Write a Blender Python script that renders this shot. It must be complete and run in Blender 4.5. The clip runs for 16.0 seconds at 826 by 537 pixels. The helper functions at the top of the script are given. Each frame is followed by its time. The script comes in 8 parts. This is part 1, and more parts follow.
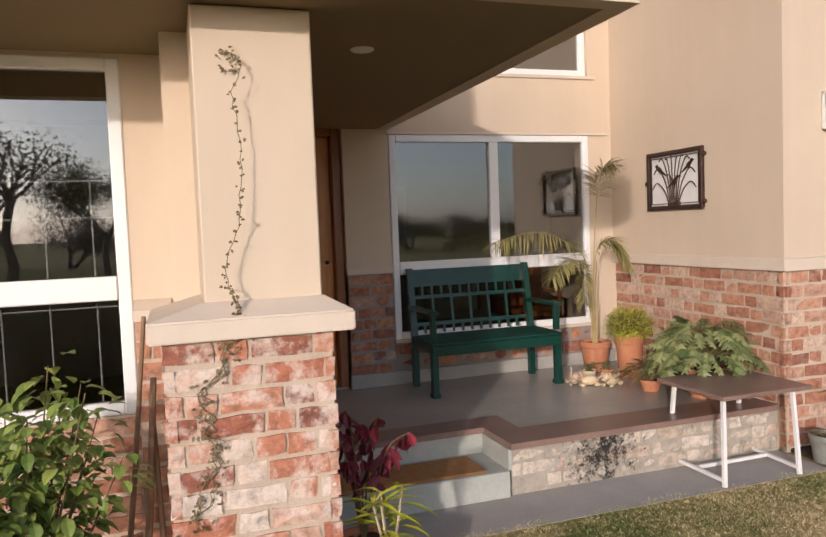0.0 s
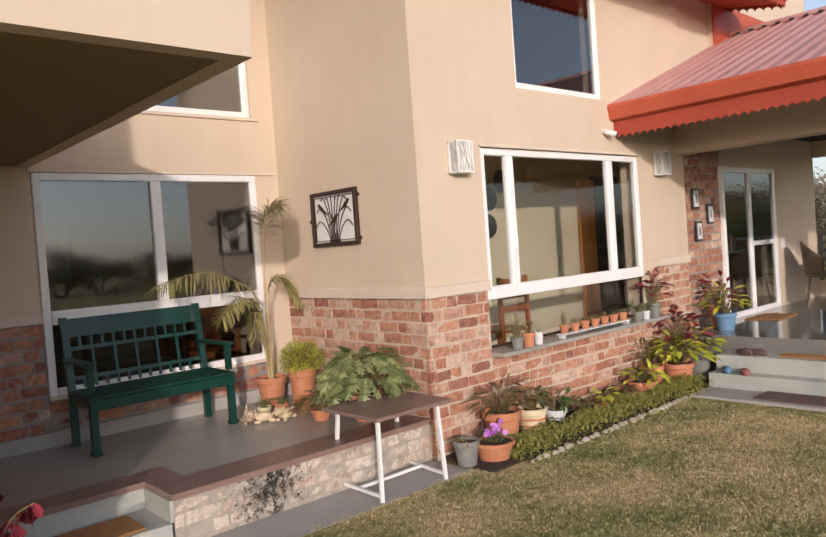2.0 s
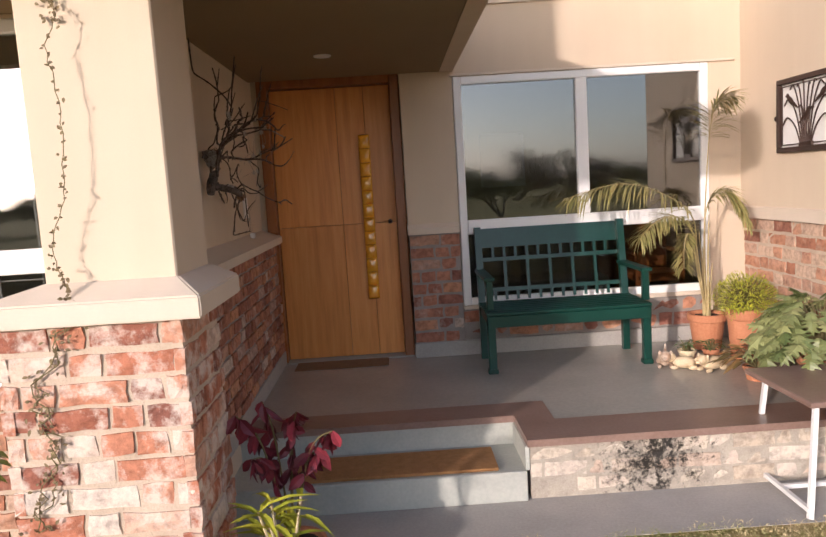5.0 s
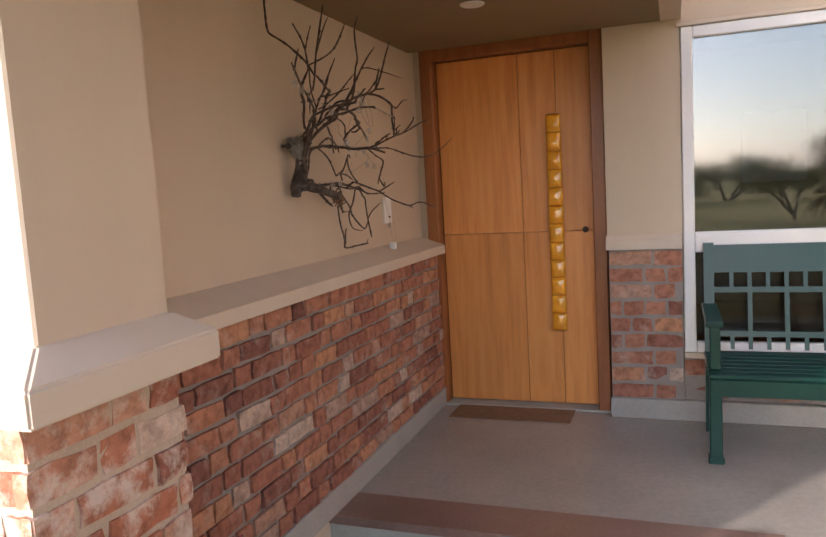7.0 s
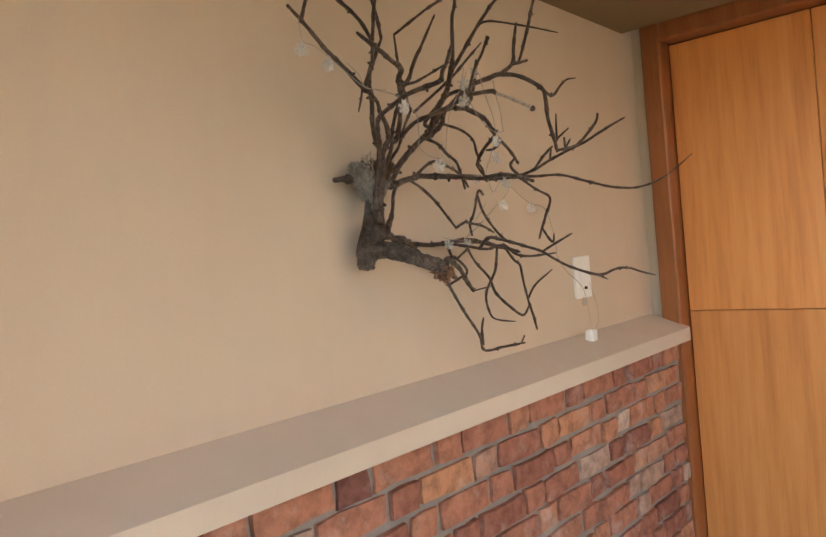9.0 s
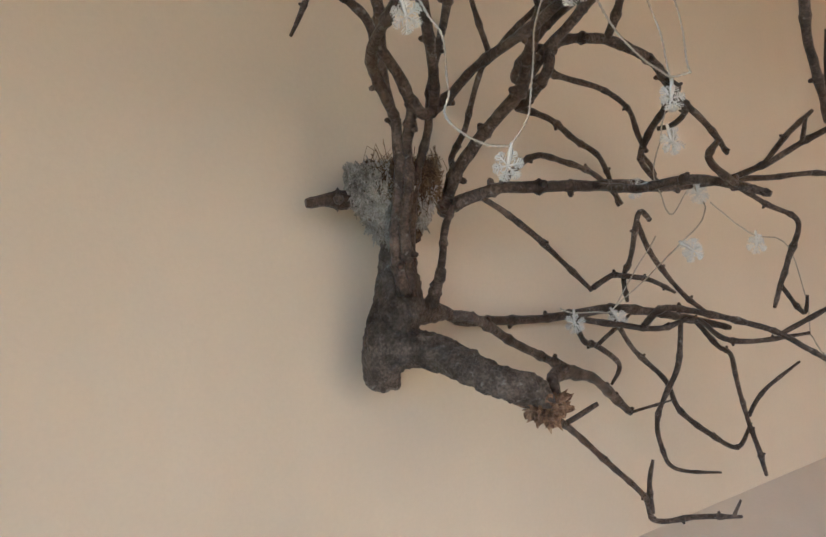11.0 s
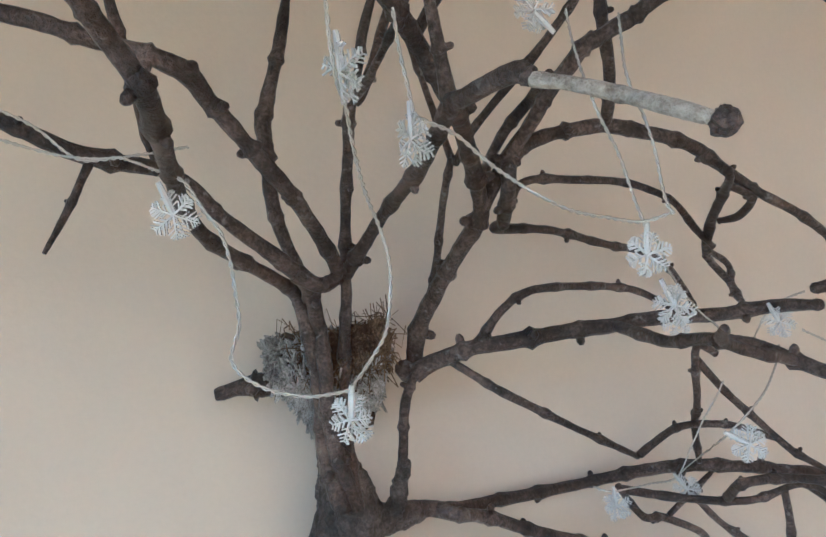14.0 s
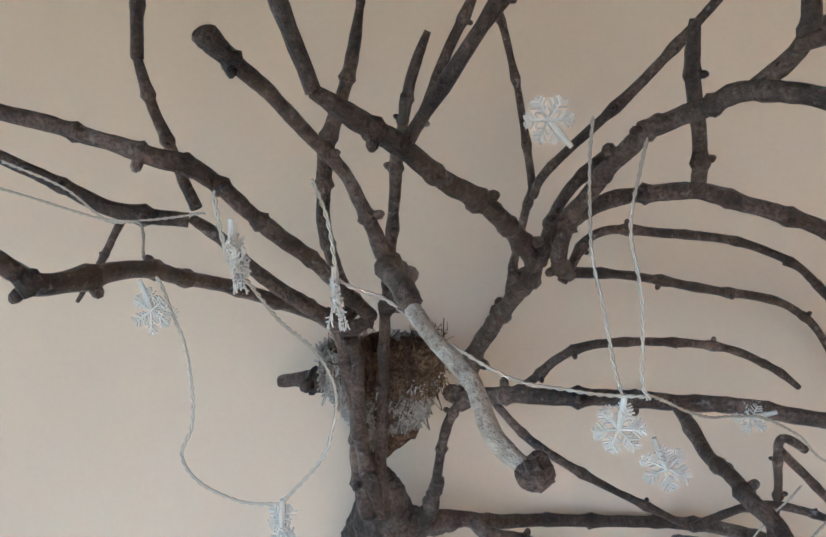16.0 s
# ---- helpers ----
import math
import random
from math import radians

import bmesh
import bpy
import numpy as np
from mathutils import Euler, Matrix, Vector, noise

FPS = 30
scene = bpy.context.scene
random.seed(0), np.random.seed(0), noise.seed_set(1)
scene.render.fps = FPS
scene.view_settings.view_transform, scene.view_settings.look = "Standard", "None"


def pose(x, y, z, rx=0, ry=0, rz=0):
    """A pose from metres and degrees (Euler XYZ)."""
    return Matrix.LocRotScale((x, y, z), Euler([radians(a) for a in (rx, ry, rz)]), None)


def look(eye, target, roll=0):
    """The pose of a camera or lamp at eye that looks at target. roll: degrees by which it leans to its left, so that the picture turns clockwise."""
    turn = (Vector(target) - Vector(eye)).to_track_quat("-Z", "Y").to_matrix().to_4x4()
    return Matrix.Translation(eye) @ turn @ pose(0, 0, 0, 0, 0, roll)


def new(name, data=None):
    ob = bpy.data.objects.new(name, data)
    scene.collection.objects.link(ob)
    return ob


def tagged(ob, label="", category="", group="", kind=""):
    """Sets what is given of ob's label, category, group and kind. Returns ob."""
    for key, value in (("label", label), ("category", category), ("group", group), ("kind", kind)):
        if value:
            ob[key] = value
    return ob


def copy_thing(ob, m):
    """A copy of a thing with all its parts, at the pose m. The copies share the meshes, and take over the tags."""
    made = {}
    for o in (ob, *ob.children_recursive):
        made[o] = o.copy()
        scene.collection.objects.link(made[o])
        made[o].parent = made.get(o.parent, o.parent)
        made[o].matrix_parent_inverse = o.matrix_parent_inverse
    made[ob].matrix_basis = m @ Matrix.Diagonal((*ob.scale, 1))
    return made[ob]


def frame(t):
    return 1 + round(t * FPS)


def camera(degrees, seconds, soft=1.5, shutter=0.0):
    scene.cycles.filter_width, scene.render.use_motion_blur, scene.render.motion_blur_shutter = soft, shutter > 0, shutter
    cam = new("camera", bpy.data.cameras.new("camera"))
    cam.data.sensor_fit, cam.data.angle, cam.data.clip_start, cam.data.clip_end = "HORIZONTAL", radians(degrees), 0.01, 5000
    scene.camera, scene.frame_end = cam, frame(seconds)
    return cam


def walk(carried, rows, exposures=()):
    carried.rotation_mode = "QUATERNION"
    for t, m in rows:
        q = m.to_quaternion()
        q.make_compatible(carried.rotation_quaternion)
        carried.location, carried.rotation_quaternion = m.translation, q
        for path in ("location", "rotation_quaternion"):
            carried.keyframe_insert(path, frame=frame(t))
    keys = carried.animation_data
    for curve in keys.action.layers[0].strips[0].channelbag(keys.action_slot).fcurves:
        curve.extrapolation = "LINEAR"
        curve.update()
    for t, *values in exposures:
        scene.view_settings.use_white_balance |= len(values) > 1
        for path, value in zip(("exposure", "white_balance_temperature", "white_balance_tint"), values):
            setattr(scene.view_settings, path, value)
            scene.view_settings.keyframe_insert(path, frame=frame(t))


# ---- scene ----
cam = camera(60.2, 16.0)
PATH = [
    (0, (0.06, 0.07, 1.674), (0.695, 1.963, 1.561), -2.2),
    (0.5, (0.17, -0.023, 1.683), (0.971, 1.809, 1.639), -2.1),
    (1, (0.225, -0.084, 1.691), (1.177, 1.674, 1.669), -3.6),
    (1.5, (0.247, -0.104, 1.684), (1.429, 1.51, 1.659), -3.9),
    (2, (0.305, -0.146, 1.69), (1.639, 1.343, 1.629), -4.1),
    (2.5, (0.34, -0.166, 1.683), (1.829, 1.165, 1.574), -3.5),
    (3, (0.38, -0.199, 1.674), (1.737, 1.26, 1.493), -5.4),
    (3.5, (0.576, -0.054, 1.688), (1.737, 1.568, 1.544), -3.4),
    (4, (0.752, 0.093, 1.686), (1.603, 1.887, 1.447), -5.1),
    (4.5, (1.111, 0.237, 1.688), (1.561, 2.172, 1.454), -3.9),
    (4.7, (1.216, 0.288, 1.682), (1.485, 2.255, 1.44), -3.8),
    (6.8, (1.77, 1.633, 1.708), (1.149, 3.525, 1.521), -2.1),
    (7, (1.792, 1.755, 1.694), (1.102, 3.62, 1.478), -3.3),
    (7.5, (1.697, 2.204, 1.664), (0.78, 3.979, 1.564), -4.9),
    (8, (1.783, 2.53, 1.658), (0.552, 4.096, 1.484), -5.6),
    (8.5, (1.598, 2.915, 1.712), (0.409, 4.523, 1.699), -2.1),
    (9, (1.487, 3.199, 1.717), (0.167, 4.701, 1.684), -5.0),
    (9.5, (1.397, 3.547, 1.75), (-0.18, 4.775, 1.828), -4.1),
    (9.7, (1.347, 3.642, 1.765), (-0.288, 4.793, 1.768), -4.4),
    (11.8, (0.918, 4.059, 1.896), (-0.78, 5.116, 1.936), -5.3),
    (12, (0.932, 4.091, 1.926), (-0.819, 5.054, 2.005), -5.3),
    (12.5, (0.912, 4.122, 1.945), (-0.838, 5.09, 1.926), -6.6),
    (13, (0.917, 4.16, 1.942), (-0.875, 5.05, 1.948), -8.7),
    (13.5, (0.933, 4.22, 1.945), (-0.947, 4.903, 1.965), -10.0),
    (14, (0.944, 4.236, 1.942), (-0.934, 4.918, 2.049), -9.7),
    (14.5, (0.944, 4.268, 1.949), (-0.991, 4.774, 1.978), -6.8),
    (15, (0.944, 4.322, 2.025), (-1.033, 4.509, 1.793), -3.9),
    (15.5, (0.953, 4.376, 2.069), (-1.027, 4.417, 1.786), -3.3),
    (16, (0.954, 4.388, 2.07), (-1.031, 4.401, 1.828), -2.2),
]
walk(cam, [(t, look(e, g, r)) for t, e, g, r in PATH], [(0, 0.36, 5800, 16), (1.2, 0.22, 5800, 15), (2.5, 0.48, 5800, 17), (4.7, 0.72, 5800, 18), (6.8, 1.74, 5900, 18), (7.5, 1.94, 5380, 13), (8.5, 2.48, 5330, 7), (9.7, 2.71, 5600, 4), (11.8, 2.84, 4230, 0), (13.5, 3.11, 4110, -1), (16, 3.13, 4110, -1)])

# ---------- world, sun, exposure ----------
SUN_AZ, SUN_EL = 35.0, 12.2      # low light travelling towards +y and +x
world = bpy.data.worlds.new("world")
scene.world = world
world.use_nodes = True
wn = world.node_tree
wn.nodes.clear()
sky = wn.nodes.new("ShaderNodeTexSky")
sky.sky_type = "NISHITA"
sky.sun_disc = False
sky.sun_elevation = radians(SUN_EL)
sky.sun_rotation = radians(180 + SUN_AZ)
sky.dust_density = 1.5
sky.ozone_density = 1.2
bg = wn.nodes.new("ShaderNodeBackground")
bg.inputs["Strength"].default_value = 0.15
wout = wn.nodes.new("ShaderNodeOutputWorld")
haze = wn.nodes.new("ShaderNodeHueSaturation")
haze.inputs["Saturation"].default_value = 0.6
wn.links.new(sky.outputs[0], haze.inputs["Color"])
wn.links.new(haze.outputs[0], bg.inputs[0])
wn.links.new(bg.outputs[0], wout.inputs[0])

sun_data = bpy.data.lights.new("sun", "SUN")
sun_data.energy = 2.0
sun_data.angle = radians(1.2)
sun_data.color = (1.0, 0.84, 0.67)
sun = new("sun", sun_data)
sun.matrix_world = look((-3, -12, 8), (-3 + math.sin(radians(SUN_AZ)) * 10, -12 + math.cos(radians(SUN_AZ)) * 10, 8 - math.tan(radians(SUN_EL)) * 10))


# ---------- materials ----------
def material(name):
    m = bpy.data.materials.new(name)
    m.use_nodes = True
    nt = m.node_tree
    return m, nt, nt.nodes["Principled BSDF"]


def node(nt, kind, **inputs):
    n = nt.nodes.new(kind)
    for k, v in inputs.items():
        n.inputs[k].default_value = v
    return n


def ramp(nt, stops, fac):
    r = nt.nodes.new("ShaderNodeValToRGB")
    els = r.color_ramp.elements
    while len(els) < len(stops):
        els.new(0.5)
    for e, (p, c) in zip(els, stops):
        e.position, e.color = p, (*c, 1)
    nt.links.new(fac, r.inputs[0])
    return r.outputs[0]


def mix(nt, a, b, fac, mode="MIX"):
    n = nt.nodes.new("ShaderNodeMix")
    n.data_type, n.blend_type = "RGBA", mode
    for sock, v in ((n.inputs[0], fac), (n.inputs[6], a), (n.inputs[7], b)):
        if isinstance(v, (int, float)):
            sock.default_value = v
        elif isinstance(v, tuple):
            sock.default_value = (*v, 1)
        else:
            nt.links.new(v, sock)
    return n.outputs[2]


def bump(nt, bsdf, height, strength, distance=0.01):
    b = node(nt, "ShaderNodeBump", Strength=strength, Distance=distance)
    nt.links.new(height, b.inputs["Height"])
    nt.links.new(b.outputs[0], bsdf.inputs["Normal"])


def coords(nt, kind="Object", scale=None):
    t = nt.nodes.new("ShaderNodeTexCoord")
    if kind == "World":
        g = nt.nodes.new("ShaderNodeNewGeometry")
        out = g.outputs["Position"]
    else:
        out = t.outputs[kind]
    if scale:
        mp = nt.nodes.new("ShaderNodeMapping")
        mp.inputs["Scale"].default_value = scale
        nt.links.new(out, mp.inputs[0])
        out = mp.outputs[0]
    return out


def noise_tex(nt, vec, scale, detail=4.0, rough=0.55):
    n = node(nt, "ShaderNodeTexNoise", Scale=scale, Detail=detail, Roughness=rough)
    nt.links.new(vec, n.inputs["Vector"])
    return n.outputs["Fac"]


def grainy(name, c1, c2, scale=6.0, fine=60.0, rough=0.8, bmp=0.25, dist=0.004, metal=0.0, stretch=None, spec=0.5, kind="World"):
    """Two colours mixed by coarse and fine grain, with a fine relief."""
    m, nt, b = material(name)
    v = coords(nt, kind, stretch)
    n1, n2 = noise_tex(nt, v, scale), noise_tex(nt, v, fine, 3)
    f = mix(nt, n1, n2, 0.4)
    c = ramp(nt, [(0.3, c1), (0.72, c2)], f)
    nt.links.new(c, b.inputs["Base Color"])
    b.inputs["Roughness"].default_value = rough
    b.inputs["Metallic"].default_value = metal
    b.inputs["Specular IOR Level"].default_value = spec
    bump(nt, b, n2, bmp, dist)
    return m


def plaster(name, base, grime, streak=0.35):
    m, nt, b = material(name)
    v = coords(nt, "World")
    blot = noise_tex(nt, v, 1.3, 5)
    vs = coords(nt, "World", (5, 5, 0.5))
    run = noise_tex(nt, vs, 1.6, 4)
    fine = noise_tex(nt, v, 180, 3)
    c = ramp(nt, [(0.25, grime), (0.62, base)], mix(nt, blot, run, streak))
    c = mix(nt, c, mix(nt, (0.93, 0.93, 0.93), (1, 1, 1), fine), 1.0, "MULTIPLY")
    nt.links.new(c, b.inputs["Base Color"])
    b.inputs["Roughness"].default_value = 0.75
    b.inputs["Specular IOR Level"].default_value = 0.25
    bump(nt, b, mix(nt, fine, noise_tex(nt, v, 30, 3), 0.5), 0.12, 0.003)
    return m


M_WALL = plaster("cream plaster", (0.66, 0.54, 0.405), (0.60, 0.485, 0.355))
M_TRIM = plaster("pale plaster trim", (0.70, 0.59, 0.475), (0.62, 0.52, 0.405))
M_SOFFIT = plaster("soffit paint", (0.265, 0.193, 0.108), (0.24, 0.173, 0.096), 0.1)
M_MORTAR = grainy("grey mortar", (0.24, 0.21, 0.185), (0.37, 0.33, 0.295), 9, 120, 0.95, 0.6, 0.006)
M_SAND = grainy("pale sandy mortar", (0.44, 0.345, 0.255), (0.62, 0.50, 0.385), 9, 120, 0.95, 0.6, 0.006)


def brick_material(name, tones, lime_from=0.53, lime=0.62, lime_colour=(0.60, 0.50, 0.43)):
    m, nt, b = material(name)
    info = nt.nodes.new("ShaderNodeObjectInfo")
    v = coords(nt, "World")
    base = ramp(nt, tones, info.outputs["Random"])
    n1, n2 = noise_tex(nt, v, 22, 5, 0.65), noise_tex(nt, v, 140, 4, 0.7)
    dark = ramp(nt, [(0.34, (0.42, 0.38, 0.37)), (0.58, (1.08, 1.05, 1.02))], n1)
    c = mix(nt, base, dark, 0.65, "MULTIPLY")
    film = ramp(nt, [(lime_from, (0, 0, 0)), (lime_from + 0.15, (lime, lime, lime))], noise_tex(nt, v, 9, 6, 0.7))
    c = mix(nt, c, lime_colour, film)
    nt.links.new(c, b.inputs["Base Color"])
    b.inputs["Roughness"].default_value = 0.9
    b.inputs["Specular IOR Level"].default_value = 0.2
    bump(nt, b, mix(nt, n1, n2, 0.5), 0.9, 0.006)
    return m


M_BRICK = brick_material("red brick", [(0.0, (0.30, 0.135, 0.095)), (0.16, (0.41, 0.185, 0.115)), (0.42, (0.48, 0.24, 0.15)), (0.64, (0.55, 0.30, 0.195)), (0.82, (0.50, 0.31, 0.225)), (0.95, (0.61, 0.45, 0.34))], 0.54, 0.42, (0.60, 0.47, 0.37))


M_LIMEBRICK = brick_material("lime-streaked red brick", [(0.0, (0.26, 0.11, 0.08)), (0.2, (0.45, 0.17, 0.10)), (0.5, (0.54, 0.25, 0.155)), (0.7, (0.58, 0.34, 0.24)), (0.85, (0.66, 0.52, 0.42)), (1.0, (0.72, 0.63, 0.54))], 0.47, 0.8, (0.72, 0.62, 0.53))


# Darker copy of the red brick: porch shade is put into its tones.
M_SHADEBRICK = brick_material("shaded red brick copy", [(0.0, (0.23, 0.105, 0.083)), (0.3, (0.38, 0.165, 0.11)), (0.6, (0.46, 0.215, 0.138)), (0.82, (0.57, 0.29, 0.16)), (0.92, (0.44, 0.285, 0.22)), (1.0, (0.64, 0.51, 0.41))], 0.54, 0.42)


def door_wood():
    m, nt, b = material("teak veneer")
    v = coords(nt, "World", (9, 9, 0.55))
    info = nt.nodes.new("ShaderNodeObjectInfo")
    shift = nt.nodes.new("ShaderNodeVectorMath")
    shift.operation = "ADD"
    nt.links.new(v, shift.inputs[0])
    nt.links.new(info.outputs["Random"], shift.inputs[1])
    g = noise_tex(nt, shift.outputs[0], 3.2, 6, 0.6)
    fine = noise_tex(nt, coords(nt, "World", (60, 60, 1.2)), 6, 4, 0.7)
    c = ramp(nt, [(0.28, (0.58, 0.215, 0.052)), (0.5, (0.76, 0.315, 0.080)), (0.72, (0.84, 0.40, 0.13))], mix(nt, g, fine, 0.3))
    c = mix(nt, c, ramp(nt, [(0.0, (0.86, 0.84, 0.82)), (1, (1.06, 1.04, 1.0))], info.outputs["Random"]), 1.0, "MULTIPLY")
    nt.links.new(c, b.inputs["Base Color"])
    b.inputs["Roughness"].default_value = 0.38
    bump(nt, b, fine, 0.08, 0.002)
    return m


M_TEAK = door_wood()
M_FRAMEWOOD = grainy("dark reddish teak frame", (0.22, 0.070, 0.020), (0.40, 0.145, 0.043), 2.0, 30, 0.35, 0.15, 0.003, stretch=(12, 12, 0.8))
M_UPVC = grainy("white upvc", (0.80, 0.79, 0.77), (0.86, 0.85, 0.83), 3, 90, 0.35, 0.03, 0.001)
M_STONE = grainy("grey polished stone floor", (0.28, 0.265, 0.235), (0.45, 0.425, 0.375), 2.2, 40, 0.28, 0.08, 0.002)
M_REDSTONE = grainy("brown red stone border", (0.19, 0.115, 0.09), (0.30, 0.20, 0.16), 3, 60, 0.33, 0.1, 0.002)
M_PALESTONE = grainy("pale grey kota stone", (0.36, 0.37, 0.33), (0.52, 0.52, 0.46), 4, 60, 0.6, 0.2, 0.003)
M_CONC = grainy("grey concrete", (0.33, 0.31, 0.28), (0.47, 0.44, 0.40), 2.5, 70, 0.9, 0.4, 0.004)
M_GREEN = grainy("dark green gloss paint", (0.003, 0.032, 0.023), (0.007, 0.052, 0.037), 4, 60, 0.3, 0.12, 0.002)
M_IRON = grainy("dark iron", (0.03, 0.016, 0.011), (0.07, 0.035, 0.022), 8, 90, 0.55, 0.3, 0.002, metal=0.3)
M_TERRA = grainy("terracotta", (0.40, 0.145, 0.065), (0.56, 0.25, 0.13), 7, 80, 0.85, 0.3, 0.003)
M_WHITE = grainy("white painted metal", (0.72, 0.70, 0.67), (0.84, 0.82, 0.79), 6, 70, 0.5, 0.15, 0.002)
# Darker variant of the red sheet, with some of the gutter's shade coloured in.
M_DEEPRED = grainy("deep red board with painted shade", (0.33, 0.045, 0.022), (0.43, 0.075, 0.035), 3, 60, 0.6, 0.1, 0.002)
M_RED = grainy("red painted sheet", (0.42, 0.072, 0.034), (0.54, 0.115, 0.052), 3, 60, 0.5, 0.1, 0.002)
M_ROOF = grainy("faded red roof sheet", (0.44, 0.215, 0.19), (0.57, 0.32, 0.285), 1.5, 40, 0.6, 0.1, 0.002)
# Near-black colour that carries shade for the veranda ceiling and an inner doorway.
M_DARK = grainy("near-black painted shade", (0.03, 0.027, 0.024), (0.06, 0.055, 0.05), 1.2, 20, 0.9, 0.1)
M_COIR = grainy("coir mat", (0.36, 0.17, 0.055), (0.56, 0.29, 0.11), 30, 260, 0.98, 1.0, 0.012)
M_MAT2 = grainy("brown rubber mat", (0.10, 0.06, 0.05), (0.19, 0.12, 0.10), 20, 200, 0.95, 0.8, 0.01)
M_SOIL = grainy("potting soil", (0.035, 0.022, 0.014), (0.085, 0.055, 0.035), 30, 150, 1.0, 1.0, 0.02)
M_SWITCH = grainy("ivory plastic", (0.80, 0.78, 0.74), (0.86, 0.84, 0.80), 5, 90, 0.4, 0.02)
M_AMBER, _nt, _b = material("amber glazed tile")
_n = noise_tex(_nt, coords(_nt, "World"), 25, 4)
_nt.links.new(ramp(_nt, [(0.3, (0.84, 0.32, 0.014)), (0.7, (0.95, 0.46, 0.03))], _n), _b.inputs["Base Color"])
_b.inputs["Roughness"].default_value = 0.12
_b.inputs["Coat Weight"].default_value = 0.6


def glass_material(name, tint, gloss):
    m = bpy.data.materials.new(name)
    m.use_nodes = True
    nt = m.node_tree
    nt.nodes.clear()
    out = nt.nodes.new("ShaderNodeOutputMaterial")
    tr = nt.nodes.new("ShaderNodeBsdfTransparent")
    tr.inputs[0].default_value = (*tint, 1)
    gl = nt.nodes.new("ShaderNodeBsdfGlossy")
    gl.inputs["Roughness"].default_value = 0.015
    lw = node(nt, "ShaderNodeLayerWeight", Blend=0.5)
    fr = nt.nodes.new("ShaderNodeMath")
    fr.operation = "POWER"
    nt.links.new(lw.outputs["Facing"], fr.inputs[0])
    fr.inputs[1].default_value = 4.0
    ad = nt.nodes.new("ShaderNodeMath")
    ad.operation, ad.use_clamp = "ADD", True
    ad.inputs[1].default_value = gloss
    nt.links.new(fr.outputs[0], ad.inputs[0])
    mx = nt.nodes.new("ShaderNodeMixShader")
    nt.links.new(ad.outputs[0], mx.inputs[0])
    nt.links.new(tr.outputs[0], mx.inputs[1])
    nt.links.new(gl.outputs[0], mx.inputs[2])
    nt.links.new(mx.outputs[0], out.inputs[0])
    return m


M_GLASS = glass_material("reflective window glass", (0.66, 0.68, 0.68), 0.19)
M_GLASS2 = glass_material("clear window glass", (0.90, 0.91, 0.90), 0.06)
# Dimmed copy of the window glass: reflection cut and tint darkened for dark panes.
M_GLASS3 = glass_material("dimmed lower window glass", (0.55, 0.56, 0.55), 0.035)


# ---------- mesh helpers ----------
def finish(bm, name, mat, smooth=False):
    me = bpy.data.meshes.new(name)
    bm.normal_update()
    bm.to_mesh(me)
    bm.free()
    me.materials.append(mat)
    if smooth:
        me.polygons.foreach_set("use_smooth", [True] * len(me.polygons))
    return me


def part(name, bm, mat, parent=None, label="", smooth=False):
    ob = new(name, finish(bm, name, mat, smooth))
    if parent:
        ob.parent = parent
        ob.matrix_parent_inverse = parent.matrix_world.inverted()
    return tagged(ob, label)


def thing(name, at, label, category, group=""):
    ob = new(name)
    ob.empty_display_size = 0.1
    ob.matrix_world = pose(*at)
    return tagged(ob, label, category, group)


def structure(name, bm, mat, label, category):
    return tagged(part(name, bm, mat), label, category, kind="structure")


def box(bm, x0, x1, y0, y1, z0, z1, bevel=0.0, seg=1):
    vs = [bm.verts.new((x, y, z)) for z in (z0, z1) for y in (y0, y1) for x in (x0, x1)]
    fs = [bm.faces.new([vs[i] for i in q]) for q in ((0, 2, 3, 1), (4, 5, 7, 6), (0, 1, 5, 4), (2, 6, 7, 3), (0, 4, 6, 2), (1, 3, 7, 5))]
    if bevel:
        es = list({e for f in fs for e in f.edges})
        bmesh.ops.bevel(bm, geom=es, offset=bevel, segments=seg, affect="EDGES", profile=0.5)
    return bm


def boxed(*a, **k):
    return box(bmesh.new(), *a, **k)


def tube(bm, pts, radii, sides=8, caps=True, wobble=0.0, rnd=None):
    """A round bar along points, with a radius at each."""
    pts = [Vector(p) for p in pts]
    if isinstance(radii, (int, float)):
        radii = [radii] * len(pts)
    rings = []
    ref = None
    for i, p in enumerate(pts):
        d = (pts[min(i + 1, len(pts) - 1)] - pts[max(i - 1, 0)])
        d = d.normalized() if d.length > 1e-9 else Vector((0, 0, 1))
        if ref is None:
            ref = d.orthogonal().normalized()
        ref = (ref - d * ref.dot(d))
        ref = ref.normalized() if ref.length > 1e-6 else d.orthogonal().normalized()
        w = d.cross(ref)
        ring = []
        for k in range(sides):
            a = 2 * math.pi * k / sides
            r = radii[i] * (1 + (rnd.uniform(-wobble, wobble) if rnd else 0))
            ring.append(bm.verts.new(p + (ref * math.cos(a) + w * math.sin(a)) * r))
        rings.append(ring)
    for a, b in zip(rings, rings[1:]):
        for k in range(sides):
            bm.faces.new((a[k], a[(k + 1) % sides], b[(k + 1) % sides], b[k]))
    if caps:
        bm.faces.new(rings[0][::-1])
        bm.faces.new(rings[-1])
    return bm


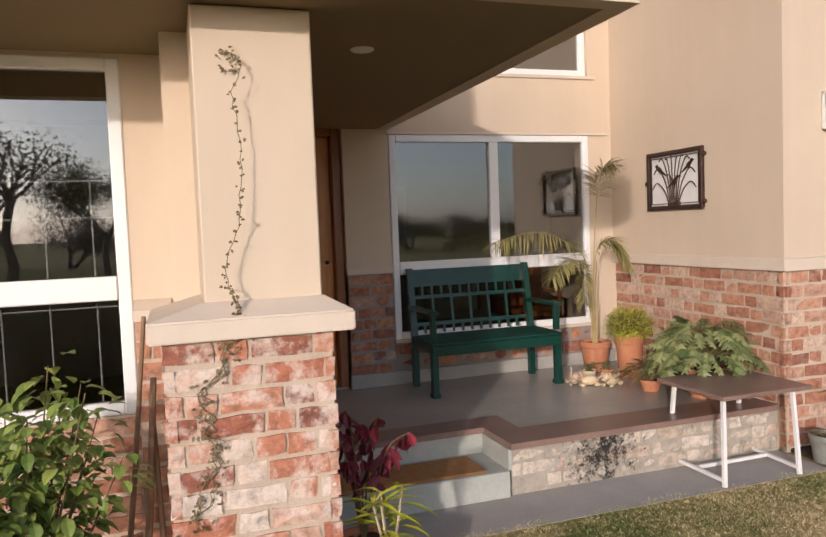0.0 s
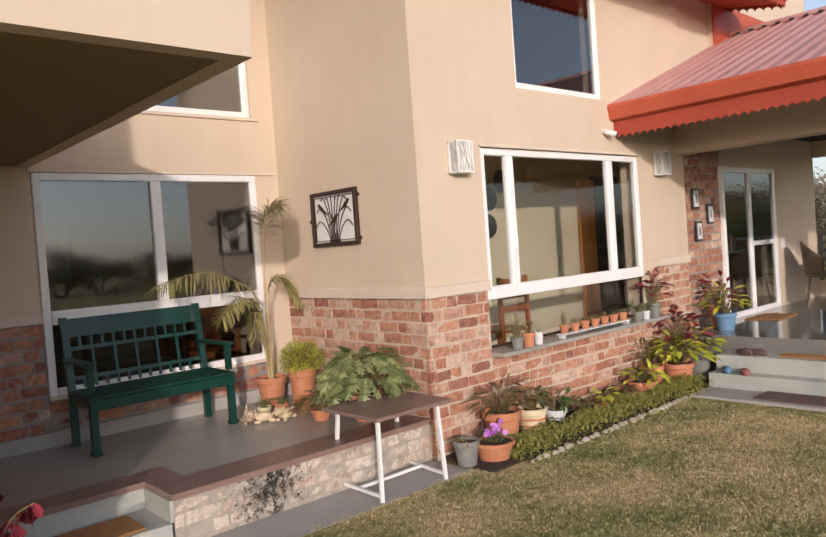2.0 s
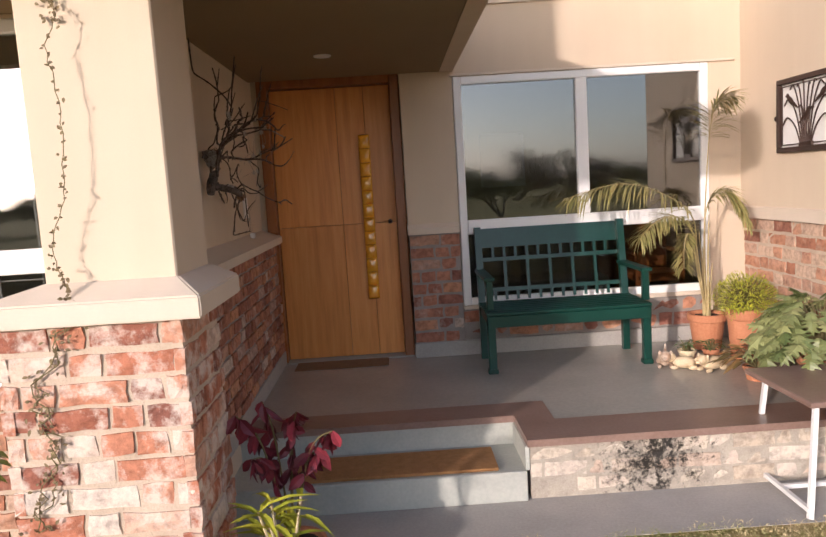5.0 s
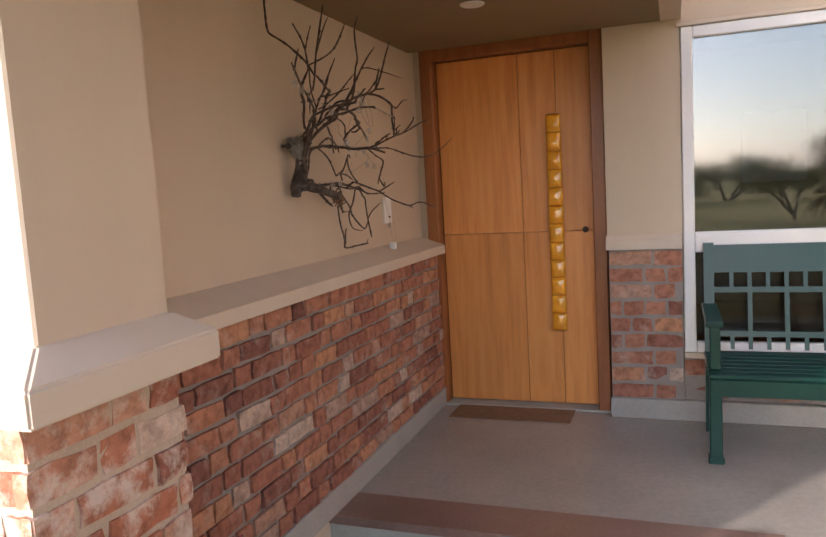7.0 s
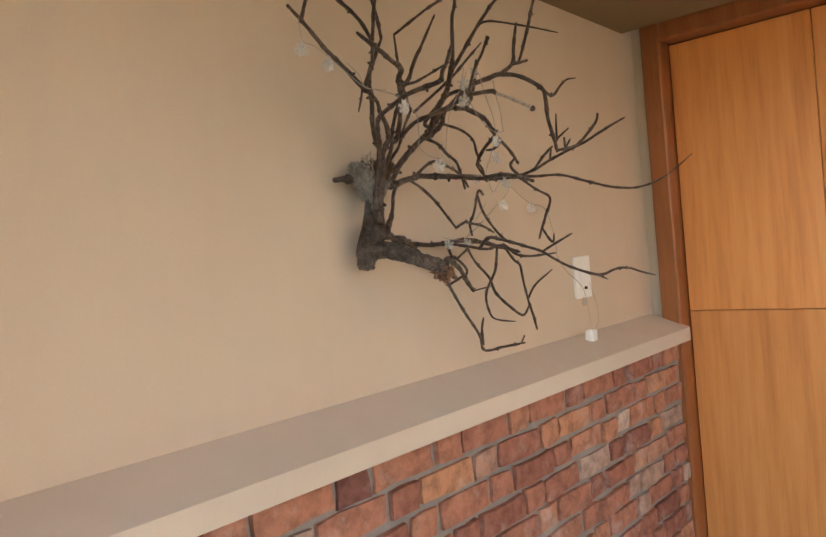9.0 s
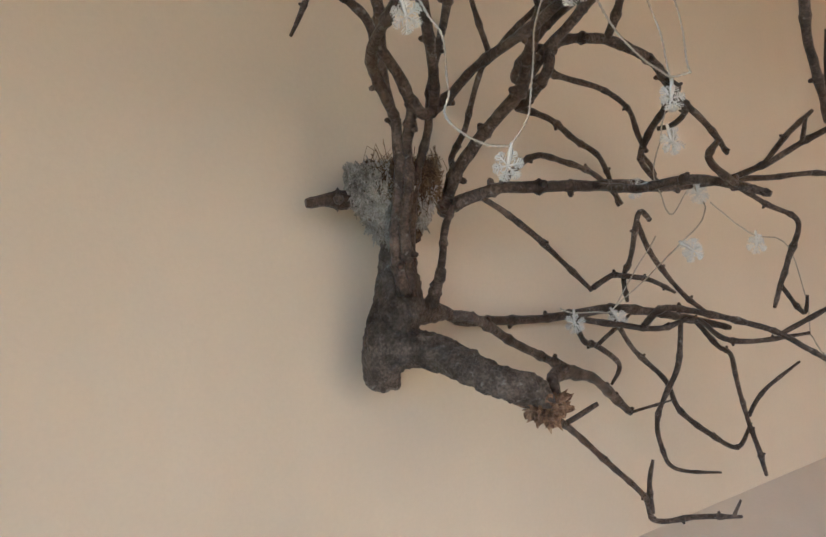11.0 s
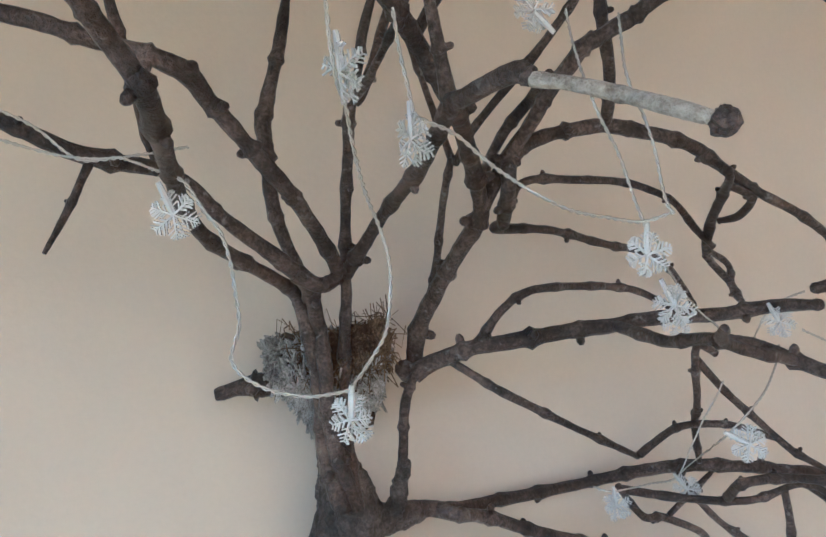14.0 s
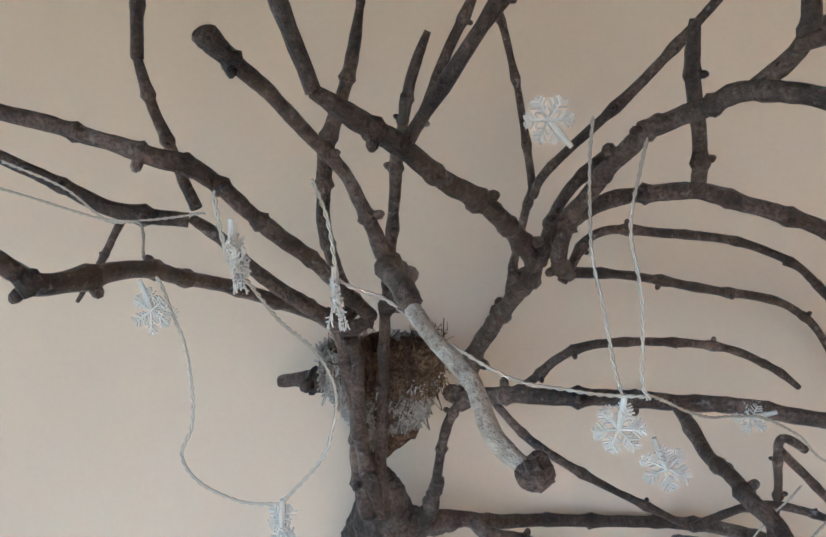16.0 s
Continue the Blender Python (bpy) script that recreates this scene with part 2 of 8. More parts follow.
def tubed(*a, **k):
    return tube(bmesh.new(), *a, **k)


def lathe(bm, profile, seg=24, at=(0, 0, 0)):
    """A turned form from (radius, height) pairs."""
    rings = []
    for r, z in profile:
        rings.append([bm.verts.new((at[0] + max(r, 1e-4) * math.cos(2 * math.pi * k / seg), at[1] + max(r, 1e-4) * math.sin(2 * math.pi * k / seg), at[2] + z)) for k in range(seg)])
    for a, b in zip(rings, rings[1:]):
        for k in range(seg):
            bm.faces.new((a[k], a[(k + 1) % seg], b[(k + 1) % seg], b[k]))
    bm.faces.new(rings[0][::-1])
    bm.faces.new(rings[-1])
    return bm


def prism(bm, outline, axis, a, b):
    """An outline of (u, v) pairs drawn out along an axis from a to b. x: (y, z); y: (x, z); z: (x, y)."""
    def put(u, v, w):
        return {"x": (w, u, v), "y": (u, w, v), "z": (u, v, w)}[axis]
    p = [bm.verts.new(put(u, v, a)) for u, v in outline]
    q = [bm.verts.new(put(u, v, b)) for u, v in outline]
    n = len(outline)
    for i in range(n):
        bm.faces.new((p[i], p[(i + 1) % n], q[(i + 1) % n], q[i]))
    bm.faces.new(p[::-1])
    bm.faces.new(q)
    bmesh.ops.recalc_face_normals(bm, faces=bm.faces)
    return bm


# ---------- plan ----------
FLOOR = 0.33          # porch floor above the lawn
WX = 0.30             # wall with the branch, facing +x
WY = 5.91             # wall with the porch window, facing -y
DY = 6.10             # front door
PX = 4.04             # wall with the iron picture, facing -x
FY = 3.90             # front of the projecting room, facing -y
SOFF = 2.52           # porch ceiling
CAP0, CAP1 = 1.30, 1.36
TOP = 5.2

# ---------- ground ----------
def lawn_material():
    m, nt, b = material("dry winter lawn")
    v = coords(nt, "World")
    n1, n2, n3 = noise_tex(nt, v, 1.1, 5, 0.6), noise_tex(nt, v, 14, 5, 0.7), noise_tex(nt, v, 110, 3, 0.7)
    c = ramp(nt, [(0.38, (0.17, 0.20, 0.06)), (0.5, (0.42, 0.355, 0.15)), (0.62, (0.68, 0.53, 0.29))], mix(nt, n1, n2, 0.4))
    c = mix(nt, c, ramp(nt, [(0.3, (0.55, 0.55, 0.5)), (0.7, (1.15, 1.12, 1.05))], n3), 1.0, "MULTIPLY")
    nt.links.new(c, b.inputs["Base Color"])
    b.inputs["Roughness"].default_value = 1.0
    b.inputs["Specular IOR Level"].default_value = 0.1
    bump(nt, b, n3, 1.0, 0.03)
    return m


M_LAWN = lawn_material()
bm = bmesh.new()
bmesh.ops.create_grid(bm, x_segments=8, y_segments=8, size=1500)
structure("ground", bm, M_LAWN, "patchy green and straw-coloured mown lawn reaching the horizon", "lawn")

# concrete apron along the porch
structure("pavement", boxed(-1.6, 4.05, 3.53, 4.3, -0.1, 0.003), M_CONC, "smooth grey concrete apron beside the porch steps", "pavement")

# ---------- porch floor and steps ----------
bm = bmesh.new()
prism(bm, [(0.36, 4.60), (2.16, 4.60), (2.16, 4.26), (4.06, 4.26), (4.06, 6.3), (0.36, 6.3)], "z", 0.0, FLOOR)
structure("floor", bm, M_STONE, "grey-brown polished stone porch floor", "floor")
bm = bmesh.new()
prism(bm, [(0.36, 4.36), (1.95, 4.36), (1.95, 3.955), (4.06, 3.955), (4.06, 4.262), (2.162, 4.262), (2.162, 4.602), (0.36, 4.602)], "z", FLOOR - 0.035, FLOOR + 0.003)
structure("trim_deck_edge", bm, M_REDSTONE, "brownish red stone border along the porch edge", "floor border")
structure("riser_upper", boxed(0.36, 1.962, 4.37, 4.62, 0.0, FLOOR - 0.035), M_PALESTONE, "pale grey stone riser under the porch edge", "step riser")
step = structure("step", boxed(0.36, 1.945, 3.96, 4.40, 0.0, 0.165, 0.006), M_PALESTONE, "pale grey stone entrance step with worn nosing", "step")
structure("trim_step_cheek", boxed(1.94, 1.962, 3.975, 4.365, 0.165, FLOOR - 0.035), M_PALESTONE, "pale stone cheek of the entrance step", "step cheek")

# ---------- house walls ----------
def wall(name, boxes, mat, label, category="wall"):
    bm = bmesh.new()
    for b in boxes:
        box(bm, *b)
    return structure(name, bm, mat, label, category)


# window wall of the porch: pieces round the door, the porch window and the window over it
W1X0, W1X1, W1Z0, W1Z1 = 1.835, 3.79, 0.72, 2.475
UPX0, UPX1, UPZ0, UPZ1 = 1.95, 3.80, 3.02, 4.6
DX0, DX1, DZ1 = 0.345, 1.43, 2.545
wall("wall_porch_back", [
    (WX - 0.25, DX0, DY - 0.10, DY + 0.15, 0, TOP), (DX0, DX1, DY - 0.10, DY + 0.15, DZ1, TOP),
    (DX1 + 0.005, W1X0, WY, WY + 0.23, CAP1, TOP), (DX1 + 0.035, W1X0 - 0.002, WY + 0.03, WY + 0.23, 0, CAP1),
    (W1X0, W1X1, WY + 0.06, WY + 0.23, 0, W1Z0), (W1X0, UPX0, WY, WY + 0.23, W1Z1, TOP),
    (UPX0, UPX1, WY, WY + 0.23, W1Z1, UPZ0), (UPX0, UPX1, WY, WY + 0.23, UPZ1, TOP),
    (UPX1, PX + 0.1, WY, WY + 0.23, W1Z1, TOP), (W1X1, PX + 0.1, WY, WY + 0.23, CAP1, W1Z1), (W1X1, PX + 0.1, WY + 0.01, WY + 0.23, 0, CAP1)],
    M_WALL, "cream painted plaster wall behind the porch bench")
# branch wall
wall("wall_branch", [(WX - 0.25, WX, 3.212, DY - 0.10, CAP1, TOP), (WX - 0.25, 0.375, 3.20, DY - 0.105, 0, CAP0)], M_WALL, "cream plaster porch wall carrying the dry branch")
# wall with the iron picture, and the front of the projecting room
W2X0, W2X1, W2Z0, W2Z1 = 4.775, 7.28, 0.75, 2.485
U2X0, U2X1, U2Z0, U2Z1 = 5.30, 6.68, 3.03, 4.7
wall("wall_picture", [(PX, PX + 0.23, FY, WY, CAP1, TOP), (PX + 0.04, PX + 0.23, FY + 0.04, WY, 0, CAP1)], M_WALL, "cream plaster side wall with the iron picture")
wall("wall_front", [
    (PX + 0.23, W2X0, FY, FY + 0.23, CAP1, TOP), (PX + 0.23, W2X0, FY + 0.04, FY + 0.23, 0, CAP1),
    (W2X0, W2X1, FY + 0.04, FY + 0.23, 0, W2Z0), (W2X0, U2X0, FY, FY + 0.23, W2Z1, TOP), (U2X0, U2X1, FY, FY + 0.23, W2Z1, U2Z0),
    (U2X0, U2X1, FY, FY + 0.23, U2Z1, TOP), (U2X1, 8.26, FY, FY + 0.23, W2Z1, TOP), (W2X1, 8.26, FY, FY + 0.23, CAP1, W2Z1), (W2X1, 8.26, FY + 0.04, FY + 0.23, 0, CAP1),
    (8.26, 9.2, FY + 0.06, FY + 0.23, 0, TOP), (9.2, 10.85, FY, FY + 0.23, 2.42, TOP), (10.85, 12.38, FY, FY + 0.23, 0, TOP)],
    M_WALL, "sunlit cream plaster front wall of the house")
# closing walls behind and inside the house
wall("wall_house_back", [(-6.0, 12.0, 9.5, 9.7, 0, TOP), (-6.2, -6.0, 3.6, 9.7, 0, TOP), (12.0, 12.2, 4.13, 9.7, 0, TOP), (-6, PX, 6.16, 9.5, TOP, TOP + 0.15), (PX, 12, FY, 9.5, TOP, TOP + 0.15)], M_WALL, "plain back walls of the house")
wall("wall_room_divide", [(PX + 0.24, PX + 0.34, 4.14, 9.5, 0, TOP), (WX - 0.4, WX - 0.26, 3.72, 9.5, 0, TOP)], M_WALL, "cream inner wall of the house")
structure("floor_inside", boxed(WX - 0.25, 12.0, 6.34, 9.5, 0.2, FLOOR), M_STONE, "dim stone floor inside the house", "floor")
structure("floor_room", boxed(PX + 0.35, 12.0, 4.14, 9.5, 0.2, FLOOR + 0.003), M_STONE, "dim stone floor of the front room", "floor")
wall("ceiling_inside", [(WX - 0.25, PX + 0.23, 6.16, 9.5, 2.75, 2.85), (PX + 0.35, 12.0, FY + 0.24, 9.5, 2.75, 2.85)], M_WALL, "white ceiling inside the house", "ceiling")

# left part of the facade, beside the pillar
LY = 3.62
LWX0, LWX1, LWZ0, LWZ1 = -2.2, -0.13, 0.86, 2.50
wall("wall_left", [(-6.0, LWX0, LY, LY + 0.2, 0, TOP), (LWX0, LWX1, LY, LY + 0.2, 0, LWZ0), (LWX0, LWX1, LY, LY + 0.2, LWZ1, TOP), (LWX1, WX - 0.25, LY, LY + 0.2, CAP1, TOP), (LWX1, WX - 0.25, LY + 0.03, LY + 0.2, 0, CAP1)], M_WALL, "yellowish cream plaster wall beside the pillar")

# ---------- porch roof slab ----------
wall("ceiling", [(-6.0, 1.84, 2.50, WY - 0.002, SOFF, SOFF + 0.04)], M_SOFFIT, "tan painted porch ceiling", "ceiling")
wall("trim_porch_roof", [(-6.0, 1.84, 2.46, 2.56, SOFF - 0.004, 2.87), (1.74, 1.842, 2.56, WY - 0.002, SOFF - 0.004, 2.87), (-6.0, 1.74, 2.56, WY - 0.002, SOFF + 0.04, 2.85)], M_WALL, "cream fascia band of the porch roof", "fascia")
# Added out of view; sized so its edge casts the window wall's shadow line.
wall("wall_upper_shade_block", [(-6.0, 0.31, 2.57, 3.55, 2.852, 6.6), (0.06, 0.298, 3.55, 5.9, 2.852, 6.6)], M_WALL, "unseen cream upper block added to shade the porch window wall")

# ---------- pillar ----------
pil = thing("pillar", (0.31, 3.0, 0), "cream plastered pillar on a square red brick base with pale cap", "pillar")
part("shaft", boxed(0.16, 0.60, 2.80, 3.20, CAP1 + 0.06, SOFF - 0.005, 0.006), M_WALL, pil, "cream plaster shaft with a dry creeper")
bm = bmesh.new()
lo, hi = (-0.045, 0.70, 2.68, 3.262), (0.155, 0.605, 2.795, 3.205)
vs = []
for (x0, x1, y0, y1), z in ((lo, CAP0), (lo, CAP0 + 0.075), (hi, CAP1 + 0.07)):
    vs.append([bm.verts.new(p) for p in ((x0, y0, z), (x1, y0, z), (x1, y1, z), (x0, y1, z))])
for a, b in zip(vs, vs[1:]):
    for k in range(4):
        bm.faces.new((a[k], a[(k + 1) % 4], b[(k + 1) % 4], b[k]))
bm.faces.new(vs[0][::-1])
bm.faces.new(vs[-1])
bmesh.ops.bevel(bm, geom=[e for e in bm.edges], offset=0.006, segments=2, affect="EDGES")
part("cap", bm, M_TRIM, pil, "pale chamfered plaster cap")
PILB = part("base_core", boxed(0.010, 0.615, 2.735, 3.185, 0, CAP0 - 0.001), M_SAND, pil, "sandy mortar core")

# ---------- ledges and caps on the brick dado ----------
def ledge(name, outline, axis, a, b, label):
    bm = bmesh.new()
    prism(bm, outline, axis, a, b)
    return structure(name, bm, M_TRIM, label, "ledge")


# sections as (across, height)
ledge("trim_ledge_branch", [(WX - 0.02, CAP0), (0.45, CAP0), (0.45, CAP0 + 0.05), (WX, CAP1 + 0.045), (WX - 0.02, CAP1 + 0.045)], "y", 3.21, DY - 0.12, "pale plaster ledge on top of the brick dado")
ledge("trim_ledge_pier", [(WY - 0.035, CAP0), (WY - 0.035, CAP0 + 0.05), (WY, CAP1 + 0.02), (WY + 0.05, CAP1 + 0.02), (WY + 0.05, CAP0)], "x", DX1 + 0.0, W1X0 - 0.003, "pale plaster cap on the brick pier beside the door")
ledge("trim_ledge_picture", [(PX + 0.05, CAP0 - 0.02), (PX - 0.02, CAP0 - 0.02), (PX - 0.02, CAP1), (PX, CAP1 + 0.01), (PX + 0.05, CAP1 + 0.01)], "y", FY + 0.051, WY - 0.003, "thin pale plaster band over the bricks")
ledge("trim_ledge_front", [(FY - 0.022, CAP0 - 0.02), (FY - 0.022, CAP1), (FY, CAP1 + 0.01), (FY + 0.05, CAP1 + 0.01), (FY + 0.05, CAP0 - 0.02)], "x", PX - 0.02, W2X0 - 0.003, "thin pale plaster band over the bricks")
ledge("trim_ledge_front_end", [(FY - 0.022, CAP0 - 0.02), (FY - 0.022, CAP1), (FY, CAP1 + 0.01), (FY + 0.05, CAP1 + 0.01), (FY + 0.05, CAP0 - 0.02)], "x", W2X1 + 0.25, 8.26, "thin pale plaster band over the bricks")
ledge("trim_ledge_left", [(LY - 0.12, CAP0), (LY - 0.12, CAP0 + 0.05), (LY, CAP1 + 0.03), (LY + 0.05, CAP1 + 0.03), (LY + 0.05, CAP0)], "x", LWX1 + 0.005, WX - 0.26, "pale plaster ledge beside the window")
# skirting
structure("baseboard_branch", boxed(0.37, 0.41, 3.4, DY - 0.125, FLOOR, FLOOR + 0.11, 0.004), M_CONC, "grey stone skirting along the porch wall", "skirting")
structure("baseboard_back", boxed(DX1 + 0.002, PX - 0.01, WY - 0.02, WY + 0.02, FLOOR, FLOOR + 0.115, 0.004), M_CONC, "grey stone skirting under the porch window", "skirting")


# ---------- windows ----------
def window(name, x0, x1, z0, z1, y, bars_v, bars_h, label, glass=None, frame_w=0.06, bare_foot=False):
    """White frame with panes; bars_v and bars_h are the places of the inner bars."""
    w = tagged(new(name), label, "window", kind="structure")
    w.matrix_world = pose(x0, y, z0)
    def frame_bar(nm, a, b, c, d, off=0.0, th=0.06):
        part(nm, boxed(a, b, y - off, y - off + th, c, d, 0.006), M_UPVC, w)
    foot = bars_h[0] - 0.055 if bare_foot else z0
    frame_bar("frame_left", x0, x0 + frame_w, foot, z1)
    frame_bar("frame_right", x1 - frame_w, x1, foot, z1)
    frame_bar("frame_top", x0 + frame_w, x1 - frame_w, z1 - frame_w, z1)
    if bare_foot:
        for nm, a, b, c, d in (("lower_bead", x0, x0 + 0.018, z0, foot), ("lower_bead", x1 - 0.018, x1, z0, foot), ("lower_bead", x0 + 0.018, x1 - 0.018, z0, z0 + 0.018)):
            part(nm, boxed(a, b, y + 0.03, y + 0.06, c, d, 0.003), M_IRON, w, "thin dark glazing bead")
    else:
        frame_bar("frame_bottom", x0 + frame_w, x1 - frame_w, z0, z0 + frame_w)
    for v in bars_v[:1] if bare_foot else ():
        part("window_handle", boxed(v - 0.012, v + 0.012, y - 0.035, y - 0.005, (z0 + z1) / 2 - 0.02, (z0 + z1) / 2 + 0.10, 0.004), M_UPVC, w)
    hs = [z0 + frame_w] + [h for h in bars_h] + [z1 - frame_w]
    for h, t in [(h, 0.11) for h in bars_h]:
        frame_bar("transom", x0 + frame_w, x1 - frame_w, h - t / 2, h + t / 2, 0.008)
    for k, (a, b) in enumerate(zip(hs, hs[1:])):
        zz0, zz1 = a + (0.055 if k > 0 else 0), b - (0.055 if k < len(hs) - 2 else 0)
        cuts = [x0 + frame_w] + (list(bars_v) if (k == len(hs) - 2 or not bars_h) else []) + [x1 - frame_w]
        for v in cuts[1:-1]:
            frame_bar("mullion", v - 0.045, v + 0.045, zz0, zz1, 0.005)
        for j, (a2, b2) in enumerate(zip(cuts, cuts[1:])):
            p0, p1 = a2 + (0.045 if j > 0 else 0), b2 - (0.045 if j < len(cuts) - 2 else 0)
            g = part("pane", boxed(p0, p1, y + 0.026, y + 0.032, zz0, zz1), (M_GLASS3 if bars_h and k == 0 and not bare_foot else glass) or M_GLASS, w, "reflecting glass pane")
            g.visible_shadow = False
    return w


window("window_1", W1X0 + 0.003, W1X1 - 0.003, W1Z0, W1Z1 - 0.003, WY - 0.012, [2.81], [1.33], "white framed porch window reflecting sky and trees")
window("window_2", W2X0 + 0.003, W2X1 - 0.003, W2Z0 + 0.03, W2Z1 - 0.003, FY + 0.012, [5.16, 6.73], [1.25], "wide white framed window of the front room", M_GLASS2, bare_foot=True)
window("window_3", UPX0, UPX1, UPZ0, UPZ1, WY + 0.03, [2.6], [], "upper white framed window over the porch")
window("window_4", U2X0, U2X1, U2Z0, U2Z1, FY + 0.03, [], [], "upper white framed window reflecting blue sky")
window("window_5", LWX0, LWX1, LWZ0, LWZ1, LY - 0.01, [], [1.45], "large white framed window reflecting bare trees")
structure("window_sill_front", boxed(W2X0 - 0.02, W2X1 + 0.25, FY - 0.13, FY + 0.06, W2Z0 - 0.035, W2Z0 + 0.0, 0.005), M_STONE, "dark grey stone window sill with small pots", "window sill")
structure("window_sill_porch", boxed(W1X0, W1X1, WY - 0.03, WY + 0.06, W1Z0 - 0.03, W1Z0, 0.005), M_TRIM, "narrow plaster sill under the porch window", "window sill")
structure("lintel_drip_porch", boxed(W1X0 - 0.02, PX - 0.05, WY - 0.02, WY, W1Z1, W1Z1 + 0.02, 0.003), M_TRIM, "thin drip moulding over the window", "moulding")
structure("lintel_drip_front", boxed(W2X0 - 0.02, W2X1 + 0.05, FY - 0.025, FY, W2Z1, W2Z1 + 0.025, 0.003), M_TRIM, "thin drip moulding over the window", "moulding")
structure("sill_upper_porch", boxed(UPX0, UPX1 + 0.07, WY - 0.02, WY + 0.03, UPZ0 - 0.03, UPZ0, 0.003), M_TRIM, "thin sill under the upper window", "window sill")

# ---------- front door ----------
door = tagged(new("door_1"), "tall teak front door with amber tiled pull handle, closed", "door", kind="structure")
door.matrix_world = pose(DX0, DY, FLOOR)
JW = 0.075
part("jamb_left", boxed(DX0, DX0 + JW, DY - 0.13, DY + 0.05, FLOOR, DZ1, 0.006), M_FRAMEWOOD, door)
part("jamb_right", boxed(DX1 - JW, DX1, DY - 0.13, DY + 0.05, FLOOR, DZ1, 0.006), M_FRAMEWOOD, door)
part("head", boxed(DX0 + JW, DX1 - JW, DY - 0.13, DY + 0.05, DZ1 - JW, DZ1, 0.006), M_FRAMEWOOD, door)
lx0, lx1, lz0, lz1 = DX0 + JW, DX1 - JW, FLOOR + 0.012, DZ1 - JW
part("leaf_core", boxed(lx0, lx1, DY - 0.02, DY + 0.03, lz0, lz1), M_FRAMEWOOD, door)
xs = [lx0 + 0.003, lx0 + 0.005 + (lx1 - lx0) * 0.54, lx0 + (lx1 - lx0) * 0.78, lx1 - 0.003]
zs = [lz0 + 0.003, 1.405, lz1 - 0.003]
for i in range(3):
    for j in range(2):
        part("door_panel", boxed(xs[i] + 0.0015, xs[i + 1] - 0.0015, DY - 0.038, DY - 0.02, zs[j] + 0.0015, zs[j + 1] - 0.0015, 0.002), M_TEAK, door)
hd = part("handle_board", boxed(1.097, 1.174, DY - 0.07, DY - 0.035, 0.803, 2.097, 0.004), M_FRAMEWOOD, door, "long pull handle of amber tiles")
n_t = 12
for i in range(n_t):
    z0 = 0.806 + i * (1.288 / n_t)
    bm = bmesh.new()
    grid = []
    for v in range(9):
        row = []
        for u in range(7):
            a, b = u / 3 - 1, v / 4 - 1
            bulge = 0.004 + 0.014 * (1 - a ** 6) * (1 - b ** 8) * (1 - 0.45 * abs(b + 0.2)) * (1 - 0.25 * abs(a))
            row.append(bm.verts.new((1.1355 + a * 0.0425, DY - 0.069 - bulge, z0 + 0.0535 + b * 0.0525)))
        grid.append(row)
    for v in range(8):
        for u in range(6):
            bm.faces.new((grid[v][u], grid[v][u + 1], grid[v + 1][u + 1], grid[v + 1][u]))
    rim = grid[0] + [r[-1] for r in grid[1:-1]] + grid[-1][::-1] + [r[0] for r in grid[1:-1]][::-1]
    back = [bm.verts.new((q.co.x, DY - 0.066, q.co.z)) for q in rim]
    for k in range(len(rim)):
        bm.faces.new((rim[(k + 1) % len(rim)], rim[k], back[k], back[(k + 1) % len(rim)]))
    part("tile", bm, M_AMBER, hd, "amber glazed tile", smooth=True)
kb = lathe(bmesh.new(), [(0.018, 0), (0.018, 0.004), (0.008, 0.006), (0.014, 0.012), (0.012, 0.02), (0.004, 0.022)], 16)
bmesh.ops.rotate(kb, verts=kb.verts, matrix=Matrix.Rotation(radians(90), 3, "X"))
bmesh.ops.translate(kb, verts=kb.verts, vec=(1.30, DY - 0.038, 1.41))
part("door_knob", kb, M_IRON, door, "small dark brass knob")
structure("threshold", boxed(DX0, DX1, DY - 0.14, DY + 0.05, FLOOR - 0.01, FLOOR + 0.01, 0.003), M_PALESTONE, "pale stone door threshold", "threshold")

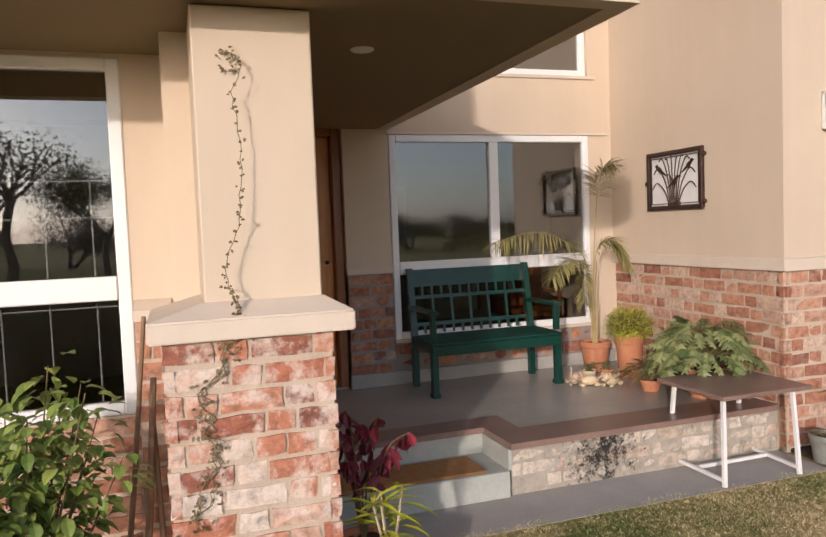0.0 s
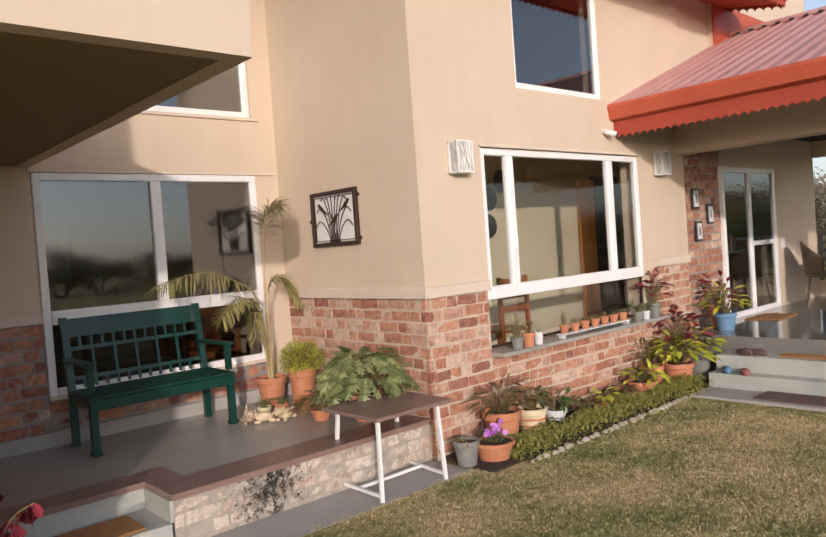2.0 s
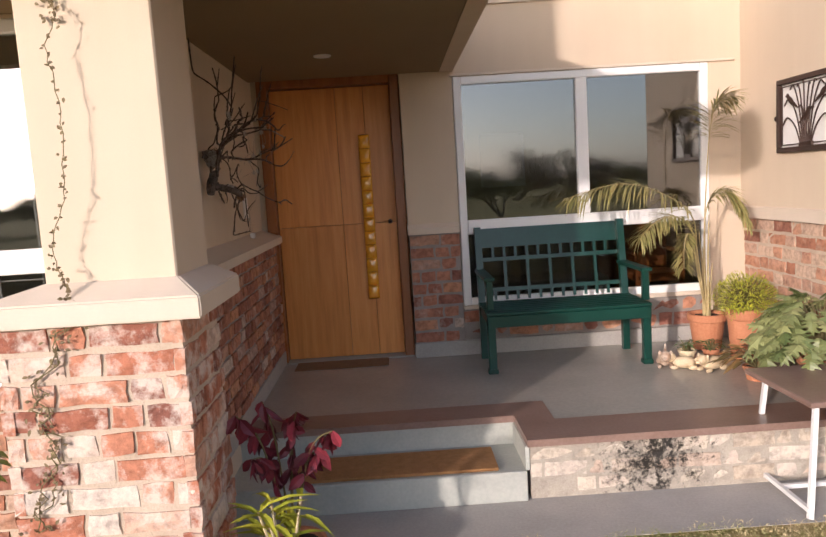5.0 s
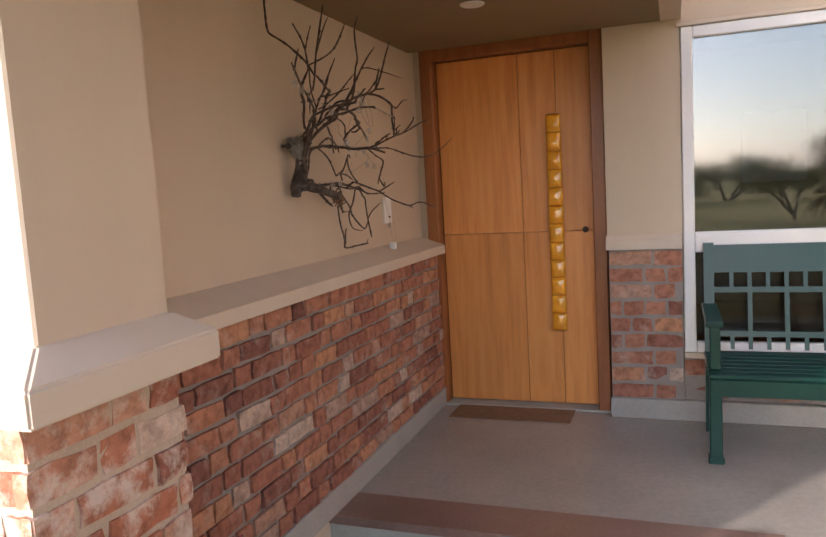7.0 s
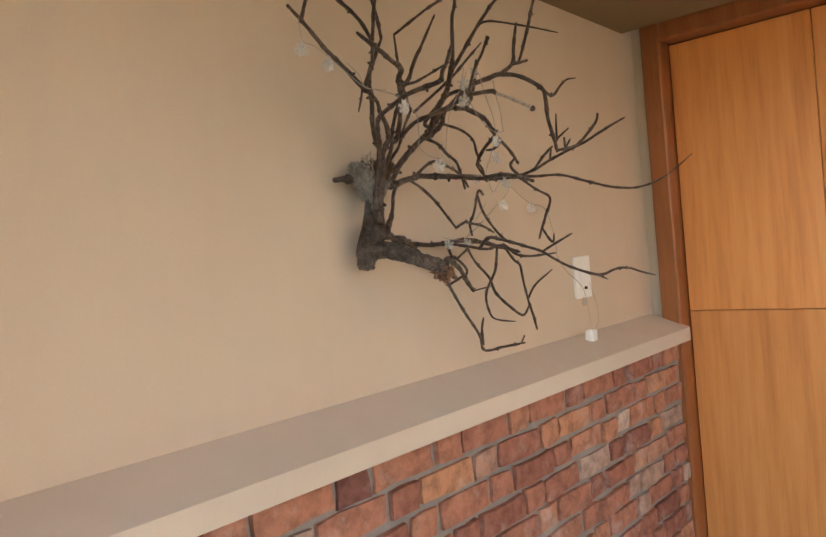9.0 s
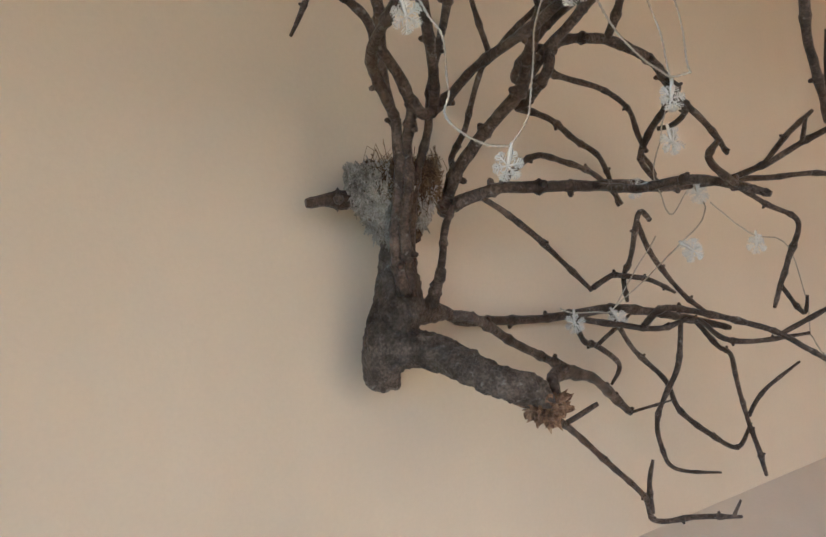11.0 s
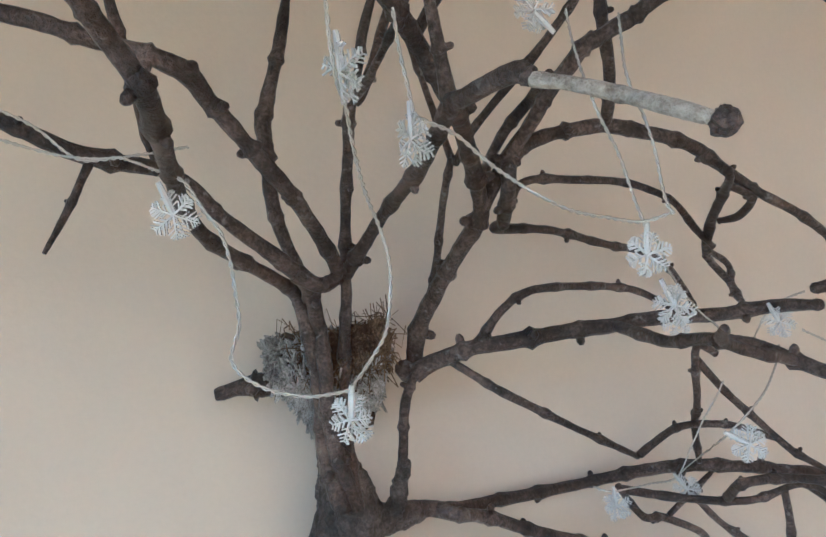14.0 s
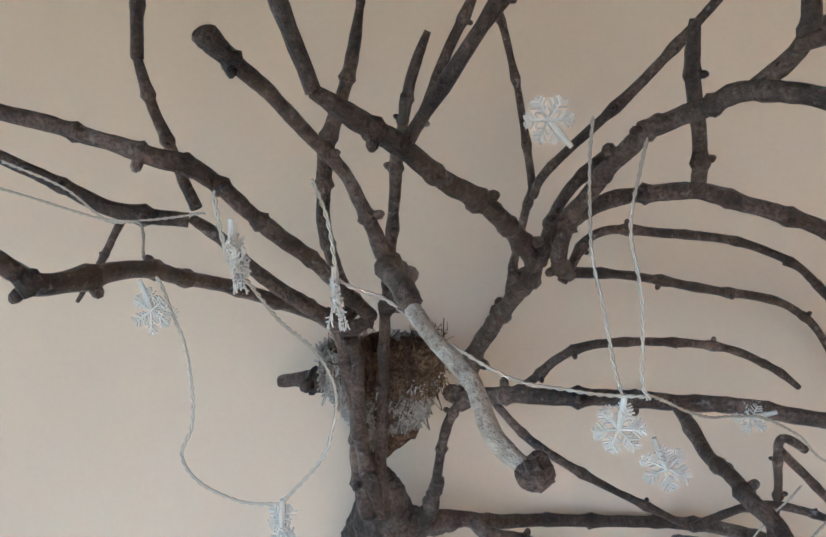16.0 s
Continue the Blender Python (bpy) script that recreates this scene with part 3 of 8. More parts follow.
# ---------- bench ----------
def bench():
    b = thing("bench", (2.5, 5.5, FLOOR), "dark green painted wooden garden bench with lattice back", "bench")
    x0, x1, yf, yb = 1.935, 3.03, 5.27, 5.78
    z = FLOOR
    def bar(nm, *a, **k):
        part(nm, boxed(*a, 0.005, **k), M_GREEN, b)
    for x in (x0, x1):
        bar("leg", x, x + 0.055, yf, yf + 0.055, z, z + 0.41)
        part("foot", boxed(x - 0.008, x + 0.063, yf - 0.008, yf + 0.063, z, z + 0.035, 0.006), M_GREEN, b)
        bm = bmesh.new()
        prism(bm, [(yb - 0.05, z), (yb, z), (yb, z + 0.42), (yb + 0.09, z + 1.0), (yb + 0.045, z + 1.0), (yb - 0.05, z + 0.42)], "x", x, x + 0.05)
        part("back_leg", bm, M_GREEN, b)
        bar("arm_post", x + 0.004, x + 0.05, yf + 0.01, yf + 0.055, z + 0.455, z + 0.66)
        bar("armrest", x - 0.015, x + 0.062, yf - 0.02, yb + 0.03, z + 0.66, z + 0.685)
        bar("seat_rail_side", x + 0.01, x + 0.04, yf + 0.055, yb - 0.05, z + 0.34, z + 0.41)
    bar("seat_rail_front", x0, x1 + 0.055, yf - 0.008, yf + 0.03, z + 0.33, z + 0.412)
    n = 7
    for i in range(n):
        y = yf - 0.01 + i * (yb - yf) / n
        bar("seat_slat", x0 - 0.005, x1 + 0.06, y, y + (yb - yf) / n - 0.008, z + 0.414, z + 0.436)
    def back(nm, xa, xb, za, zb, th=0.022):
        ya = yb + 0.0 + (za - z - 0.42) * 0.155
        bm = bmesh.new()
        yb2 = yb + (zb - z - 0.42) * 0.155
        prism(bm, [(ya, za), (ya + th, za), (yb2 + th, zb), (yb2, zb)], "x", xa, xb)
        part(nm, bm, M_GREEN, b)
    back("top_rail", x0 + 0.05, x1, z + 0.84, z + 0.985, 0.03)
    for h in (0.735, 0.505):
        back("back_rail", x0 + 0.05, x1, z + h, z + h + 0.028)
    w = x1 - x0 - 0.05
    for i in range(1, 12):
        x = x0 + 0.05 + w * i / 12
        back("short_spindle", x - 0.01, x + 0.01, z + 0.763, z + 0.84, 0.016)
        back("short_spindle", x - 0.01, x + 0.01, z + 0.44, z + 0.505, 0.016)
    for i in range(1, 6):
        x = x0 + 0.05 + w * i / 6
        back("long_spindle", x - 0.011, x + 0.011, z + 0.533, z + 0.735, 0.016)
    return b


bench()

# ---------- side table ----------
def side_table():
    t = thing("side_table", (3.55, 3.9, 0.003), "low table with brown stone top on white metal legs", "table")
    z = 0.56
    part("tabletop", boxed(3.22, 3.94, 3.58, 4.22, z - 0.028, z, 0.005), M_REDSTONE, t, "brown polished stone top")
    feet = {"a": (3.205, 3.56), "b": (3.79, 3.55), "c": (3.85, 4.14), "d": (3.215, 4.10)}
    tops = {"a": (3.29, 3.66), "b": (3.85, 3.66), "c": (3.85, 4.12), "d": (3.29, 4.12)}
    for k in "abcd":
        part("leg", tubed([(*feet[k], 0.0035), (*tops[k], z - 0.03)], 0.0165, 4), M_WHITE, t)
    part("foot_bar", tubed([(*feet["a"], 0.045), (*feet["d"], 0.045)], 0.015, 4), M_WHITE, t)
    part("foot_bar", tubed([(*feet["b"], 0.045), (*feet["c"], 0.045)], 0.015, 4), M_WHITE, t)
    part("stretcher", tubed([(3.21, 3.83, 0.045), (3.82, 3.84, 0.045)], 0.015, 4), M_WHITE, t)
    part("apron_bar", tubed([(*tops["b"], z - 0.04), (*tops["c"], z - 0.04)], 0.014, 4), M_WHITE, t)
    return t


side_table()


# ---------- dry branch on the porch wall ----------
def bark(name, c1, c2, c3, rough=0.6, lichen=None):
    m, nt, b = material(name)
    v = coords(nt, "World")
    n1, n2 = noise_tex(nt, v, 55, 6, 0.7), noise_tex(nt, v, 330, 4, 0.7)
    n3 = noise_tex(nt, v, 14, 3)
    f = mix(nt, mix(nt, n1, n2, 0.45), n3, 0.25)
    c = ramp(nt, [(0.40, c1), (0.5, c2), (0.61, c3)], f)
    if lichen:
        spots = ramp(nt, [(0.60, (0, 0, 0)), (0.66, (0.75, 0.75, 0.75))], mix(nt, noise_tex(nt, v, 130, 4, 0.6), n3, 0.3))
        c = mix(nt, c, lichen, spots)
    nt.links.new(c, b.inputs["Base Color"])
    b.inputs["Roughness"].default_value = rough
    b.inputs["Specular IOR Level"].default_value = 0.45
    bump(nt, b, mix(nt, n1, n2, 0.5), 1.0, 0.006)
    return m


M_BARK = bark("grey brown bark", (0.008, 0.005, 0.0035), (0.058, 0.036, 0.026), (0.19, 0.13, 0.096), 0.38, (0.27, 0.235, 0.20))
M_TRUNKBARK = bark("grey weathered bark", (0.012, 0.008, 0.006), (0.072, 0.051, 0.039), (0.21, 0.16, 0.125), 0.5, (0.32, 0.285, 0.25))
M_PALEBARK = bark("silvery peeling bark", (0.20, 0.15, 0.11), (0.46, 0.385, 0.305), (0.60, 0.52, 0.43))
M_SPLIT = bark("splintered raw wood", (0.05, 0.025, 0.013), (0.20, 0.105, 0.055), (0.46, 0.29, 0.17))

branch = thing("dry_branch", (0.31, 4.36, 1.75), "large bare dry tree branch fixed on the plaster wall", "branch")
limb_rnd = random.Random(7)


def catmull(p, n):
    out = []
    for i in range(len(p) - 1):
        a, b, c, d = p[max(i - 1, 0)], p[i], p[i + 1], p[min(i + 2, len(p) - 1)]
        for k in range(n):
            t = k / n
            out.append(tuple(0.5 * (2 * b[j] + (c[j] - a[j]) * t + (2 * a[j] - 5 * b[j] + 4 * c[j] - d[j]) * t * t + (3 * b[j] - a[j] - 3 * c[j] + d[j]) * t ** 3) for j in range(len(b))))
    out.append(tuple(p[-1]))
    return out


def limb(name, p, mat=None):
    """One limb through places with radii, with nodes, knots and a slightly crooked run."""
    rows = catmull(p, 9)
    rnd = limb_rnd
    gap, since = rnd.uniform(0.02, 0.05), 0.0
    pts, rad = [], []
    prev = None
    bulge = []
    for x, y, z, r in rows:
        v = Vector((x, y, z))
        r *= 0.86 if name == "stem" else 1.0
        if prev is not None:
            since += (v - prev).length
        prev = v
        big = 0.0
        if since > gap:
            since, gap, big = 0.0, rnd.uniform(0.028, 0.06), rnd.uniform(0.18, 0.45)
        bulge.append(big)
        w = noise.noise_vector(v * 55) * (r * 0.12) + noise.noise_vector(v * 160) * (r * 0.04)
        pts.append(v + w)
        rad.append(max(r * 0.93, 0.0012) * (1 + 0.12 * noise.noise(v * 90)))
    for i, g in enumerate(bulge):
        rad[i] *= 1 + g
        if g and i + 1 < len(rad):
            rad[i + 1] *= 1 + g * 0.35
    for i in range(len(rad)):
        k = (len(rad) - 1 - i) / 6
        if k < 1:
            rad[i] *= 0.72 + 0.28 * k
    bm = bmesh.new()
    sides = 16 if p[0][3] > 0.012 else 9
    tube(bm, pts, rad, sides, True, 0.035, rnd)
    for i, g in enumerate(bulge):
        if g > 0.25 and 1 < i < len(pts) - 2:
            side = (pts[i + 1] - pts[i - 1]).orthogonal().normalized()
            side.rotate(Matrix.Rotation(rnd.uniform(0, 6.28), 3, (pts[i + 1] - pts[i - 1]).normalized()))
            q = pts[i] + side * rad[i] * 0.75
            tube(bm, [q, q + side * rad[i] * 0.5, q + side * rad[i] * 0.8], [rad[i] * 0.45, rad[i] * 0.42, rad[i] * 0.2], 6)
    part(name, bm, mat or M_BARK, branch, "silvery peeling end" if mat else "", smooth=True)
    return pts, rad


def blended(name, runs, voxel, label=""):
    """Thick runs grown together into one gnarled body."""
    bm = bmesh.new()
    for run in runs:
        rows = catmull(run, 6)
        tube(bm, [r[:3] for r in rows], [r[3] for r in rows], 18)
    ob = part(name, bm, M_TRUNKBARK, branch, label, smooth=True)
    grow = ob.modifiers.new("grow", "REMESH")
    grow.mode, grow.voxel_size, grow.use_smooth_shade = "VOXEL", voxel, True
    ease = ob.modifiers.new("ease", "SMOOTH")
    ease.factor, ease.iterations = 0.5, 5
    for size, strength in ((0.015, 0.009), (0.005, 0.0045)):
        tex = bpy.data.textures.new("gnarl", "CLOUDS")
        tex.noise_scale, tex.noise_depth = size, 3
        rough = ob.modifiers.new("gnarl", "DISPLACE")
        rough.texture, rough.strength, rough.mid_level, rough.texture_coords = tex, strength, 0.5, "LOCAL"
    return ob


blended("trunk", [
    [(0.346, 4.340, 1.698, 0.0169), (0.350, 4.338, 1.722, 0.0232), (0.355, 4.346, 1.755, 0.0266), (0.362, 4.358, 1.782, 0.0260), (0.372, 4.360, 1.806, 0.0181), (0.380, 4.360, 1.826, 0.0090)],
    [(0.352, 4.342, 1.770, 0.0158), (0.358, 4.346, 1.815, 0.0096), (0.362, 4.349, 1.850, 0.0068), (0.368, 4.351, 1.880, 0.0051)],
    [(0.366, 4.350, 1.742, 0.0220), (0.400, 4.374, 1.733, 0.0192), (0.445, 4.384, 1.718, 0.0167), (0.475, 4.400, 1.702, 0.0158), (0.485, 4.421, 1.694, 0.0158), (0.487, 4.443, 1.672, 0.0119)],
    [(0.365, 4.360, 1.778, 0.0169), (0.360, 4.395, 1.772, 0.0113), (0.350, 4.425, 1.768, 0.0079)],
    [(0.364, 4.390, 1.772, 0.0102), (0.372, 4.402, 1.800, 0.0062), (0.377, 4.406, 1.820, 0.0051)]], 0.0022, "thick gnarled grey-brown trunk with a low burl")
limb("stem", [(0.391, 4.347, 1.796, 0.0098), (0.391, 4.340, 1.843, 0.0082), (0.399, 4.342, 1.885, 0.0076), (0.415, 4.338, 1.922, 0.0070), (0.419, 4.335, 1.950, 0.0067), (0.431, 4.327, 1.969, 0.0064), (0.459, 4.295, 1.990, 0.0061), (0.491, 4.269, 2.007, 0.0061), (0.543, 4.256, 2.020, 0.0058), (0.591, 4.250, 2.031, 0.0058), (0.671, 4.243, 2.035, 0.0058), (0.683, 4.239, 2.041, 0.0052), (0.691, 4.233, 2.049, 0.0049), (0.707, 4.225, 2.057, 0.0046), (0.724, 4.212, 2.066, 0.0044), (0.744, 4.196, 2.076, 0.0040)])
limb("stem", [(0.388, 4.358, 1.796, 0.0085), (0.403, 4.345, 1.860, 0.0073), (0.419, 4.345, 1.909, 0.0073), (0.419, 4.345, 1.941, 0.0073), (0.439, 4.339, 1.964, 0.0073), (0.455, 4.331, 1.975, 0.0073), (0.475, 4.306, 1.997, 0.0064), (0.483, 4.282, 2.019, 0.0058), (0.491, 4.267, 2.038, 0.0055), (0.491, 4.249, 2.052, 0.0055)])
limb("limb", [(0.494, 4.248, 2.051, 0.0055), (0.508, 4.209, 2.059, 0.0056), (0.513, 4.174, 2.078, 0.0049), (0.517, 4.140, 2.096, 0.0046), (0.530, 4.095, 2.112, 0.0043), (0.545, 4.045, 2.136, 0.0037), (0.562, 3.991, 2.157, 0.0036)])
limb("twig", [(0.507, 4.211, 2.054, 0.0028), (0.512, 4.198, 2.029, 0.0024), (0.518, 4.183, 2.004, 0.0018)])
limb("limb", [(0.479, 4.249, 2.058, 0.0046), (0.487, 4.244, 2.078, 0.0043), (0.507, 4.242, 2.103, 0.0041), (0.515, 4.238, 2.121, 0.0038), (0.523, 4.234, 2.148, 0.0040)])
limb("joint", [(0.459, 4.326, 1.979, 0.0079), (0.455, 4.344, 1.968, 0.0061), (0.450, 4.360, 1.973, 0.0064)])
limb("limb", [(0.428, 4.370, 1.974, 0.0058), (0.459, 4.373, 1.985, 0.0055), (0.487, 4.388, 2.008, 0.0049), (0.563, 4.386, 2.018, 0.0052), (0.607, 4.383, 2.027, 0.0049), (0.639, 4.379, 2.033, 0.0055), (0.663, 4.381, 2.032, 0.0046), (0.691, 4.386, 2.030, 0.0052), (0.699, 4.389, 2.024, 0.0049)])
pale_run = limb("pale_limb", [(0.699, 4.389, 2.024, 0.0036), (0.715, 4.396, 2.016, 0.0034), (0.731, 4.407, 2.005, 0.0033), (0.751, 4.412, 1.993, 0.0033), (0.759, 4.422, 1.986, 0.0033)], M_PALEBARK)
limb("limb", [(0.635, 4.381, 2.035, 0.0049), (0.643, 4.377, 2.040, 0.0044), (0.651, 4.373, 2.052, 0.0036), (0.659, 4.369, 2.063, 0.0032), (0.667, 4.365, 2.073, 0.0031), (0.679, 4.359, 2.082, 0.0030), (0.691, 4.353, 2.089, 0.0029), (0.703, 4.347, 2.097, 0.0029), (0.711, 4.342, 2.103, 0.0030), (0.722, 4.335, 2.110, 0.0032), (0.730, 4.330, 2.116, 0.0048), (0.732, 4.329, 2.118, 0.0046)])
limb("limb", [(0.451, 4.360, 1.975, 0.0058), (0.479, 4.343, 2.000, 0.0055), (0.499, 4.326, 2.023, 0.0055), (0.519, 4.308, 2.041, 0.0061), (0.531, 4.295, 2.056, 0.0052), (0.543, 4.279, 2.074, 0.0055), (0.559, 4.270, 2.083, 0.0064), (0.571, 4.254, 2.089, 0.0055), (0.571, 4.232, 2.097, 0.0049), (0.575, 4.204, 2.107, 0.0048), (0.578, 4.180, 2.114, 0.0046), (0.583, 4.130, 2.130, 0.0040)])
limb("stub", [(0.556, 4.271, 2.083, 0.0049), (0.565, 4.271, 2.088, 0.0043)])
limb("stem", [(0.387, 4.359, 1.794, 0.0073), (0.391, 4.359, 1.839, 0.0064), (0.395, 4.362, 1.880, 0.0061), (0.407, 4.365, 1.921, 0.0058), (0.427, 4.368, 1.960, 0.0052), (0.431, 4.374, 2.006, 0.0052), (0.451, 4.380, 2.059, 0.0052), (0.467, 4.383, 2.090, 0.0055), (0.503, 4.384, 2.092, 0.0037), (0.551, 4.388, 2.104, 0.0034), (0.591, 4.389, 2.113, 0.0032)])
limb("twig", [(0.465, 4.383, 2.091, 0.0040), (0.480, 4.390, 2.113, 0.0034), (0.488, 4.394, 2.135, 0.0040), (0.495, 4.406, 2.163, 0.0034)])
limb("limb", [(0.424, 4.332, 1.958, 0.0055), (0.407, 4.342, 1.974, 0.0055), (0.411, 4.331, 2.011, 0.0055), (0.419, 4.326, 2.041, 0.0058), (0.419, 4.328, 2.073, 0.0058), (0.411, 4.330, 2.098, 0.0070), (0.407, 4.343, 2.135, 0.0055), (0.415, 4.353, 2.164, 0.0055), (0.431, 4.362, 2.200, 0.0037)])
limb("stem", [(0.361, 4.398, 1.774, 0.0058), (0.379, 4.406, 1.826, 0.0052), (0.379, 4.413, 1.860, 0.0052), (0.383, 4.425, 1.888, 0.0055)])
limb("limb", [(0.375, 4.420, 1.893, 0.0085), (0.355, 4.433, 1.886, 0.0085), (0.371, 4.439, 1.921, 0.0082), (0.395, 4.453, 1.953, 0.0076), (0.423, 4.465, 1.979, 0.0073), (0.451, 4.474, 1.998, 0.0079), (0.459, 4.475, 2.012, 0.0070), (0.495, 4.455, 2.037, 0.0067), (0.539, 4.430, 2.058, 0.0067), (0.567, 4.409, 2.070, 0.0061), (0.591, 4.387, 2.087, 0.0061), (0.611, 4.370, 2.098, 0.0061), (0.631, 4.349, 2.111, 0.0052)])
limb("stem", [(0.376, 4.442, 1.927, 0.0049), (0.323, 4.474, 1.951, 0.0049), (0.355, 4.474, 1.982, 0.0046), (0.371, 4.481, 2.025, 0.0043), (0.391, 4.488, 2.063, 0.0052)])
limb("stem", [(0.391, 4.488, 2.063, 0.0044), (0.376, 4.482, 2.128, 0.0037), (0.378, 4.470, 2.186, 0.0038), (0.390, 4.452, 2.235, 0.0034)])
limb("twig", [(0.400, 4.487, 2.056, 0.0040), (0.440, 4.493, 2.077, 0.0036), (0.475, 4.542, 2.125, 0.0036), (0.500, 4.587, 2.176, 0.0032), (0.520, 4.615, 2.210, 0.0024)])
limb("limb", [(0.456, 4.475, 2.006, 0.0070), (0.475, 4.491, 2.035, 0.0064), (0.500, 4.503, 2.056, 0.0058), (0.520, 4.511, 2.073, 0.0058), (0.540, 4.520, 2.087, 0.0061), (0.560, 4.529, 2.099, 0.0061)])
limb("limb", [(0.450, 4.483, 2.009, 0.0049), (0.427, 4.491, 2.026, 0.0049), (0.459, 4.499, 2.057, 0.0046), (0.471, 4.523, 2.082, 0.0049), (0.531, 4.508, 2.084, 0.0049)])
limb("limb", [(0.552, 4.525, 2.094, 0.0058), (0.575, 4.548, 2.103, 0.0058), (0.600, 4.557, 2.108, 0.0055), (0.640, 4.577, 2.097, 0.0052), (0.680, 4.598, 2.065, 0.0049), (0.680, 4.613, 2.042, 0.0049), (0.670, 4.635, 2.001, 0.0046), (0.660, 4.674, 1.955, 0.0043), (0.645, 4.708, 1.935, 0.0040)])
limb("twig", [(0.680, 4.598, 2.065, 0.0037), (0.700, 4.607, 2.044, 0.0036), (0.720, 4.613, 2.063, 0.0028), (0.730, 4.624, 2.075, 0.0024), (0.740, 4.646, 2.079, 0.0018)])
limb("limb", [(0.600, 4.560, 2.109, 0.0049), (0.630, 4.568, 2.126, 0.0046), (0.640, 4.563, 2.159, 0.0043), (0.660, 4.549, 2.206, 0.0040)])
limb("stub", [(0.630, 4.565, 2.123, 0.0037), (0.670, 4.567, 2.124, 0.0040)])
limb("limb", [(0.427, 4.507, 1.996, 0.0061), (0.479, 4.489, 2.015, 0.0064), (0.479, 4.496, 2.039, 0.0070), (0.475, 4.524, 2.052, 0.0061), (0.479, 4.550, 2.056, 0.0061), (0.483, 4.584, 2.056, 0.0064), (0.491, 4.612, 2.046, 0.0061), (0.491, 4.651, 2.033, 0.0058), (0.475, 4.700, 2.010, 0.0052), (0.483, 4.721, 1.988, 0.0046), (0.479, 4.768, 1.963, 0.0043), (0.475, 4.804, 1.936, 0.0043)])
limb("link", [(0.483, 4.581, 2.056, 0.0055), (0.515, 4.569, 2.087, 0.0049), (0.535, 4.556, 2.125, 0.0049), (0.545, 4.553, 2.154, 0.0046)])
limb("limb", [(0.439, 4.500, 1.993, 0.0043), (0.431, 4.528, 2.027, 0.0038), (0.431, 4.581, 2.025, 0.0037), (0.431, 4.631, 2.017, 0.0035), (0.427, 4.678, 1.997, 0.0034), (0.411, 4.711, 1.971, 0.0037), (0.403, 4.736, 1.951, 0.0040)])
limb("limb", [(0.427, 4.507, 1.996, 0.0052), (0.407, 4.510, 1.996, 0.0052), (0.399, 4.548, 1.992, 0.0040), (0.391, 4.584, 1.985, 0.0040), (0.367, 4.643, 1.970, 0.0040), (0.347, 4.706, 1.955, 0.0040), (0.323, 4.754, 1.926, 0.0037), (0.315, 4.778, 1.889, 0.0037)])
limb("curl", [(0.483, 4.675, 2.021, 0.0037), (0.500, 4.676, 2.005, 0.0037), (0.470, 4.697, 1.994, 0.0046), (0.430, 4.716, 1.976, 0.0049), (0.400, 4.732, 1.955, 0.0049), (0.390, 4.740, 1.940, 0.0037), (0.400, 4.748, 1.917, 0.0040), (0.430, 4.732, 1.897, 0.0040)])
limb("curl", [(0.482, 4.689, 1.998, 0.0034), (0.480, 4.715, 1.985, 0.0040), (0.460, 4.718, 1.973, 0.0040), (0.440, 4.714, 1.972, 0.0040)])
limb("twig", [(0.395, 4.736, 1.948, 0.0036), (0.390, 4.762, 1.931, 0.0032), (0.400, 4.752, 1.906, 0.0032), (0.410, 4.749, 1.895, 0.0032)])
limb("limb", [(0.383, 4.425, 1.888, 0.0092), (0.391, 4.442, 1.895, 0.0079), (0.415, 4.466, 1.902, 0.0070), (0.423, 4.495, 1.902, 0.0073), (0.431, 4.540, 1.901, 0.0070), (0.443, 4.583, 1.900, 0.0067), (0.455, 4.621, 1.900, 0.0064), (0.471, 4.666, 1.894, 0.0064), (0.495, 4.697, 1.894, 0.0061), (0.535, 4.705, 1.892, 0.0055)])
limb("limb", [(0.490, 4.790, 1.899, 0.0049), (0.475, 4.770, 1.899, 0.0049), (0.480, 4.804, 1.902, 0.0048), (0.500, 4.851, 1.901, 0.0040), (0.530, 4.927, 1.902, 0.0034), (0.560, 5.015, 1.883, 0.0040), (0.590, 5.108, 1.865, 0.0036), (0.610, 5.244, 1.865, 0.0032), (0.630, 5.402, 1.901, 0.0024), (0.650, 5.588, 1.976, 0.0018)])
limb("outward_limb", [(0.443, 4.583, 1.900, 0.0055), (0.507, 4.578, 1.887, 0.0052), (0.551, 4.576, 1.888, 0.0049), (0.579, 4.574, 1.886, 0.0058), (0.599, 4.578, 1.881, 0.0049), (0.623, 4.578, 1.873, 0.0049), (0.651, 4.584, 1.861, 0.0043)])
limb("stub", [(0.623, 4.578, 1.873, 0.0037), (0.635, 4.519, 1.894, 0.0037), (0.660, 4.496, 1.906, 0.0034)])
limb("limb", [(0.410, 4.461, 1.901, 0.0043), (0.387, 4.482, 1.902, 0.0043), (0.407, 4.502, 1.927, 0.0040), (0.415, 4.527, 1.939, 0.0040), (0.399, 4.584, 1.936, 0.0037), (0.387, 4.645, 1.925, 0.0037), (0.379, 4.687, 1.905, 0.0037), (0.375, 4.712, 1.886, 0.0037)])
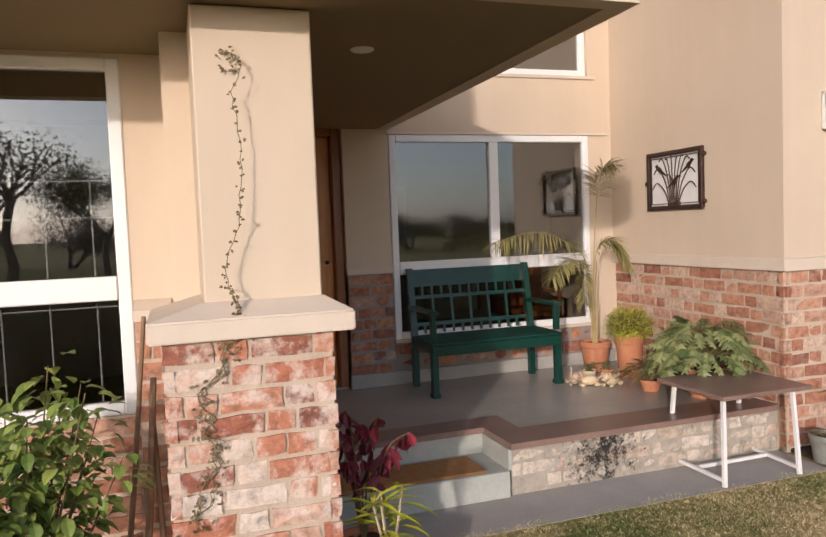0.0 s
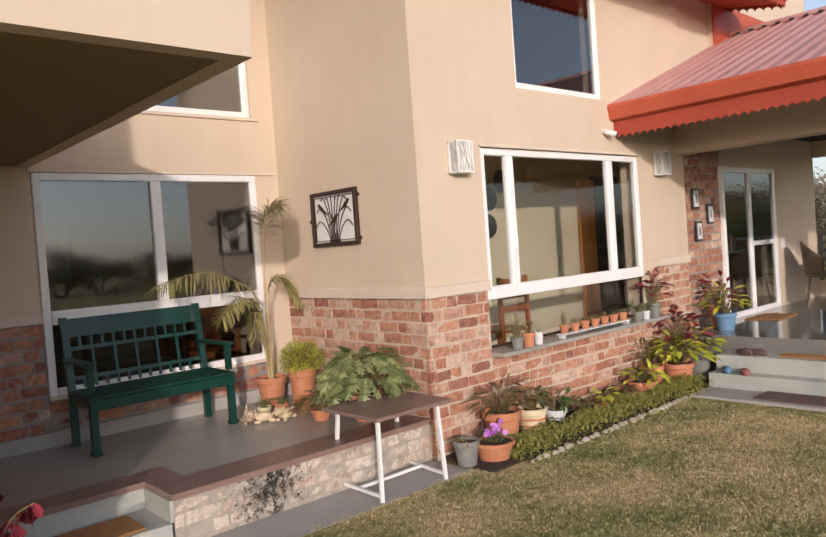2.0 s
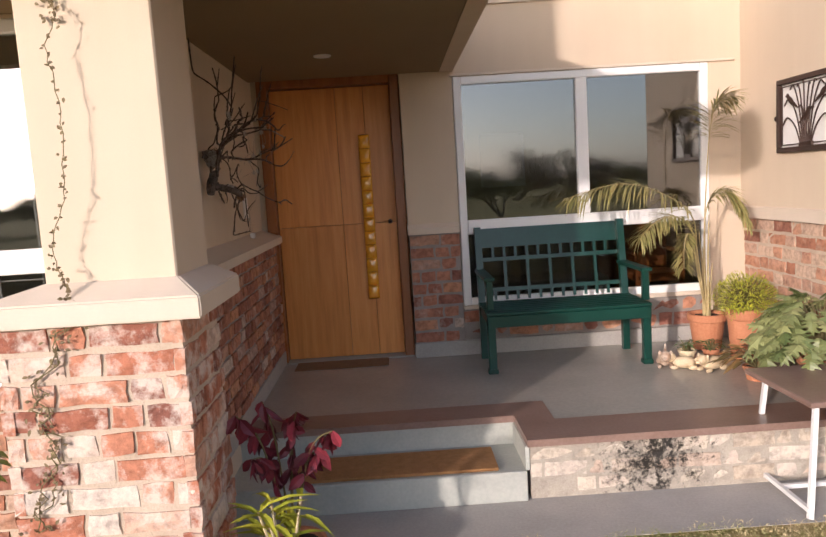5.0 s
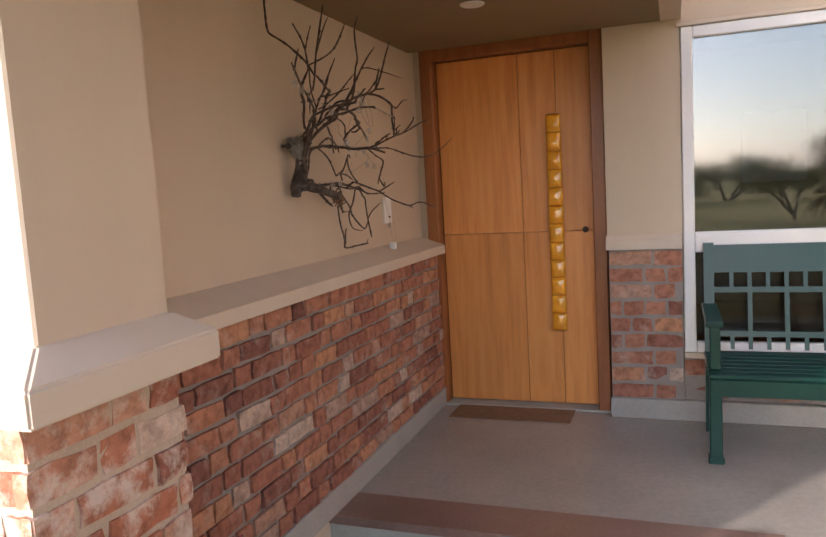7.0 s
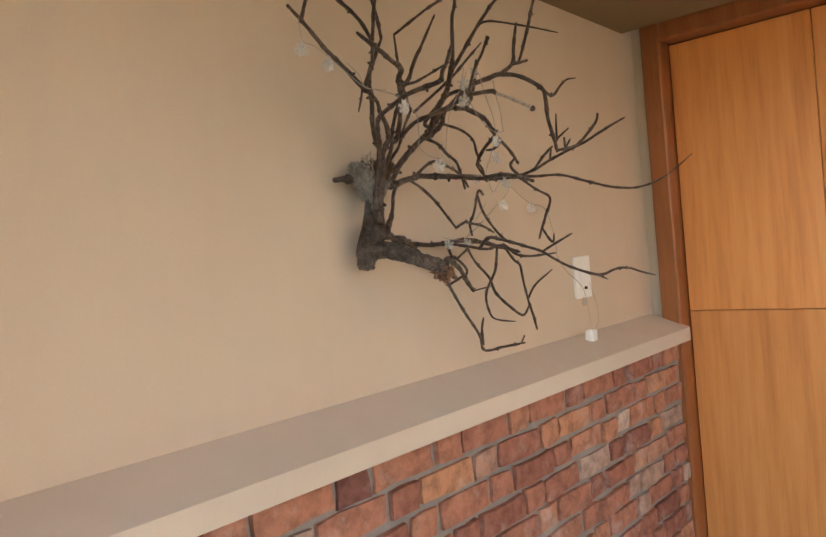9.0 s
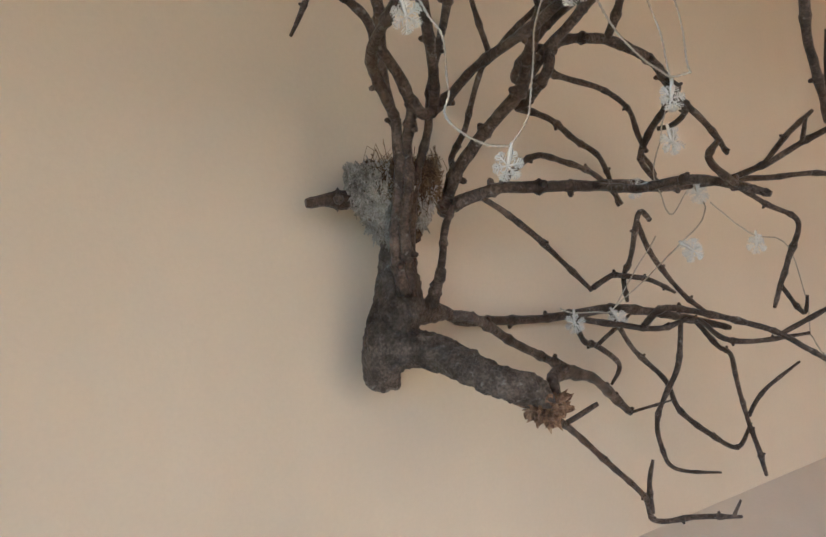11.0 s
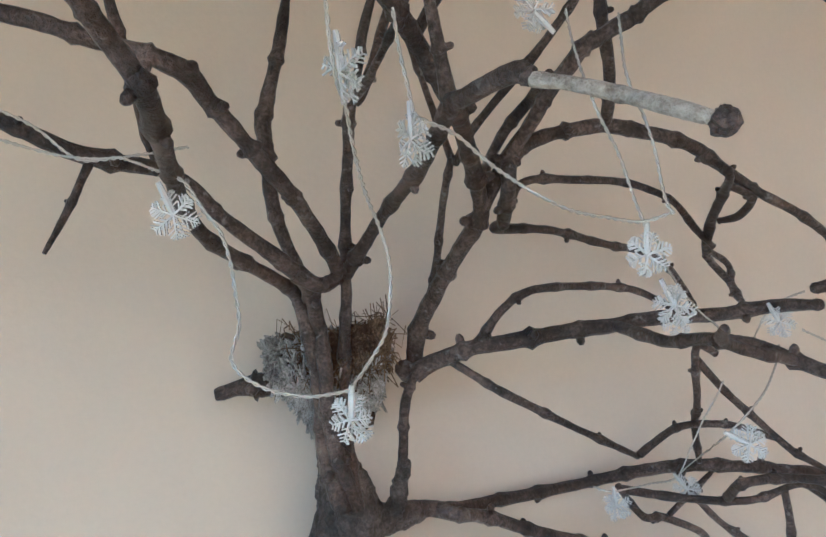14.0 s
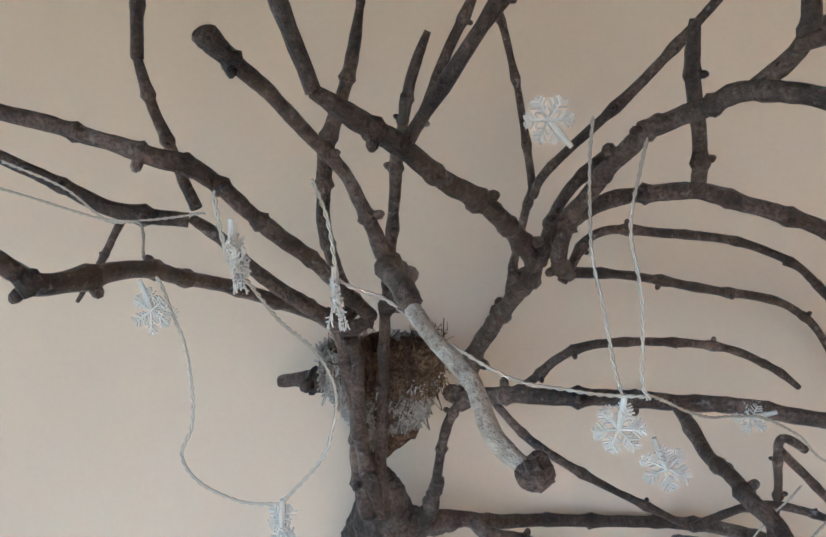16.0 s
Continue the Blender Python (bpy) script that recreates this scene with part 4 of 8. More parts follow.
limb("twig", [(0.398, 4.449, 1.897, 0.0034), (0.419, 4.472, 1.872, 0.0037), (0.423, 4.504, 1.848, 0.0040), (0.415, 4.549, 1.818, 0.0032), (0.399, 4.613, 1.778, 0.0040)])
limb("link", [(0.440, 4.682, 1.858, 0.0037), (0.440, 4.663, 1.866, 0.0037), (0.410, 4.678, 1.815, 0.0035), (0.385, 4.691, 1.788, 0.0037), (0.400, 4.676, 1.758, 0.0034)])
limb("link", [(0.434, 4.666, 1.856, 0.0038), (0.420, 4.702, 1.820, 0.0037), (0.420, 4.735, 1.784, 0.0035), (0.430, 4.756, 1.755, 0.0035), (0.440, 4.784, 1.731, 0.0034)])
limb("twig", [(0.405, 4.611, 1.781, 0.0040), (0.400, 4.651, 1.793, 0.0038), (0.390, 4.687, 1.790, 0.0040), (0.400, 4.723, 1.782, 0.0036), (0.410, 4.760, 1.762, 0.0032)])
limb("limb", [(0.372, 4.357, 1.776, 0.0110), (0.355, 4.414, 1.773, 0.0085), (0.331, 4.462, 1.756, 0.0070), (0.323, 4.498, 1.752, 0.0064), (0.319, 4.551, 1.747, 0.0061), (0.319, 4.611, 1.743, 0.0058), (0.335, 4.657, 1.745, 0.0067), (0.367, 4.688, 1.748, 0.0064), (0.387, 4.739, 1.738, 0.0061), (0.407, 4.800, 1.721, 0.0058), (0.427, 4.850, 1.705, 0.0055)])
limb("limb", [(0.412, 4.688, 1.724, 0.0046), (0.450, 4.677, 1.748, 0.0046), (0.455, 4.730, 1.740, 0.0043), (0.480, 4.805, 1.717, 0.0041), (0.510, 4.828, 1.701, 0.0040), (0.535, 4.847, 1.679, 0.0037), (0.570, 4.867, 1.654, 0.0034), (0.620, 4.920, 1.628, 0.0040), (0.640, 4.978, 1.638, 0.0036), (0.650, 5.037, 1.636, 0.0032), (0.660, 5.097, 1.620, 0.0028), (0.670, 5.160, 1.606, 0.0020)])
limb("twig", [(0.600, 4.902, 1.633, 0.0032), (0.620, 4.911, 1.628, 0.0032), (0.630, 4.948, 1.613, 0.0022)])
limb("limb", [(0.510, 4.828, 1.701, 0.0034), (0.540, 4.853, 1.721, 0.0036), (0.560, 4.903, 1.742, 0.0028)])
limb("limb", [(0.365, 4.610, 1.744, 0.0046), (0.400, 4.658, 1.730, 0.0040), (0.420, 4.708, 1.720, 0.0037), (0.440, 4.754, 1.727, 0.0034), (0.460, 4.781, 1.700, 0.0040), (0.480, 4.819, 1.692, 0.0036), (0.510, 4.895, 1.694, 0.0028)])
limb("limb", [(0.343, 4.438, 1.764, 0.0067), (0.365, 4.448, 1.762, 0.0067), (0.355, 4.481, 1.749, 0.0064), (0.345, 4.530, 1.721, 0.0058), (0.340, 4.586, 1.694, 0.0058), (0.335, 4.646, 1.666, 0.0055), (0.335, 4.688, 1.646, 0.0049)])
limb("limb", [(0.485, 4.454, 1.677, 0.0073), (0.485, 4.457, 1.703, 0.0073), (0.440, 4.555, 1.683, 0.0061), (0.410, 4.621, 1.648, 0.0058), (0.392, 4.673, 1.615, 0.0052)])
limb("twig", [(0.392, 4.668, 1.616, 0.0024), (0.400, 4.697, 1.619, 0.0021), (0.410, 4.735, 1.623, 0.0016)])
limb("limb", [(0.487, 4.443, 1.666, 0.0049), (0.450, 4.508, 1.633, 0.0040), (0.410, 4.601, 1.572, 0.0037), (0.375, 4.704, 1.498, 0.0037), (0.360, 4.742, 1.451, 0.0040), (0.400, 4.780, 1.456, 0.0040), (0.455, 4.796, 1.465, 0.0032)])
limb("stub", [(0.461, 4.492, 1.646, 0.0034), (0.480, 4.520, 1.663, 0.0036)])
limb("twig", [(0.370, 4.725, 1.468, 0.0036), (0.375, 4.718, 1.511, 0.0036), (0.380, 4.723, 1.542, 0.0032)])
limb("twig", [(0.445, 4.791, 1.462, 0.0028), (0.450, 4.804, 1.484, 0.0024)])
limb("twig", [(0.370, 4.606, 1.749, 0.0034), (0.360, 4.633, 1.712, 0.0040), (0.355, 4.661, 1.702, 0.0040), (0.350, 4.708, 1.670, 0.0036), (0.345, 4.695, 1.644, 0.0028)])
limb("twig", [(0.355, 4.666, 1.703, 0.0032), (0.360, 4.700, 1.723, 0.0032), (0.370, 4.714, 1.737, 0.0028)])
limb("limb", [(0.364, 4.685, 1.748, 0.0037), (0.380, 4.670, 1.740, 0.0037), (0.380, 4.705, 1.691, 0.0034), (0.385, 4.756, 1.644, 0.0037), (0.390, 4.776, 1.599, 0.0040), (0.395, 4.847, 1.547, 0.0038), (0.400, 4.887, 1.529, 0.0036), (0.405, 4.914, 1.559, 0.0032)])
limb("limb", [(0.432, 4.736, 1.724, 0.0034), (0.410, 4.752, 1.665, 0.0040), (0.405, 4.710, 1.608, 0.0034), (0.410, 4.705, 1.567, 0.0032), (0.420, 4.718, 1.538, 0.0028), (0.440, 4.781, 1.523, 0.0020)])
limb("limb", [(0.440, 4.754, 1.727, 0.0037), (0.435, 4.804, 1.687, 0.0037), (0.430, 4.841, 1.668, 0.0037), (0.425, 4.859, 1.623, 0.0034), (0.420, 4.885, 1.566, 0.0034), (0.418, 4.909, 1.518, 0.0040), (0.418, 4.920, 1.483, 0.0036)])
limb("twig", [(0.420, 4.886, 1.576, 0.0036), (0.440, 4.895, 1.611, 0.0032), (0.470, 4.940, 1.648, 0.0024)])
limb("limb", [(0.480, 4.803, 1.896, 0.0040), (0.500, 4.838, 1.867, 0.0034), (0.520, 4.873, 1.841, 0.0037), (0.515, 4.852, 1.794, 0.0040), (0.510, 4.835, 1.759, 0.0036), (0.510, 4.819, 1.735, 0.0032)])
limb("twig", [(0.510, 4.839, 1.761, 0.0032), (0.520, 4.867, 1.724, 0.0032), (0.525, 4.871, 1.746, 0.0024)])
limb("limb", [(0.478, 4.790, 1.901, 0.0046), (0.530, 4.794, 1.913, 0.0043), (0.570, 4.803, 1.931, 0.0040), (0.610, 4.818, 1.948, 0.0037), (0.660, 4.820, 1.962, 0.0034), (0.700, 4.846, 1.987, 0.0036), (0.740, 4.886, 2.014, 0.0026)])
limb("limb", [(0.645, 4.709, 1.938, 0.0037), (0.660, 4.779, 1.953, 0.0034), (0.690, 4.797, 1.986, 0.0040), (0.700, 4.812, 2.007, 0.0036), (0.710, 4.800, 2.023, 0.0024)])
limb("twig", [(0.526, 4.794, 1.912, 0.0036), (0.570, 4.773, 1.940, 0.0036), (0.620, 4.730, 1.952, 0.0032)])
limb("twig", [(0.655, 4.693, 1.957, 0.0032), (0.665, 4.681, 2.019, 0.0022)])
limb("twig", [(0.655, 4.685, 1.958, 0.0032), (0.680, 4.707, 1.984, 0.0024)])
limb("stub", [(0.624, 4.789, 1.948, 0.0038), (0.650, 4.738, 1.969, 0.0032)])
limb("stub", [(0.620, 4.785, 1.942, 0.0032), (0.660, 4.749, 1.965, 0.0028)])
limb("twig", [(0.570, 4.803, 1.931, 0.0032), (0.590, 4.777, 1.955, 0.0028)])
limb("stub", [(0.352, 4.335, 1.898, 0.0085), (0.350, 4.312, 1.900, 0.0100), (0.347, 4.300, 1.901, 0.0105), (0.343, 4.288, 1.901, 0.0072), (0.340, 4.278, 1.900, 0.0068), (0.338, 4.269, 1.899, 0.0072)])
limb("limb", [(0.466, 4.387, 2.092, 0.0037), (0.469, 4.396, 2.102, 0.0037), (0.475, 4.416, 2.147, 0.0038), (0.482, 4.432, 2.178, 0.0036), (0.500, 4.470, 2.253, 0.0028)])
limb("limb", [(0.632, 4.567, 2.133, 0.0034), (0.620, 4.613, 2.142, 0.0034), (0.640, 4.624, 2.204, 0.0040), (0.660, 4.630, 2.271, 0.0036), (0.680, 4.635, 2.325, 0.0028)])
limb("twig", [(0.615, 4.469, 2.197, 0.0024), (0.650, 4.463, 2.195, 0.0024), (0.720, 4.492, 2.170, 0.0021), (0.780, 4.511, 2.144, 0.0016)])
limb("limb", [(0.523, 4.234, 2.148, 0.0040), (0.490, 4.228, 2.205, 0.0042), (0.420, 4.220, 2.275, 0.0042), (0.365, 4.208, 2.315, 0.0043), (0.347, 4.211, 2.340, 0.0043), (0.340, 4.216, 2.410, 0.0043), (0.335, 4.224, 2.509, 0.0037)])
limb("twig", [(0.431, 4.362, 2.200, 0.0040), (0.434, 4.342, 2.270, 0.0037), (0.437, 4.302, 2.315, 0.0040), (0.440, 4.241, 2.354, 0.0032)])
limb("twig", [(0.434, 4.342, 2.270, 0.0034), (0.440, 4.352, 2.313, 0.0029), (0.445, 4.382, 2.373, 0.0024)])
limb("limb", [(0.523, 4.234, 2.148, 0.0041), (0.530, 4.243, 2.227, 0.0037), (0.540, 4.263, 2.314, 0.0040), (0.550, 4.289, 2.418, 0.0034)])
limb("twig", [(0.530, 4.243, 2.227, 0.0034), (0.538, 4.294, 2.321, 0.0029), (0.545, 4.333, 2.380, 0.0024)])
limb("twig", [(0.390, 4.452, 2.235, 0.0035), (0.468, 4.469, 2.269, 0.0032), (0.472, 4.559, 2.330, 0.0036), (0.480, 4.634, 2.426, 0.0029)])
limb("limb", [(0.631, 4.349, 2.111, 0.0041), (0.651, 4.330, 2.175, 0.0037), (0.661, 4.329, 2.211, 0.0034), (0.680, 4.275, 2.299, 0.0036), (0.690, 4.292, 2.358, 0.0029)])
limb("twig", [(0.591, 4.387, 2.087, 0.0037), (0.614, 4.464, 2.191, 0.0040), (0.627, 4.513, 2.249, 0.0036), (0.640, 4.561, 2.295, 0.0029)])
limb("twig", [(0.550, 4.029, 2.142, 0.0040), (0.555, 4.039, 2.177, 0.0034), (0.560, 4.051, 2.215, 0.0028)])
limb_end, pale_end = (0.487, 4.440, 1.675), pale_run[0][-1]

# splintered end of the low burl
bm = bmesh.new()
bmesh.ops.create_icosphere(bm, subdivisions=4, radius=0.017)
for v in bm.verts:
    d = v.co.normalized()
    v.co += d * 0.016 * noise.noise(d * 5) + d * 0.008 * noise.noise(d * 17)
    v.co.y *= 1.25
END = Vector(limb_end)
bmesh.ops.translate(bm, verts=bm.verts, vec=END)
part("broken_end", bm, M_SPLIT, branch, "splintered pale broken wood", smooth=False)
# knobbly end of the silvery limb
bm = bmesh.new()
bmesh.ops.create_icosphere(bm, subdivisions=3, radius=0.0055)
for v in bm.verts:
    d = v.co.normalized()
    v.co += d * 0.0025 * noise.noise(d * 5)
bmesh.ops.translate(bm, verts=bm.verts, vec=Vector(pale_end))
part("knob", bm, M_BARK, branch, "dark broken knob")

# ---------- bird nest ----------
NC = Vector((0.362, 4.370, 1.900))
M_NEST = bark("pale grey nest fluff", (0.15, 0.125, 0.10), (0.36, 0.315, 0.265), (0.62, 0.56, 0.49), 0.95)
M_STRAW = bark("brown straw", (0.025, 0.014, 0.008), (0.085, 0.048, 0.027), (0.30, 0.19, 0.10), 0.9)
nest = thing("bird_nest", NC, "small cup nest of grey fluff and straw in the branch", "nest")
bm = bmesh.new()
lathe(bm, [(0.008, -0.060), (0.022, -0.045), (0.038, -0.02), (0.047, 0.008), (0.050, 0.028), (0.046, 0.033), (0.040, 0.028), (0.034, 0.010), (0.02, 0.0), (0.002, -0.002)], 40)
bmesh.ops.subdivide_edges(bm, edges=bm.edges, cuts=1)
for v in bm.verts:
    q = v.co * 1.0
    v.co.x *= 0.72
    v.co.y *= 0.74 if v.co.y > 0 else 1.0
    v.co += Vector((noise.noise(q * 60), noise.noise(q * 60 + Vector((5, 1, 2))), noise.noise(q * 60 + Vector((1, 8, 3))))) * 0.010
bmesh.ops.translate(bm, verts=bm.verts, vec=NC)
part("cup", bm, M_STRAW, nest, "matted brown cup")


def fibres(count, seed, rmin, rmax, z0, z1, long, thick, lean, wild=0.55, curl=0.25):
    """Curled strands lying on the cup between two angles."""
    rnd = random.Random(seed)
    bm = bmesh.new()
    for _ in range(count):
        a = rnd.uniform(*lean)
        z = rnd.uniform(z0, z1)
        k = (z + 0.062) / 0.098
        rr = (0.015 + 0.041 * min(1, k * 1.5)) * rnd.uniform(rmin, rmax)
        c = NC + Vector((math.cos(a) * rr * 0.72, math.sin(a) * rr * (0.74 if math.sin(a) > 0 else 1.0), z))
        t = Vector((-math.sin(a), math.cos(a), 0)) + Vector((rnd.gauss(0, wild), rnd.gauss(0, wild), rnd.gauss(0, wild * 1.2)))
        t.normalize()
        ln = rnd.uniform(0.4, 1.0) * long
        out = Vector((math.cos(a), math.sin(a), 0))
        sag = out * (-0.25 * ln)
        kink = (out * rnd.uniform(0, 1) + Vector((0, 0, rnd.gauss(0, 1)))) * ln * curl
        tube(bm, [c - t * ln / 2 + sag * 0.5, c - t * ln * 0.2 + kink, c + t * ln * 0.2 - kink * 0.4, c + t * ln / 2 + sag * 0.5], thick * rnd.uniform(0.6, 1.4), 3, False)
    return bm


# the side towards the open air is felted grey, the side towards the house is loose brown straw
tagged(part("fluff", fibres(3000, 3, 0.92, 1.08, -0.052, 0.034, 0.013, 0.0009, (2.4, 5.7), 0.9, 0.4), M_NEST, nest, "pale grey fluffy fibres"), kind="stuff")
tagged(part("low_fluff", fibres(900, 8, 0.86, 1.0, -0.034, 0.008, 0.014, 0.0007, (-0.6, 2.4), 0.9, 0.4), M_NEST, nest, "grey fluffy fibres"), kind="stuff")
tagged(part("straw", fibres(1500, 4, 0.84, 1.02, -0.002, 0.032, 0.032, 0.0005, (-0.8, 2.6), 0.45), M_STRAW, nest, "brown straw strands"), kind="stuff")
tagged(part("loose_straw", fibres(60, 6, 0.8, 1.1, 0.02, 0.04, 0.05, 0.0004, (-1.2, 2.9), 1.3), M_STRAW, nest, "stray straw ends sticking up"), kind="stuff")

# ---------- string of snowflake lights ----------
M_WIRE, _nt, _b = material("clear plastic wire")
_b.inputs["Base Color"].default_value = (0.74, 0.67, 0.57, 1)
_b.inputs["Roughness"].default_value = 0.15
_b.inputs["Transmission Weight"].default_value = 0.45
M_FLAKE, _nt, _b = material("clear frosted plastic")
_n = noise_tex(_nt, coords(_nt, "World"), 300, 2)
_nt.links.new(ramp(_nt, [(0.3, (0.88, 0.83, 0.76)), (0.7, (0.98, 0.93, 0.86))], _n), _b.inputs["Base Color"])
_b.inputs["Roughness"].default_value = 0.25
_b.inputs["Transmission Weight"].default_value = 0.5
_b.inputs["IOR"].default_value = 1.4
lights = thing("string_lights", (0.5, 4.4, 1.9), "unlit snowflake fairy lights on clear twisted wire in the branch", "fairy lights")


def wire(p, r=0.00058):
    rows = catmull([tuple(q) for q in p], 14)
    bm = bmesh.new()
    for s in (0, math.pi):
        pts = []
        ln = 0.0
        prev = None
        for q in rows:
            v = Vector(q)
            if prev is not None:
                ln += (v - prev).length
            prev = v
            a = ln * 620 + s
            pts.append(v + Vector((math.cos(a) * 0.4, math.sin(a), math.cos(a))) * 0.0006 + noise.noise_vector(v * 30) * 0.0012)
        tube(bm, pts, r, 5, False)
    part("wire", bm, M_WIRE, lights, smooth=True)


def snowflake(at, tilt, size=0.0118):
    """A small stem with six feathered arms in two layers, hanging."""
    bm = bmesh.new()
    rnd = random.Random(int(at[1] * 1000))
    c = Vector((0, 0, -size * 1.15))
    tube(bm, [(0, 0, 0.004), (0, 0, -size * 0.5), tuple(c)], [0.0014, 0.0020, 0.0018], 7)
    for layer in (-0.0012, 0.0012):
        o = c + Vector((0, layer, 0))
        for k in range(6):
            a = k * math.pi / 3 + 0.3 + (0.1 if layer > 0 else 0)
            d = Vector((math.cos(a), rnd.uniform(-0.4, 0.4), math.sin(a)))
            w = Vector((-math.sin(a), 0, math.cos(a)))
            tube(bm, [o, o + d * size * rnd.uniform(0.85, 1.1)], [0.0008, 0.0005], 4)
            for f, ln in ((0.35, 0.26), (0.55, 0.34), (0.74, 0.28), (0.9, 0.18)):
                for sg in (-1, 1):
                    q = o + d * size * f
                    e = q + (d * 0.75 + w * sg + Vector((0, rnd.uniform(-0.5, 0.5), 0))) * size * ln
                    tube(bm, [q, e], [0.00045, 0.00055], 4)
    m = pose(*at, *tilt)
    bmesh.ops.transform(bm, matrix=m, verts=bm.verts)
    part("snowflake_lamp", bm, M_FLAKE, lights, "clear plastic snowflake lamp")


wire([(0.530, 4.153, 2.091), (0.525, 4.185, 2.074), (0.520, 4.207, 2.054), (0.525, 4.229, 2.051), (0.570, 4.246, 2.031), (0.580, 4.256, 2.022), (0.585, 4.263, 2.006), (0.590, 4.270, 1.991), (0.590, 4.272, 1.963), (0.592, 4.271, 1.947), (0.592, 4.265, 1.932), (0.597, 4.275, 1.918), (0.600, 4.295, 1.909), (0.602, 4.317, 1.907)])
wire([(0.602, 4.317, 1.907), (0.600, 4.332, 1.921), (0.600, 4.342, 1.935), (0.600, 4.349, 1.963), (0.615, 4.340, 1.991), (0.640, 4.328, 2.013), (0.660, 4.321, 2.031), (0.669, 4.317, 2.038), (0.675, 4.315, 2.053), (0.680, 4.315, 2.069)])
wire([(0.660, 4.350, 2.072), (0.650, 4.354, 2.055), (0.648, 4.356, 2.037), (0.646, 4.357, 2.029)])
wire([(0.646, 4.357, 2.029), (0.645, 4.366, 2.024), (0.642, 4.379, 2.018), (0.638, 4.401, 1.999), (0.635, 4.435, 1.978), (0.632, 4.464, 1.970), (0.630, 4.485, 1.966), (0.640, 4.496, 1.968)])
wire([(0.600, 4.481, 2.098), (0.610, 4.476, 2.058), (0.620, 4.476, 2.028), (0.625, 4.480, 2.001), (0.626, 4.484, 1.977), (0.626, 4.488, 1.963)])
wire([(0.620, 4.501, 2.086), (0.630, 4.490, 2.050), (0.635, 4.492, 2.022), (0.638, 4.493, 1.999), (0.640, 4.492, 1.976), (0.641, 4.495, 1.967)])
wire([(0.610, 4.505, 1.960), (0.560, 4.555, 1.930), (0.500, 4.619, 1.906), (0.480, 4.655, 1.884), (0.470, 4.685, 1.861), (0.470, 4.724, 1.891), (0.470, 4.763, 1.898)])
wire([(0.385, 4.571, 1.760), (0.392, 4.587, 1.753), (0.392, 4.624, 1.750), (0.392, 4.655, 1.749), (0.420, 4.658, 1.784), (0.440, 4.662, 1.811), (0.455, 4.671, 1.837)])
wire([(0.392, 4.655, 1.749), (0.450, 4.643, 1.782), (0.550, 4.582, 1.821), (0.560, 4.602, 1.840), (0.550, 4.632, 1.856), (0.530, 4.662, 1.869)])
wire([(0.500, 4.720, 1.871), (0.500, 4.770, 1.843), (0.500, 4.808, 1.827), (0.500, 4.857, 1.821), (0.500, 4.889, 1.799), (0.500, 4.916, 1.735), (0.480, 4.954, 1.685)])
wire([(0.480, 4.954, 1.685), (0.440, 5.071, 1.636), (0.360, 5.294, 1.583), (0.340, 5.363, 1.542), (0.335, 5.392, 1.457), (0.345, 5.377, 1.392)])
wire([(0.325, 5.427, 1.576), (0.325, 5.467, 1.502), (0.330, 5.463, 1.446), (0.345, 5.383, 1.398)])
wire([(0.560, 4.014, 2.141), (0.550, 4.027, 2.108), (0.545, 4.057, 2.104), (0.540, 4.097, 2.092), (0.525, 4.158, 2.072), (0.520, 4.211, 2.054), (0.520, 4.266, 2.056)])
snowflake((0.577, 4.246, 2.020), (10, -15, 70))
snowflake((0.602, 4.318, 1.906), (5, 15, 40))
snowflake((0.626, 4.488, 1.962), (0, 10, 75))
snowflake((0.646, 4.356, 2.031), (0, 10, 5))
snowflake((0.672, 4.319, 2.054), (0, 0, 10))
snowflake((0.392, 4.587, 1.753), (0, 0, 20))
snowflake((0.392, 4.655, 1.749), (0, -30, 60))
snowflake((0.560, 4.575, 1.824), (0, -55, 70))
snowflake((0.470, 4.640, 1.898), (0, 70, 60))
snowflake((0.500, 4.691, 1.894), (0, -20, 70))
snowflake((0.550, 4.027, 2.105), (0, 10, 40))
snowflake((0.540, 4.097, 2.090), (0, 10, 30))
snowflake((0.500, 4.809, 1.830), (0, 0, 60))
snowflake((0.335, 5.360, 1.529), (0, 0, 80))
snowflake((0.600, 4.468, 2.087), (0, 140, 90))
snowflake((0.600, 4.513, 1.930), (0, -20, 90))

# ---------- switch plate and plug on the ledge ----------
sw = thing("switch_plate", (0.30, 5.41, 1.60), "white modular switch plate with a plug on the wall", "switch")
part("plate", boxed(WX, WX + 0.011, 5.36, 5.47, 1.525, 1.668, 0.003, 2), M_SWITCH, sw)
for z in (1.548, 1.588, 1.622):
    part("rocker", boxed(WX + 0.011, WX + 0.014, 5.387, 5.443, z, z + 0.03, 0.001), M_SWITCH, sw)
part("plug", boxed(WX + 0.014, WX + 0.022, 5.409, 5.421, 1.555, 1.565, 0.002), M_IRON, sw, "small dark plug")
cube = thing("battery_box", (0.35, 5.36, CAP1 + 0.02), "small white battery box lying on the ledge", "battery box")
part("case", boxed(0.335, 0.365, 5.345, 5.38, CAP0 + 0.085, CAP0 + 0.122, 0.003), M_SWITCH, cube)
